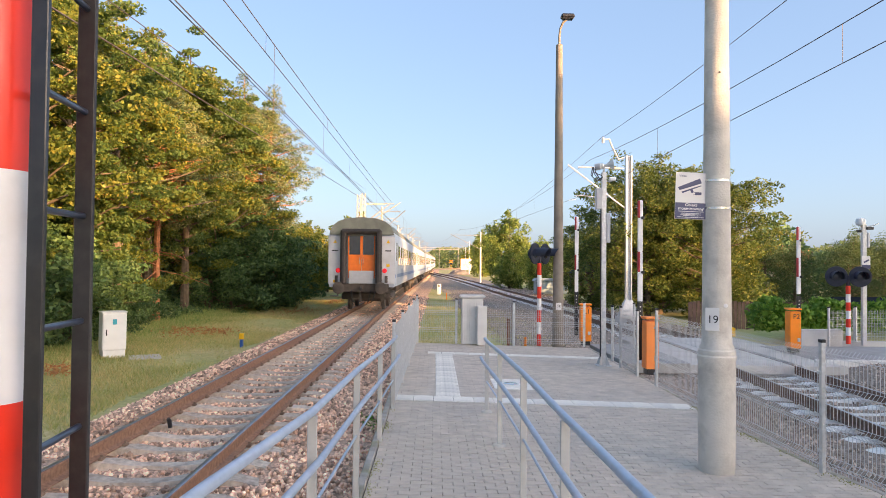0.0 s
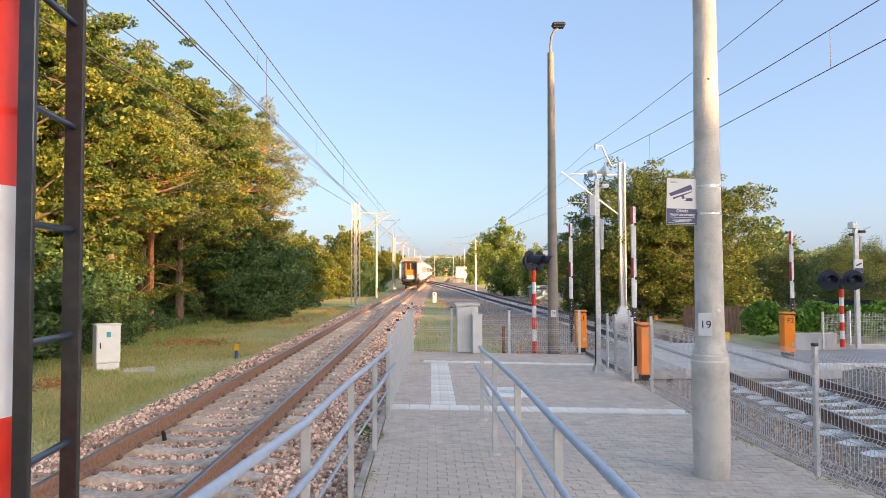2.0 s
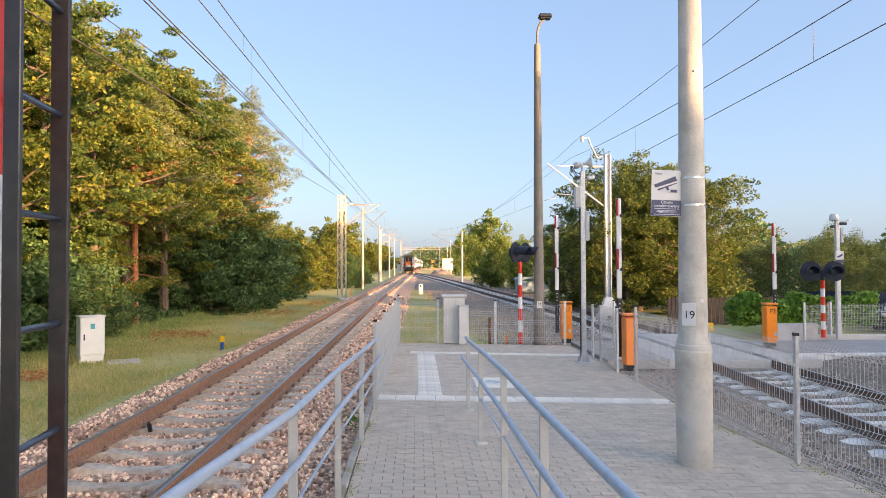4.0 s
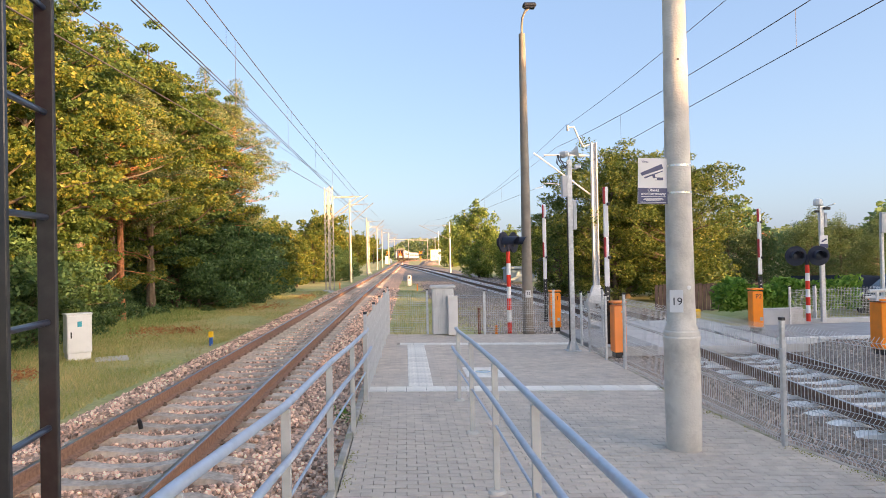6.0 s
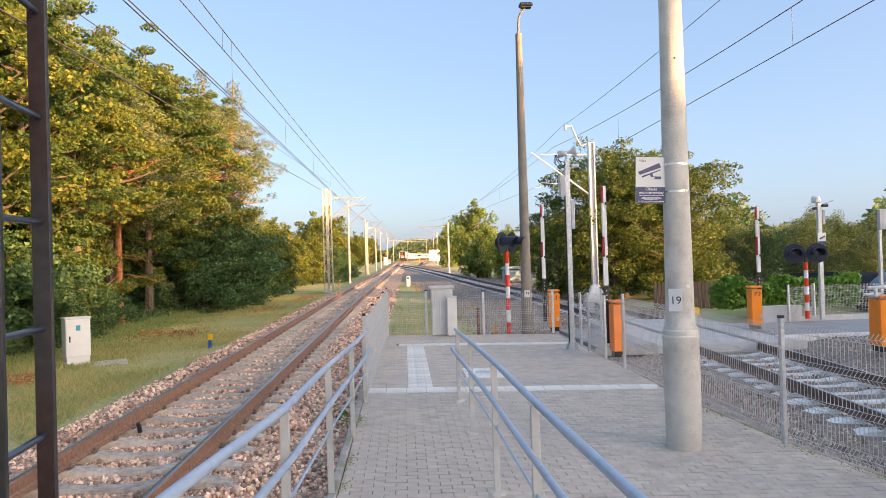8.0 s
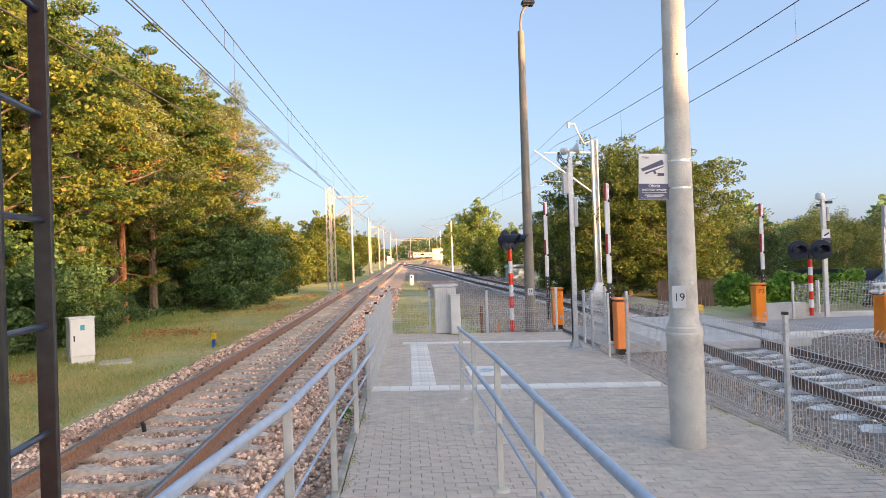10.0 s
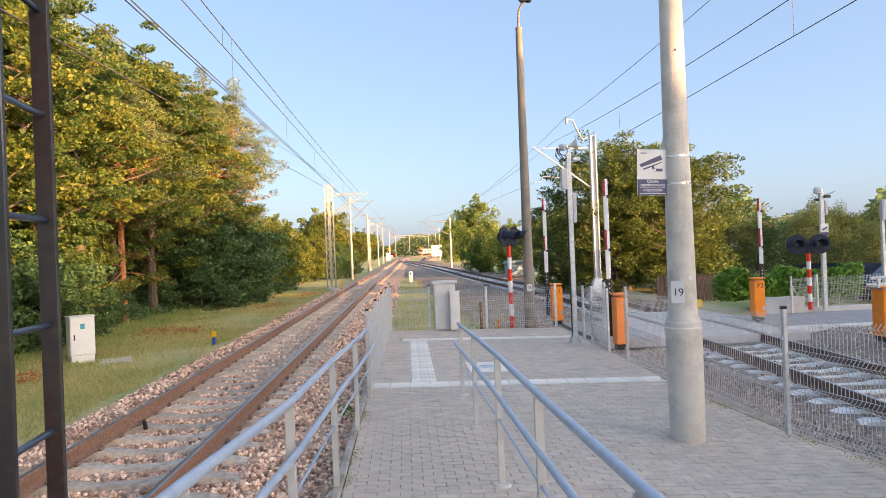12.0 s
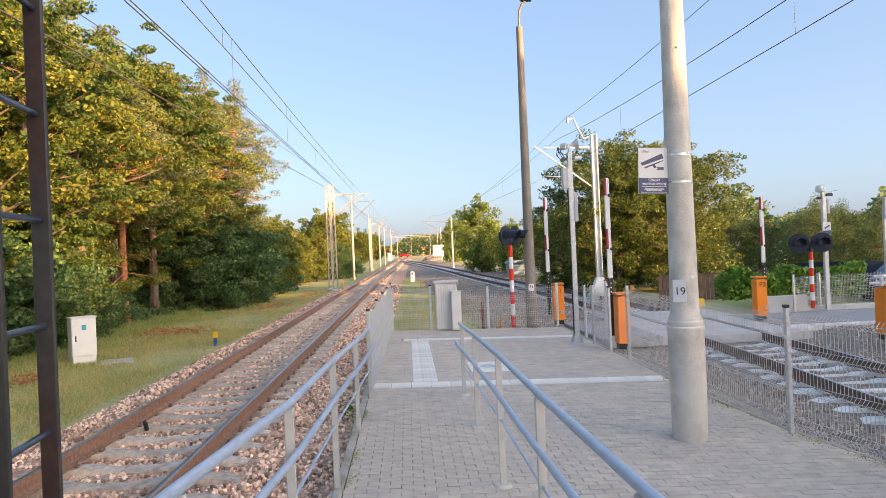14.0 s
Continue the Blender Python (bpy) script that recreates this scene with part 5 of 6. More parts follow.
def build_wires():
    def sag(a, b, drop, n=14):
        a, b = Vector(a), Vector(b)
        return [a.lerp(b, k / n) - Vector((0, 0, drop * 4 * (k / n) * (1 - k / n))) for k in range(n + 1)]

    def span(name, pts, r=0.008, label="thin dark overhead wire"):
        w = thing(name, Matrix(), label, "overhead wire", "overhead wires")
        part("strand", Geo().tube(pts, r, 5, False), M_WIRE, w)
        return w

    def catenary(ax, ay, bx, by, zc, zm, drop, droppers, pair=False, lift=z1):
        a0, b0 = float(lift(ay)), float(lift(by))
        c = span("contact_wire", [(ax, ay, zc + a0), (bx, by, zc + b0)])
        if pair:
            part("strand", Geo().tube([(ax + 0.06, ay, zc + a0), (bx + 0.06, by, zc + b0)], 0.008, 5, False), M_WIRE, c)
        mpts = sag((ax, ay, zm + a0), (bx, by, zm + b0), drop)
        mw = span("messenger_wire", mpts, 0.0085)
        for k in range(1, droppers):
            t = k / droppers
            p = Vector((ax, ay, zc + a0)).lerp(Vector((bx, by, zc + b0)), t)
            q = Vector((ax, ay, zm + a0)).lerp(Vector((bx, by, zm + b0)), t)
            q.z -= drop * 4 * t * (1 - t)
            part("dropper", Geo().tube([p, q], 0.004, 4, False), M_WIRE, mw)

    ends = (-16, 47, 98, 150, 205, 262)
    for k, (a, b) in enumerate(zip(ends, ends[1:])):
        st = 0.12 * (-1) ** k
        catenary(float(x1(a)) + st, a, float(x1(b)) - st, b, 5.0, 6.4, 0.3, 11, True)
    w = span("feeder_wire", [(-4.75, -16, 4.45), (-4.85, 48, 6.5), (-4.9, 97, 6.4)], 0.012)
    part("strand", Geo().tube([(-4.82, -16, 4.50), (-4.92, 48, 6.54)], 0.010, 5, False), M_WIRE, w)
    w = span("auxiliary_wire", [(-2.96, -16, 5.70), (-2.99, 47, 5.85)])
    for k in range(1, 9):
        f = k / 9
        y, x = -16 + 63 * f, -2.96 - 0.03 * f
        part("dropper", Geo().tube([(x, y, 5.7 + 0.15 * f), (float(x1(-16)) + 0.12 + (float(x1(47)) - float(x1(-16)) - 0.24) * f, y, 6.4 - 1.2 * f * (1 - f))], 0.004, 4, False), M_WIRE, w)
    span("feeder_wire", [(-4.75, -16, 4.95), (-4.9, 47.5, 7.3)])
    span("feeder_wire", sag((-4.9, 48, 6.9), (-4.9, 97, 6.9), 0.5))
    ends2 = (-18, 29.5, 92, 150)
    for k, (a, b) in enumerate(zip(ends2, ends2[1:])):
        catenary(5.75 if k == 0 else float(x2(a)) - 0.75, a, float(x2(b)) - 0.75, b, 5.42, 6.85, 0.85, 10, False, z2)
    span("feeder_wire", sag((5.4, -18, 7.9), (7.3, 29.5, 7.65), 0.7))
    span("feeder_wire", sag((7.3, 29.5, 7.7), (6.2, 92, 7.2), 0.7))


build_wires()


# ---- plants ----
def quads_at(c, size, rg, droop=0.0, slim=1.0):
    """Leaf-shaped quads with random turns about their centres c (n, 3)."""
    n = len(c)
    u = rg.normal(size=(n, 3))
    u[:, 2] = u[:, 2] * 0.7 - droop
    u /= np.linalg.norm(u, axis=1, keepdims=True)
    w = np.cross(u, rg.normal(size=(n, 3)))
    w /= np.linalg.norm(w, axis=1, keepdims=True) + 1e-9
    s = size * rg.uniform(0.6, 1.35, (n, 1))
    u, w = u * s, w * s * 0.62 * slim
    v = np.stack([c - u, c - w * 1.0 - u * 0.1, c + u, c + w * 1.0 - u * 0.1], 1).reshape(-1, 3)
    return v, np.arange(n * 4).reshape(-1, 4)


def make_tree(name, seed, height, spread, trunk_r, leaf, leaves, bark, label, category="tree", crown_from=0.3, kind="round", size=0.12, tips=90, lean=0.0, group="", slim=1.0, droop=0.1, clump=0.27, flat=0.7):
    rg = np.random.default_rng(seed)
    t = thing(name, Matrix.Translation((0, 0, -500)), label, category, group)
    g = Geo()
    bend = rg.uniform(-0.03, 0.03, 2) * height
    top = np.array([bend[0] + lean, bend[1], height * 0.93])

    def trunk_at(f):
        return np.array([top[0] * f * f, top[1] * f * f, height * 0.93 * f])

    g.tube([trunk_at(f) + (np.array([0, 0, -0.3]) if f == 0 else 0) for f in (0, 0.08, 0.25, 0.5, 0.75, 1.0)], [trunk_r * k for k in (1.35, 1.05, 0.9, 0.65, 0.4, 0.1)], 9)
    cs, rs = [], []
    for k in range(tips):
        f = crown_from + (1 - crown_from) * (k + rg.uniform(0, 1)) / tips
        a = rg.uniform(0, 2 * np.pi)
        h = (f - crown_from) / (1 - crown_from)
        if kind == "pine":
            reach = spread * (0.35 + 0.65 * math.sin(math.pi * min(1, 0.25 + 0.75 * h))) * rg.uniform(0.45, 1.1) * (1 - 0.8 * max(0.0, h - 0.6) / 0.4)
            rise = 0.15 + 0.35 * h
        elif kind == "cone":
            reach = spread * (1.05 - h) * rg.uniform(0.6, 1.1)
            rise = 0.05
        elif kind == "bush":
            reach = spread * math.sqrt(max(0.05, 1 - h * h)) * rg.uniform(0.4, 1.05)
            rise = 0.25
        else:
            reach = spread * (0.25 + 0.85 * math.sin(math.pi * (0.12 + 0.80 * h))) * rg.uniform(0.4, 1.08)
            rise = 0.35
        p0 = trunk_at(max(0.05, f - 0.12))
        d = np.array([math.cos(a), math.sin(a), rise])
        p1 = p0 + d * reach * 0.55 + rg.normal(size=3) * 0.12
        p2 = p0 + d * reach + rg.normal(size=3) * 0.2
        p2[2] = min(p2[2], height)
        if k % 2 == 0 or kind == "pine":
            r0 = trunk_r * (0.36 - 0.22 * h)
            g.tube([p0, p1, p2], [r0, r0 * 0.6, r0 * 0.2], 5, False)
        for q, w in ((p2, 1.0), (p1 * 0.4 + p2 * 0.6, 0.9), (p1, 0.6)):
            cs.append(q + rg.normal(size=3) * 0.15 * spread * 0.3)
            rs.append(w * spread * clump * rg.uniform(0.6, 1.3))
    for k in range(16 if kind == "pine" and leaves > 9000 else 0):
        f = rg.uniform(0.16, crown_from + 0.12)
        a = rg.uniform(0, 2 * np.pi)
        p0, ln = trunk_at(f), spread * rg.uniform(0.3, 0.75)
        d = np.array([math.cos(a), math.sin(a), rg.uniform(-0.25, 0.2)])
        p1, p2 = p0 + d * ln * 0.5 + rg.normal(size=3) * 0.06, p0 + d * ln + np.array([0, 0, -0.12]) + rg.normal(size=3) * 0.1
        g.tube([p0, p1, p2], [0.026, 0.017, 0.006], 4, False)
        for m in range(3):
            q0 = p1 + (p2 - p1) * rg.uniform(0, 0.8)
            g.tube([q0, q0 + rg.normal(size=3) * 0.28], [0.01, 0.003], 3, False)
    for k in range(16 if kind == "pine" else 5):
        f = 0.74 + 0.0175 * k if kind == "pine" else 0.9 + 0.035 * k
        cs.append(trunk_at(f) + rg.normal(size=3) * (0.5 * (1.06 - f) * spread * np.array([1, 1, 0.3]) if kind == "pine" else 0.12))
        rs.append(spread * clump * (0.85 if kind == "pine" else 0.9))
    part("trunk", g, bark, t, "tapered trunk with limbs")
    cs, rs = np.array(cs), np.array(rs)
    wgt = rs ** 2
    pick = rg.choice(len(cs), leaves, p=wgt / wgt.sum())
    d = rg.normal(size=(leaves, 3))
    d /= np.linalg.norm(d, axis=1, keepdims=True)
    rad = rs[pick] * rg.uniform(0.25, 1.0, leaves) ** 0.5
    c = cs[pick] + d * rad[:, None] * np.array([1, 1, flat])
    c[:, 2] = np.maximum(c[:, 2], 0.05)
    v, q = quads_at(c, size, rg, droop, slim)
    cr = new("crown", array_mesh("crown", v, q, leaf))
    cr.parent = t
    tagged(cr, "crown of many small leaves")
    return t


def plant(proto, x, y, scale=1.0, turn=0.0, sz=None):
    o = copy_thing(proto, Matrix())
    o.matrix_basis = Matrix.LocRotScale((x, y, float(ground_height(x, y))), Euler((0, 0, turn)), (scale, scale, sz or scale))
    return o


def drop_proto(t):
    for o in (*t.children_recursive, t):
        bpy.data.objects.remove(o)


def build_woods():
    oak = make_tree("oak_tree", 1, 9.5, 2.9, 0.15, M_OAK, 46000, M_BARK, "leafy oak tree with yellowing green crown at the wood's edge", kind="round", crown_from=0.22, size=0.052, tips=120, group="trees of the wood", clump=0.135, flat=0.42)
    oak2 = make_tree("oak_tree", 2, 10.2, 2.6, 0.14, M_OAK2, 44000, M_BARK, "tall leafy oak tree with deep green crown at the wood's edge", kind="round", crown_from=0.3, size=0.052, tips=120, group="trees of the wood", clump=0.14, flat=0.42)
    pine = make_tree("pine_tree", 3, 10.8, 2.5, 0.13, M_PINE, 34000, M_PINEBARK, "tall Scots pine with orange bark and open crown", kind="pine", crown_from=0.46, size=0.07, tips=96, slim=0.34, group="trees of the wood", clump=0.165, flat=0.6)
    pine2 = make_tree("pine_tree", 4, 11.5, 2.2, 0.115, M_PINE, 30000, M_PINEBARK, "slender Scots pine with orange trunk", kind="pine", crown_from=0.5, size=0.07, tips=88, slim=0.34, group="trees of the wood", clump=0.17, flat=0.6)
    deep_oak = make_tree("oak_tree", 12, 9.8, 2.8, 0.15, M_OAK2, 15000, M_BARK, "oak tree deeper in the wood", kind="round", crown_from=0.25, size=0.085, tips=110, group="trees of the wood", clump=0.15, flat=0.45)
    deep_pine = make_tree("pine_tree", 13, 11.2, 2.3, 0.12, M_PINE, 11000, M_PINEBARK, "Scots pine deeper in the wood", kind="pine", crown_from=0.45, size=0.11, tips=90, slim=0.4, group="trees of the wood", clump=0.17, flat=0.6)
    bush = make_tree("shrub", 5, 3.2, 1.9, 0.05, M_BUSH, 20000, M_BARK, "dense dark green shrub at the edge of the wood", "shrub", kind="bush", crown_from=0.05, size=0.046, tips=80, group="shrubs of the wood", clump=0.17, flat=0.5)
    bush2 = make_tree("shrub", 6, 4.6, 1.7, 0.06, M_OAK, 12000, M_BARK, "bright green young tree at the edge of the wood", "shrub", kind="bush", crown_from=0.08, size=0.08, tips=70, group="shrubs of the wood", clump=0.22, flat=0.6)
    far_oak = make_tree("oak_tree", 7, 9.5, 2.9, 0.14, M_OAK, 6000, M_BARK, "sunlit leafy tree farther down the line, also added unseen behind the viewer to block sun", kind="round", crown_from=0.12, size=0.17, tips=90, group="far trees", clump=0.2, flat=0.6)
    far_pine = make_tree("pine_tree", 9, 10.8, 2.4, 0.14, M_PINE, 5000, M_PINEBARK, "far Scots pine beside the line", kind="pine", crown_from=0.3, size=0.2, tips=60, slim=0.4, group="far trees", clump=0.19, flat=0.5)
    rnd = random.Random(8)
    # first row along the grass, then deeper rows
    front = [(-11.2, 17.5, "o", 1.24), (-10.9, 20.6, "o2", 1.16), (-10.9, 23.6, "o", 1.2), (-11.0, 27.3, "p", 1.1), (-11.9, 28.6, "o", 1.3), (-11.2, 31.0, "o2", 1.24), (-13.0, 37.9, "p2", 1.2), (-11.0, 33.6, "o", 1.28), (-9.7, 35.6, "p2", 1.12), (-9.3, 37.8, "p", 1.2), (-11.4, 36.0, "o2", 1.1)]
    back = [(-13.5, 15.0, "dp", 1.3), (-14.0, 19.0, "do", 1.36), (-13.2, 22.5, "p2", 1.24), (-13.8, 26.0, "dp", 1.3), (-13.4, 31.5, "p", 1.26), (-12.2, 34.5, "do", 1.22), (-12.0, 38.6, "do", 1.1),
            (-17.0, 17.0, "do", 1.3), (-17.5, 23.0, "dp", 1.3), (-17.0, 29.0, "do", 1.25), (-16.5, 35.0, "do", 1.2), (-15.0, 11.0, "do", 1.2), (-13.0, 8.5, "do", 1.1), (-15.5, 40.0, "do", 1.2)]
    kinds = {"o": oak, "o2": oak2, "p": pine, "p2": pine2, "do": deep_oak, "dp": deep_pine}
    for x, y, k, s in front + back:
        plant(kinds[k], x, y, s, rnd.uniform(0, 6.28))
    for x, y, k, s in ((-11.0, 19.0, "b", 1.1), (-9.9, 33.6, "b", 1.5), (-9.5, 36.0, "b", 1.8), (-11.6, 35.0, "b", 1.7), (-10.6, 39.0, "b", 1.5), (-8.8, 37.4, "b", 1.4), (-10.9, 20.6, "b", 1.2), (-11.4, 17.2, "b", 1.5), (-9.3, 42.0, "c", 0.9), (-9.4, 46.0, "c", 0.8),
                       (-11.6, 15.6, "b", 1.15), (-9.0, 50.5, "c", 0.95), (-10.5, 44.5, "b", 1.2), (-9.8, 55.0, "b", 0.9), (-12.5, 52.0, "c", 1.1), (-11.0, 60.0, "c", 1.1), (-13.0, 66.0, "c", 1.2), (-11.5, 12.5, "b", 1.2), (-12.6, 20.5, "b", 1.3), (-12.4, 24.5, "b", 1.2), (-11.5, 39.5, "b", 1.3), (-10.6, 22.4, "b", 0.9), (-10.9, 24.8, "b", 0.6)):
        plant({"b": bush, "c": bush2}[k], x, y, s, rnd.uniform(0, 6.28))
    # lit trees farther down the left side
    for x, y, k, s in ((-8.2, 76.0, "o", 0.86), (-10.5, 82.0, "o2", 0.85), (-14.0, 72.0, "o", 0.7), (-16.0, 85.0, "o", 0.75), (-12.5, 95.0, "o", 0.8), (-9.5, 108.0, "p", 0.8), (-11.5, 120.0, "o", 0.8), (-18.0, 98.0, "o", 0.9), (-9.5, 140.0, "o2", 0.8), (-14.0, 150.0, "p", 0.8), (-10.5, 175.0, "o", 0.9), (-22.0, 75.0, "o2", 0.8), (-24.0, 92.0, "o", 0.9), (-17.0, 130.0, "p", 0.9)):
        plant({"o": far_oak, "o2": far_oak, "p": far_pine}[k], x, y, s, rnd.uniform(0, 6.28))
    for x, y, s in ((-9.6, 51.0, 0.56), (-11.6, 55.0, 0.64), (-8.9, 57.5, 0.48), (-10.6, 63.0, 0.62), (-13.2, 60.0, 0.72), (-8.7, 66.5, 0.55), (-12.0, 48.0, 0.6), (-15.5, 55.0, 0.8)):
        plant(far_oak, x, y, s, rnd.uniform(0, 6.28))
    for x, y, s in ((-9.0, 200.0, 0.9), (-15.0, 225.0, 1.0), (-21.0, 190.0, 1.0), (-13.0, 265.0, 1.0), (-24.0, 300.0, 1.2), (13.5, 182.0, 0.9), (17.0, 225.0, 1.0), (24.0, 195.0, 1.0), (12.5, 262.0, 0.9), (20.0, 290.0, 1.1), (29.0, 255.0, 1.1), (-8.4, 84.0, 0.62), (-13.0, 104.0, 0.9)):
        plant(far_oak, x, y, s, rnd.uniform(0, 6.28))
    for x, y, s in ((-6.9, 72.0, 1.15), (-7.6, 69.0, 0.9), (-6.6, 90.0, 0.6)):
        plant(bush, x, y, s, rnd.uniform(0, 6.28))
    # right side: walnut, birches, willows
    wal = make_tree("walnut_tree", 21, 7.3, 3.3, 0.14, M_WALNUT, 30000, M_BARK, "broad walnut tree with thinning olive-green leaves beyond the second track", kind="round", crown_from=0.12, size=0.08, tips=140, group="trees beyond the track", slim=0.6, droop=0.3, clump=0.145, flat=0.6)
    wil = make_tree("willow_tree", 22, 6.0, 2.8, 0.12, M_WILLOW, 15000, M_BARK, "grey-green willow thicket behind the crossing", kind="bush", crown_from=0.05, size=0.10, tips=110, group="trees beyond the track", slim=0.35, droop=0.5, clump=0.2, flat=0.8)
    bir = make_tree("birch_tree", 23, 8.6, 2.6, 0.12, M_BIRCH, 14000, M_BARK, "drooping birch tree beside the line", kind="round", crown_from=0.06, size=0.11, tips=130, group="trees beyond the track", droop=0.6, clump=0.17, flat=1.0)
    for x, y, s, k in ((10.2, 32.5, 0.98, wal), (12.8, 31.5, 1.0, wal), (11.4, 34.5, 1.12, wal), (8.7, 37.5, 0.74, wal), (14.4, 34.5, 0.62, wal)):
        plant(k, x, y, s, rnd.uniform(0, 6.28))
    for x, y, s in ((17.5, 33.0, 0.60), (19.4, 31.5, 0.62), (21.5, 32.5, 0.66), (24.0, 33.0, 0.68), (26.5, 32.0, 0.68), (23.0, 37.0, 0.75), (29.0, 36.0, 0.75), (18.5, 38.0, 0.70), (27.0, 28.0, 0.62), (32.0, 33.0, 0.75), (20.5, 28.5, 0.5), (23.5, 27.5, 0.55)):
        plant(wil, x, y, s, rnd.uniform(0, 6.28))
    for x, y, s in ((7.9, 72.0, 0.98), (10.2, 68.0, 0.55), (12.5, 80.0, 0.7), (14.5, 60.0, 0.5), (15.5, 70.0, 0.7), (9.0, 128.0, 1.05), (12.0, 135.0, 1.15), (14.5, 110.0, 0.8), (12.5, 48.0, 0.5), (11.2, 43.0, 0.45), (18.0, 90.0, 0.8), (20.0, 60.0, 0.75)):
        plant(bir, x, y, s, rnd.uniform(0, 6.28))
    # unseen tree rows added behind the viewer to block the sun from the platform
    for k in range(14):
        for row, kind in ((0, far_oak), (1, far_oak)):
            p, q = -7 + 2.6 * k + 1.3 * row, -45 - 5 * row - (k % 3)
            x, y = 0.643 * p - 0.766 * q, 0.766 * p + 0.643 * q
            plant(kind, x, y, (1.6 if 15 < p < 25 else 1.22 if p < 10 else 1.10) * (1 + 0.06 * ((k * 7) % 3 - 1)), rnd.uniform(0, 6.28))
    for t in (oak, oak2, pine, pine2, deep_oak, deep_pine, bush, bush2, far_oak, far_pine, wal, wil, bir):
        drop_proto(t)


build_woods()


def build_dead_stump():
    x, y = -12.5, 37.4
    t = thing("dead_stump", Matrix.Translation((x, y, float(ground_height(x, y)))), "pale broken trunk of a dead tree at the wood's edge", "tree stump")
    part("trunk", Geo().tube([(0, 0, -0.2), (0.03, 0, 1.0), (0.16, 0.05, 2.1), (0.26, 0.05, 2.9)], [0.14, 0.11, 0.095, 0.08], 9), M_DEADWOOD, t)
    part("broken_top", Geo().tube([(0.24, 0.05, 2.85), (0.38, 0.1, 3.0), (0.42, 0.1, 3.12)], [0.075, 0.05, 0.01], 6), M_DEADWOOD, t)


build_dead_stump()


def build_far_woods():
    """Distant belt of trees that closes the view."""
    rg = np.random.default_rng(31)
    n = 120000
    a = rg.uniform(radians(-62), radians(62), n)
    r = rg.uniform(430, 520, n)
    hh = 11 + 2.5 * np.sin(a * 40) + 1.5 * np.sin(a * 97 + 1) + 2 * np.sin(a * 13)
    z = rg.uniform(0, 1, n) ** 0.8 * hh
    c = np.stack([np.sin(a) * r, np.cos(a) * r, z], 1)
    v, q = quads_at(c, 0.85, rg)
    o = new("far_woods", array_mesh("far_woods", v, q, M_FARWOOD))
    tagged(o, "distant belt of mixed woodland", "woodland", kind="stuff")
    n = 34000
    a = rg.uniform(radians(12), radians(70), n)
    r = rg.uniform(52, 75, n)
    z = rg.uniform(0, 1, n) ** 0.8 * (4.2 + np.sin(a * 31) + 0.8 * np.sin(a * 71))
    v, q = quads_at(np.stack([np.sin(a) * r, np.cos(a) * r, z], 1), 0.2, rg)
    o = new("thicket", array_mesh("thicket", v, q, M_BUSH))
    tagged(o, "green thicket of shrubs behind the gardens", "thicket", kind="stuff")
    n = 36000
    a = rg.uniform(radians(-75), radians(-9), n)
    r = rg.uniform(60, 95, n)
    z = rg.uniform(0, 1, n) ** 0.8 * (6.0 + np.sin(a * 31) + 0.8 * np.sin(a * 71)) * np.clip((np.degrees(-a) - 8) / 12, 0.3, 1)
    v, q = quads_at(np.stack([np.sin(a) * r, np.cos(a) * r, z], 1), 0.26, rg)
    o = new("thicket", array_mesh("thicket", v, q, M_BUSH))
    tagged(o, "dark inner part of the pine and oak wood", "thicket", kind="stuff")


build_far_woods()


def build_hedge():
    rg = np.random.default_rng(41)
    n = 9000
    x = rg.uniform(10.25, 14.9, n)
    y = 21.2 + rg.uniform(-0.6, 0.6, n) + 0.05 * x
    z = rg.uniform(0, 1, n) ** 0.7 * (0.84 + 0.15 * np.sin(x * 3.1) + 0.12 * np.sin(x * 7.7)) + 0.05
    v, q = quads_at(np.stack([x, y, z], 1), 0.085, rg, 0.4)
    tagged(new("hedge", array_mesh("hedge", v, q, M_HEDGE)), "bright green vine hedge behind the crossing", "hedge", kind="stuff")


build_hedge()


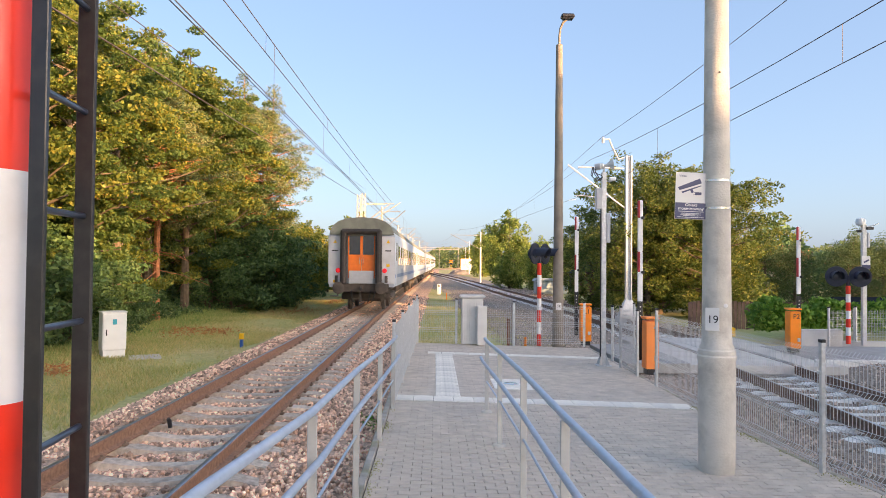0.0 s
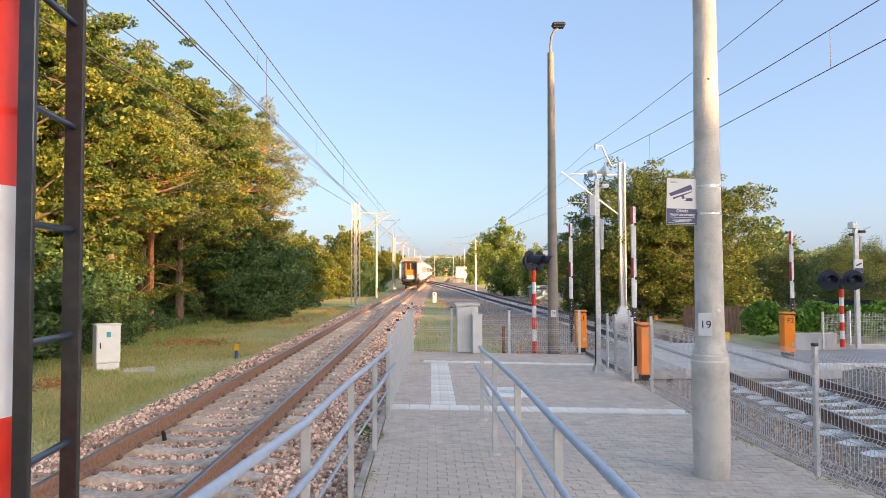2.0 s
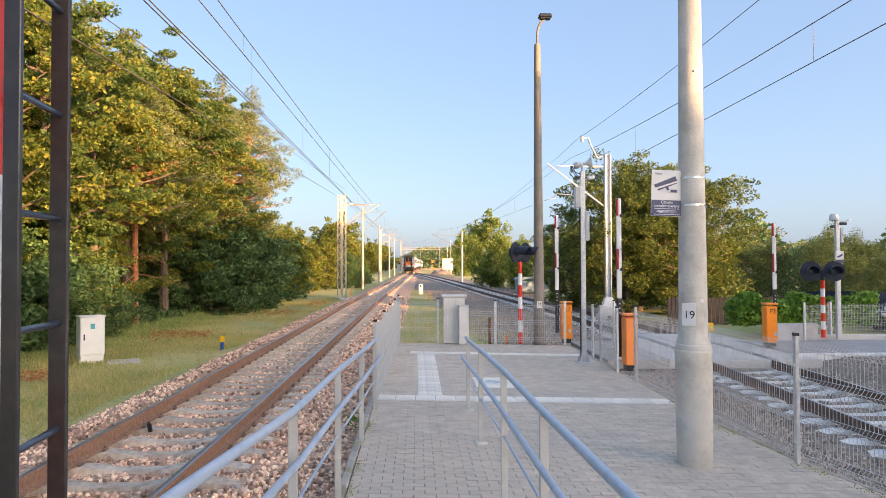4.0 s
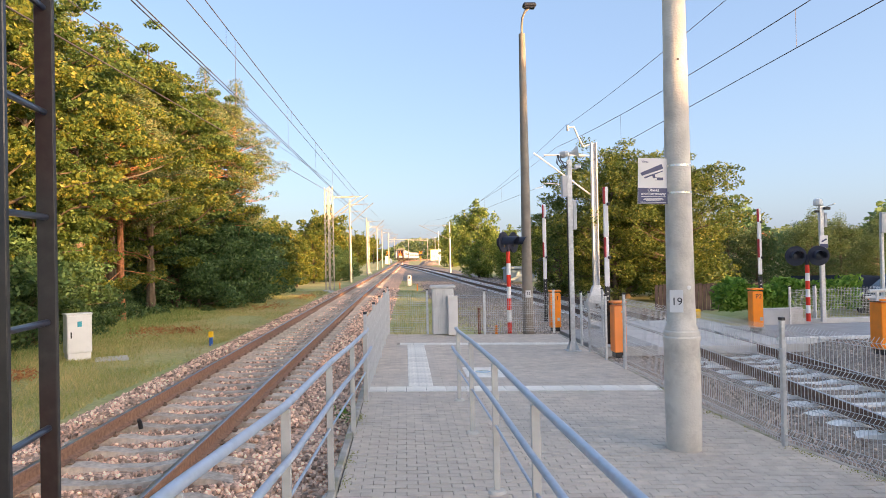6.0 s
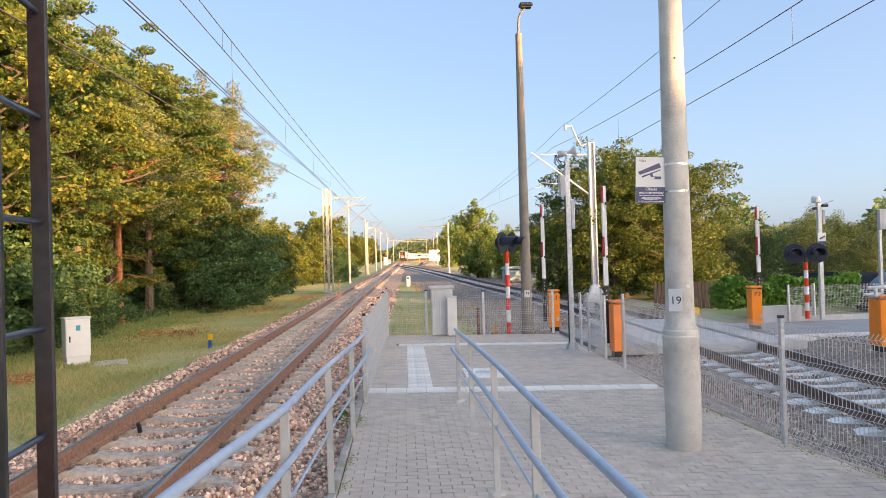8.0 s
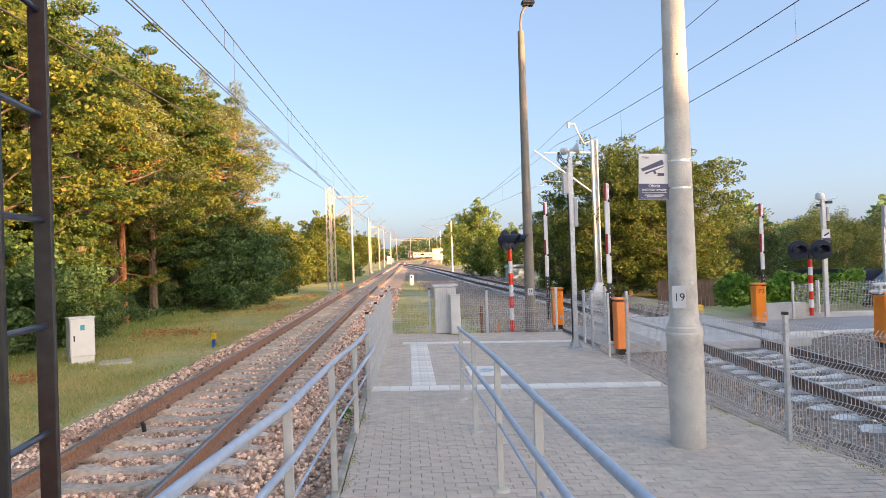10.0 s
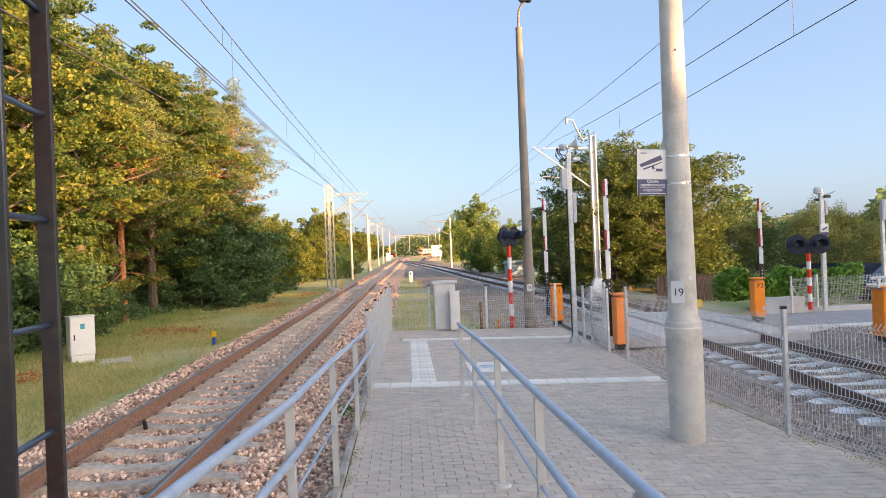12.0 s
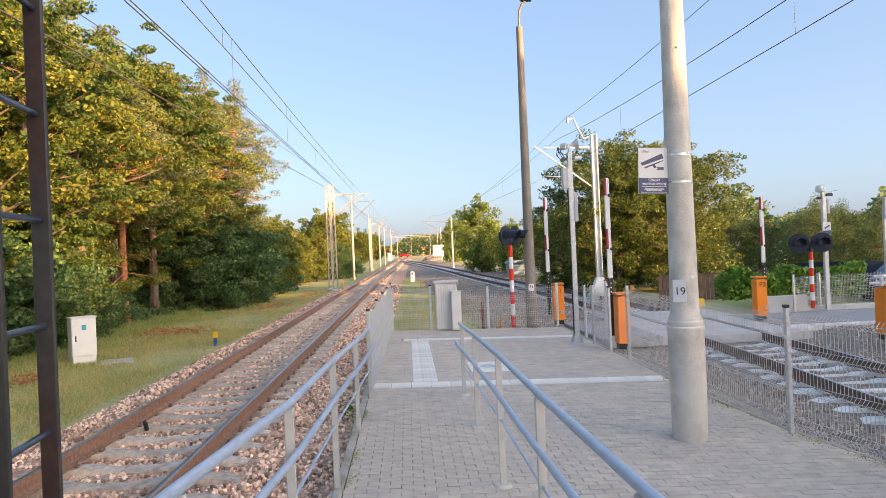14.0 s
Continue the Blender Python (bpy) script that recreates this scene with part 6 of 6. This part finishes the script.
def build_grass():
    rg = np.random.default_rng(51)
    cs = []
    for x0, x1_, y0, y1, n in ((-10.8, -5.3, 8, 24, 60000), (-10.2, -5.2, 24, 50, 40000), (-0.4, 4.2, 18.2, 34, 9000), (-0.5, 4.5, 34, 70, 5000)):
        x, y = rg.uniform(x0, x1_, n), rg.uniform(y0, y1, n)
        keep = np.sin(1.3 * x + 0.7 * y) + np.sin(0.6 * y - 1.1 * x) + rg.normal(size=n) * 0.9 > -0.6
        cs.append(np.stack([x, y], 1)[keep])
    c = np.concatenate(cs)
    n = len(c)
    h = rg.uniform(0.03, 0.13, n) * np.where(c[:, 0] > -5, 1.6, 1.0)
    a = rg.uniform(0, 2 * np.pi, n)
    w = rg.uniform(0.006, 0.014, n)
    z = ground_height(c[:, 0], c[:, 1]) - 0.01
    d = np.stack([np.cos(a), np.sin(a)], 1)
    lean = rg.normal(size=(n, 2)) * h[:, None] * 0.5
    p0 = np.concatenate([c - d * w[:, None], z[:, None]], 1)
    p1 = np.concatenate([c + d * w[:, None], z[:, None]], 1)
    p2 = np.concatenate([c + lean, (z + h)[:, None]], 1)
    v = np.stack([p0, p1, p2], 1).reshape(-1, 3)
    tagged(new("grass", array_mesh("grass", v, np.arange(n * 3).reshape(-1, 3), M_BLADE)), "short dry grass of the trackside verge", "grass", kind="stuff")
    # taller green grass up to the trees
    n = 46000
    y = 9 + 45 * rg.uniform(0, 1, n) ** 1.3
    x = -8.1 - 3.2 * rg.uniform(0, 1, n) ** 0.8 + 0.4 * np.sin(0.7 * y) + rg.normal(size=n) * 0.3
    c = np.stack([x, y], 1)
    h = rg.uniform(0.05, 0.2, n) * np.clip((-x - 7.4) / 2, 0.5, 1.2)
    a = rg.uniform(0, 2 * np.pi, n)
    d = np.stack([np.cos(a), np.sin(a)], 1) * rg.uniform(0.006, 0.016, n)[:, None]
    z = ground_height(x, y) - 0.01
    p2 = np.concatenate([c + rg.normal(size=(n, 2)) * h[:, None] * 0.5, (z + h)[:, None]], 1)
    v = np.stack([np.concatenate([c - d, z[:, None]], 1), np.concatenate([c + d, z[:, None]], 1), p2], 1).reshape(-1, 3)
    tagged(new("meadow_grass", array_mesh("meadow_grass", v, np.arange(n * 3).reshape(-1, 3), M_GREENGRASS)), "taller fresh green grass along the edge of the wood", "grass", kind="stuff")
    # low growth on the floor of the wood
    n = 26000
    y = rg.uniform(9, 56, n)
    x = -10.9 - 6 * rg.uniform(0, 1, n) ** 1.6 + 0.5 * np.sin(0.9 * y) + 0.3 * np.sin(2.3 * y)
    top = 0.35 + 0.5 * np.clip((-x - 10.8) / 1.5, 0, 1) * (1 + 0.5 * np.sin(1.1 * y + x) * np.sin(0.6 * y))
    v, q = quads_at(np.stack([x, y, ground_height(x, y) + rg.uniform(0, 1, n) * top], 1), 0.075, rg, 0.2)
    tagged(new("undergrowth", array_mesh("undergrowth", v, q, M_BUSH)), "dark low undergrowth on the floor of the wood", "undergrowth", kind="stuff")
    # moss and grass in the joints beside the kerbs
    n = 2600
    sd = rg.uniform(0, 1, n) < 0.65
    y = np.where(sd, rg.uniform(5, 10.5, n), rg.uniform(4.8, 9.6, n))
    x = np.where(sd, np.interp(y, (4.4, 6.1, 7.3, 9.0, 18.0), (4.74, 4.42, 4.18, 4.07, 4.07)) - 0.01 - np.abs(rg.normal(size=n)) * 0.07, -0.56 + np.abs(rg.normal(size=n)) * 0.04)
    keep = np.sin(3.1 * y) + np.sin(7.3 * y + 1) + rg.normal(size=n) * 0.5 > 0.5
    x, y = x[keep], y[keep]
    v, q = quads_at(np.stack([x, y, pave_z(x) + 0.006 + rg.uniform(0, 0.008, len(x))], 1), 0.008, rg, 0.0)
    tagged(new("moss", array_mesh("moss", v, q, M_MOSS)), "yellow-green moss in the joints along the kerbs", "moss", kind="stuff")
    # rust-brown dried dock among the grass
    pts = []
    for px, py, sx, sy, k in ((-8.0, 22.8, 0.9, 1.1, 360), (-7.2, 23.3, 0.6, 0.9, 200), (-7.9, 14.6, 0.4, 0.5, 220), (-6.6, 33.5, 0.9, 2.0, 300), (-6.0, 42.0, 0.7, 2.5, 260)):
        pts.append(np.stack([rg.normal(px, sx * 0.55, k), rg.normal(py, sy * 0.55, k)], 1))
    c = np.concatenate(pts)
    zc = ground_height(c[:, 0], c[:, 1]) + rg.uniform(0.02, 0.16, len(c))
    v, q = quads_at(np.concatenate([c, zc[:, None]], 1), 0.055, rg, 0.2, 0.5)
    tagged(new("dried_dock", array_mesh("dried_dock", v, q, M_DOCK)), "rust-brown dried dock plants among the grass", "weeds", kind="stuff")
    # a weed by the kerb
    k = 60
    c = np.stack([rg.normal(-0.78, 0.09, k), rg.normal(9.6, 0.14, k), rg.uniform(-0.22, 0.0, k)], 1)
    v, q = quads_at(c, 0.05, rg, 0.2, 0.5)
    t = thing("weed", Matrix(), "small green weed growing beside the kerb", "weed")
    o = new("leaves", array_mesh("leaves", v, q, M_HEDGE))
    o.parent = t


build_grass()


# ---- far things ----
def build_far():
    k = thing("kilometre_stone", Matrix.Translation((0.40, 55.0, -0.33)), "white kilometre stone between the tracks", "kilometre stone")
    part("stone", Geo().box(0, 0, 0.42, 0.34, 0.2, 0.85, 0.06), M_SIGNWHITE, k)
    part("number_bars", Geo().box(0, -0.105, 0.68, 0.12, 0.006, 0.18).box(0, -0.105, 0.36, 0.12, 0.006, 0.02), M_TEXTBLACK, k, "black bars")
    for x, y in ((0.9, 48.0), (-4.9, 52.5), (2.6, 19.2)):
        o = thing("cable_marker", Matrix.Translation((x, y, float(ground_height(x, y)))), "short orange cable marker post in the grass", "marker post", "cable markers")
        part("post", Geo().box(0, 0, 0.2, 0.07, 0.07, 0.5, 0.01), M_ORANGE, o)
    r = thing("rusty_post", pose(2.02, 18.3, -0.3), "rusty steel post stump behind the fence", "post")
    part("post", Geo().box(0, 0, 0.45, 0.07, 0.07, 0.95, 0.008), M_RUST, r)
    b = thing("billboard", Matrix.Translation((9.9, 215.0, 0.3)), "large white board beside the far crossing", "board")
    part("board", Geo().box(0, 0, 1.95, 3.3, 0.2, 3.4, 0.03), M_SIGNWHITE, b)
    part("post", Geo().box(-1.3, 0.1, 0.3, 0.12, 0.12, 0.9), M_GALV, b)
    part("post", Geo().box(1.3, 0.1, 0.3, 0.12, 0.12, 0.9), M_GALV, b)
    part("faded_print", Geo().box(-0.3, -0.104, 1.6, 1.6, 0.006, 0.9).box(0.7, -0.104, 1.0, 0.9, 0.006, 0.4), M_GREYPLASTIC, b)
    part("trim", Geo().box(0, -0.02, 3.7, 3.4, 0.2, 0.14).box(-1.68, -0.02, 1.95, 0.12, 0.2, 3.5), M_ORANGE_PALE, b)
    h = thing("shed", Matrix.Translation((9.7, 57.0, -0.3)), "small shed wrapped in pale blue tarpaulin among the bushes", "shed")
    part("wall", Geo().box(0, 0, 0.55, 2.6, 1.6, 1.1, 0.08), M_TARP, h)
    part("roof", Geo().prism([(-1.45, 1.1), (1.45, 1.1), (1.2, 1.3), (-1.2, 1.3)], -0.9, 0.9), M_TARP, h)
    h = thing("hut", Matrix.Translation((12.2, 57.0, -0.3)), "small dark wooden garden hut", "hut")
    part("wall", Geo().box(0, 0, 0.9, 1.6, 1.4, 1.8, 0.03), M_WOOD, h)
    part("roof", Geo().prism([(-1.0, 1.75), (1.0, 1.75), (0, 2.3)], -0.9, 0.9), M_SHEETDARK, h)
    h = thing("house", Matrix.Translation((30.5, 62.0, 0)) @ Matrix.Rotation(radians(25), 4, "Z"), "cream house with a red tiled roof behind the trees", "house")
    part("wall", Geo().box(0, 0, 1.0, 7, 6, 2.0, 0.02), M_PLASTER, h)
    part("roof", Geo().prism([(-4, 1.95), (4, 1.95), (0, 4.1)], -3.4, 3.4), M_TILE, h, "red tiled roof")
    w = part("window", Geo().box(-1.5, -3.02, 1.2, 1.1, 0.08, 0.9, 0.02), M_SIGNWHITE, h)
    part("pane", Geo().box(-1.5, -3.07, 1.2, 0.9, 0.04, 0.7), M_GLASS, w)
    s = thing("equipment_cabinet", Matrix.Translation((9.0, 76.0, -0.2)), "pale equipment cabinet with a thin aerial beside the second track", "cabinet")
    part("body", Geo().box(0, 0, 0.55, 0.55, 0.4, 1.15, 0.02), M_CABINET, s)
    part("aerial", Geo().tube([(-0.2, 0, 1.1), (-0.2, 0, 2.3)], 0.025, 6), M_GALV, s)
    s = thing("point_box", Matrix.Translation((8.7, 19.9, -0.25)), "small yellow signal box on a short post", "signal box")
    part("post", Geo().tube([(0, 0, 0), (0, 0, 0.3)], 0.04, 8), M_GALV, s)
    part("body", Geo().box(0, 0, 0.42, 0.2, 0.2, 0.26, 0.02), M_YELLOW, s)
    # wooden fence of the gardens
    f = thing("plank_fence", Matrix.Translation((9.6, 25.5, -0.25)) @ Matrix.Rotation(radians(4), 4, "Z"), "dark brown wooden garden fence behind the hedge", "fence")
    for k in range(40):
        part("plank", Geo().box(0.16 * k, 0, 0.5, 0.14, 0.025, 1.0 + 0.03 * (k % 3), 0.004), M_WOOD, f)
    # canopy of dark sheet over the yard
    c = thing("yard_canopy", Matrix.Translation((18.2, 24.5, 0)), "dark slate sheet canopy over the yard", "canopy")
    part("sheet", Geo().add([(-2.2, -1, 1.07), (4, -1, 0.62), (4, 3, 0.45), (-2.2, 3, 0.9), (-2.2, -1.1, -0.15), (4, -1.1, -0.15), (4, 3, 0.35), (-2.2, 3, 0.8)], [(0, 1, 2, 3), (7, 6, 5, 4), (0, 4, 5, 1), (1, 5, 6, 2), (2, 6, 7, 3), (3, 7, 4, 0)]), M_SHEETDARK, c, angle=0)
    for x, y, z in ((-2.1, -0.9, 1.0), (3.9, -0.9, 0.55), (3.9, 2.9, 0.4), (-2.1, 2.9, 0.85)):
        part("post", Geo().tube([(x, y, -0.25), (x, y, z)], 0.04, 8), M_GALV, c)
    # far crossing: warning lamp crosses and small cabinets
    for x, y in ((-4.7, 205.0), (5.4, 225.0)):
        s = thing("road_signal", Matrix.Translation((x, y, 0.3)), "far level crossing signal with an orange-red cross", "traffic signal", "far road signals")
        part("post", Geo().tube([(0, 0, -0.3), (0, 0, 2.6)], 0.09, 8), M_YELLOW, s)
        for a in (35, -35):
            part("cross_arm", Geo().box(0, -0.1, 0, 1.3, 0.05, 0.2, 0.01, Matrix.Translation((0, 0, 2.9)) @ Matrix.Rotation(radians(a), 4, "Y")), M_ORANGE, s)
        part("lamp_board", Geo().box(0, -0.1, 2.1, 0.8, 0.1, 0.5, 0.05), M_BLACKMATT, s)
    for x, y, hh in ((-4.4, 172.0, 1.9), (-3.9, 196.0, 1.2)):
        s = thing("equipment_cabinet", Matrix.Translation((x, y, 0.2)), "sunlit white equipment cabinet beside the far line", "cabinet")
        part("body", Geo().box(0, 0, hh / 2, 0.8, 0.6, hh, 0.03), M_CABINET, s)
        part("roof", Geo().box(0, 0, hh + 0.03, 0.9, 0.7, 0.08, 0.02), M_CABINET, s)


build_far()


# ---- vehicles ----
def build_car(m, paint, label):
    c = thing("car", m, label, "car")
    low = [(-2.1, 0.35), (-2.12, 0.75), (-1.95, 0.95), (-1.2, 1.02), (-0.9, 1.05), (1.75, 1.05), (2.02, 0.95), (2.08, 0.6), (2.05, 0.32)]
    part("body", Geo().prism(low, -0.85, 0.85), paint, c)
    cab = [(-1.15, 1.02), (-0.55, 1.45), (0.95, 1.48), (1.65, 1.03)]
    part("cabin", Geo().prism(cab, -0.74, 0.74), M_GLASS, c, "dark glazed cabin")
    part("roof", Geo().prism([(-0.58, 1.44), (0.98, 1.46), (0.9, 1.52), (-0.45, 1.5)], -0.72, 0.72), paint, c)
    for x in (-1.3, 1.3):
        for y in (-0.78, 0.78):
            w = part("wheel", Geo().lathe([(0.31, -0.1), (0.31, 0.1)], 20, Matrix.Translation((x, y, 0.31)) @ FACE), M_TYRE, c)
            part("rim", Geo().lathe([(0.2, -0.105), (0.2, 0.105)], 16, Matrix.Translation((x, y, 0.31)) @ FACE), M_TYRE, w)
    for x in (-2.1, 2.06):
        for y in (-0.6, 0.6):
            part("headlight" if x < 0 else "tail_light", Geo().box(x, y, 0.75, 0.06, 0.3, 0.14, 0.02), M_SIGNWHITE if x < 0 else M_TAIL, c)
    return c


red_car = build_car(pose(-11.2, 285, 0.2), M_CARRED, "small bright red car on the far road")
build_car(pose(17.4, 22.2, -0.35, 0, 0, 4), M_CARDARK, "dark parked car behind the bar fence")


def coach_shape():
    half = [(1.36, 1.08), (1.41, 1.35), (1.41, 3.15), (1.36, 3.38)]
    roof = [(1.36, 3.38), (1.22, 3.68), (0.98, 3.87), (0.6, 3.99), (0.0, 4.04)]
    return half, roof


def build_coach(m, tail):
    c = thing("railway_coach", m, "silver-grey passenger coach with pale blue side and orange end door" if tail else "pale blue-grey passenger coach with a row of windows", "railway coach", "coaches of the train")
    half, roof = coach_shape()
    L = 26.2
    sec = half + [(-x, z) for x, z in reversed(half)]
    part("body", Geo().prism(list(reversed(sec)), 0.14, L - 0.1), M_COACHSIDE, c, "pale blue-grey body shell")
    rs = roof + [(-x, z) for x, z in reversed(roof[:-1])]
    part("roof", Geo().prism(list(reversed(rs)), 0.05, L - 0.1), M_ROOF, c, "olive-grey arched roof", angle=40)
    for sx in (-1, 1):
        for k in range(11):
            y = 2.7 + k * 2.05
            w = part("window", Geo().box(sx * 1.412, y, 2.45, 0.03, 1.25, 0.95, 0.04), M_GREYPLASTIC, c)
            part("pane", Geo().box(sx * 1.424, y, 2.45, 0.02, 1.15, 0.85, 0.03), M_GLASS, w)
        for y in (1.0, L - 1.0):
            d = part("side_door", Geo().box(sx * 1.412, y, 2.2, 0.03, 0.8, 2.1, 0.03), M_COACHSIDE, c)
            part("pane", Geo().box(sx * 1.426, y, 2.6, 0.02, 0.5, 0.8, 0.03), M_GLASS, d)
        part("stripe", Geo().box(sx * 1.411, L / 2, 1.55, 0.02, L - 0.6, 0.16), M_COACHBLUE, c, "blue stripe")
    for y in (3.6, L - 3.6):
        b = part("bogie", Geo().box(0, y, 0.62, 2.2, 3.4, 0.3, 0.05), M_UNDER, c, "brown bogie frame")
        for dy in (-1.25, 1.25):
            for sx in (-0.7525, 0.7525):
                part("wheel", Geo().lathe([(0.46, -0.065), (0.46, 0.065)], 24, Matrix.Translation((sx, y + dy, 0.462)) @ Matrix.Rotation(radians(90), 4, "Y")), M_UNDER, b)
            part("axle", Geo().tube([(-0.7, y + dy, 0.46), (0.7, y + dy, 0.46)], 0.09, 8), M_UNDER, b)
    for y, w, l in ((8.5, 2.0, 2.4), (12.5, 1.9, 3.0), (17.0, 2.0, 2.2)):
        part("underfloor_box", Geo().box(0, y, 0.85, w, l, 0.5, 0.03), M_UNDER, c, "brown underfloor box")
    part("underframe", Geo().box(0, L / 2, 1.08, 2.5, L - 0.8, 0.16), M_UNDER, c)
    for end in ((0, 1), (L, -1)) if tail else ():
        if end[0]:
            continue
        # white corner panels, rubber frame, door
        for sx in (-1, 1):
            p = part("end_panel", Geo().prism([(sx * 0.87, 1.22), (sx * 1.40, 1.22), (sx * 1.40, 3.2), (sx * 0.87, 3.25)][::sx], 0.04, 0.15), M_COACH, c, "white corner panel")
            part("tail_lamp", Geo().lathe([(0.10, 0), (0.10, 0.05), (0.06, 0.08)], 18, Matrix.Translation((sx * 0.98, 0.04, 1.78)) @ FACE), M_TAIL, p, "red tail lamp")
            part("yellow_label", Geo().box(sx * 1.12 + 0.0, 0.036, 2.0 if sx > 0 else 1.32, 0.14, 0.01, 0.11), M_YELLOW, p)
            part("small_print", Geo().box(sx * 1.12, 0.036, 2.62, 0.26, 0.008, 0.05), M_TEXTBLACK, p)
            part("warning_triangle", Geo().prism([(sx * 1.12 - 0.08, 2.94), (sx * 1.12 + 0.08, 2.94), (sx * 1.12, 3.08)], 0.032, 0.04), M_YELLOW, p, angle=0)
            part("bellows", Geo().box(sx * 0.74, -0.12, 2.35, 0.24, 0.42, 2.3, 0.08), M_RUBBER, c, "dark rubber gangway roll")
            b = part("buffer", Geo().lathe([(0.10, 0.0), (0.10, 0.42), (0.08, 0.44), (0.08, 0.56), (0.24, 0.57), (0.25, 0.60), (0.22, 0.62)], 20, Matrix.Translation((sx * 0.875, 0.05, 1.06)) @ FACE), M_UNDER, c, "round steel buffer")
            part("step", Geo().box(sx * 1.15, 0.1, 0.7, 0.32, 0.2, 0.04).box(sx * 1.0, 0.15, 0.95, 0.05, 0.05, 0.5), M_UNDER, c)
            part("lamp_bracket", Geo().box(sx * 1.05, 0.0, 1.42, 0.12, 0.05, 0.3, 0.01), M_UNDER, c)
        part("bellows", Geo().box(0, -0.12, 3.42, 1.72, 0.42, 0.22, 0.08), M_RUBBER, c, "dark rubber gangway roll")
        part("roof_dome", Geo().prism([(-1.36, 3.3), (-1.22, 3.68), (-0.98, 3.87), (-0.6, 3.99), (0, 4.04), (0.6, 3.99), (0.98, 3.87), (1.22, 3.68), (1.36, 3.3)][::-1], 0.0, 0.2), M_ROOF, c, "olive-grey roof end", angle=0)
        part("back_wall", Geo().box(0, 0.12, 2.3, 1.3, 0.05, 2.1), M_GREYPLASTIC, c)
        for sx in (-1, 1):
            d = part("end_door", Geo().box(sx * 0.29, 0.05, 1.95, 0.56, 0.05, 1.0, 0.01), M_DOORORANGE, c, "orange door leaf")
            part("frame_bar", Geo().box(sx * 0.03, 0.04, 2.75, 0.055, 0.05, 1.0).box(sx * 0.55, 0.04, 2.75, 0.05, 0.05, 1.0), M_DOORORANGE, d)
            part("pane", Geo().box(sx * 0.29, 0.07, 2.78, 0.46, 0.02, 0.95), M_GLASS, d)
            part("handle", Geo().box(sx * 0.07, 0.0, 2.2, 0.02, 0.03, 0.3), M_STEELBAND, d)
        part("fall_plate", Geo().box(0, -0.03, 1.5, 1.05, 0.06, 0.55, 0.06), M_GREYPLASTIC, c, "raised grey fall plate")
        part("headstock", Geo().box(0, 0.1, 1.05, 2.3, 0.16, 0.36, 0.03), M_UNDER, c, "dirty headstock beam")
        part("coupling", Geo().tube([(0, 0.05, 1.05), (0, -0.25, 1.0), (0, -0.3, 0.72), (0, -0.22, 0.5)], 0.06, 8), M_UNDER, c, "screw coupling")
        for x in (-0.4, 0.4, 0.6):
            part("brake_hose", Geo().tube([(x, 0.05, 0.95), (x, -0.12, 0.85), (x * 0.8, -0.1, 0.5), (x * 0.7, -0.02, 0.45)], 0.03, 8), M_BLACK, c)
    return c


COACHES = [build_coach(Matrix.Translation((0, 30 + 26.6 * k, 0)), k == 0) for k in range(6)]


# ---- everything that moves ----
def motions():
    times = [0.5 * k for k in range(29)]
    for k, c in enumerate(COACHES):
        rows = []
        for t in times:
            y = 28.9 + 29.0 * t + 26.6 * k
            a, b = y + 3.6, y + 22.6
            pa = Vector((float(x1(a)), a, float(z1(a))))
            pb = Vector((float(x1(b)), b, float(z1(b))))
            d = (pb - pa).normalized()
            p = pa - d * 3.6
            rows.append((t, pose(p.x, p.y, p.z, math.degrees(math.asin(d.z)), 0, -math.degrees(math.atan2(d.x, d.y)))))
        walk(c, rows)
    rows = [(t, pose(x, 285, 0.25, 0, 0, 180)) for t, x in ((0, -12.5), (4, -11.8), (8.2, -11.3), (10.5, -8.9), (11.5, -7.0), (12.5, -3.8), (13.0, -2.2), (14.0, -1.2))]
    walk(red_car, rows)


motions()
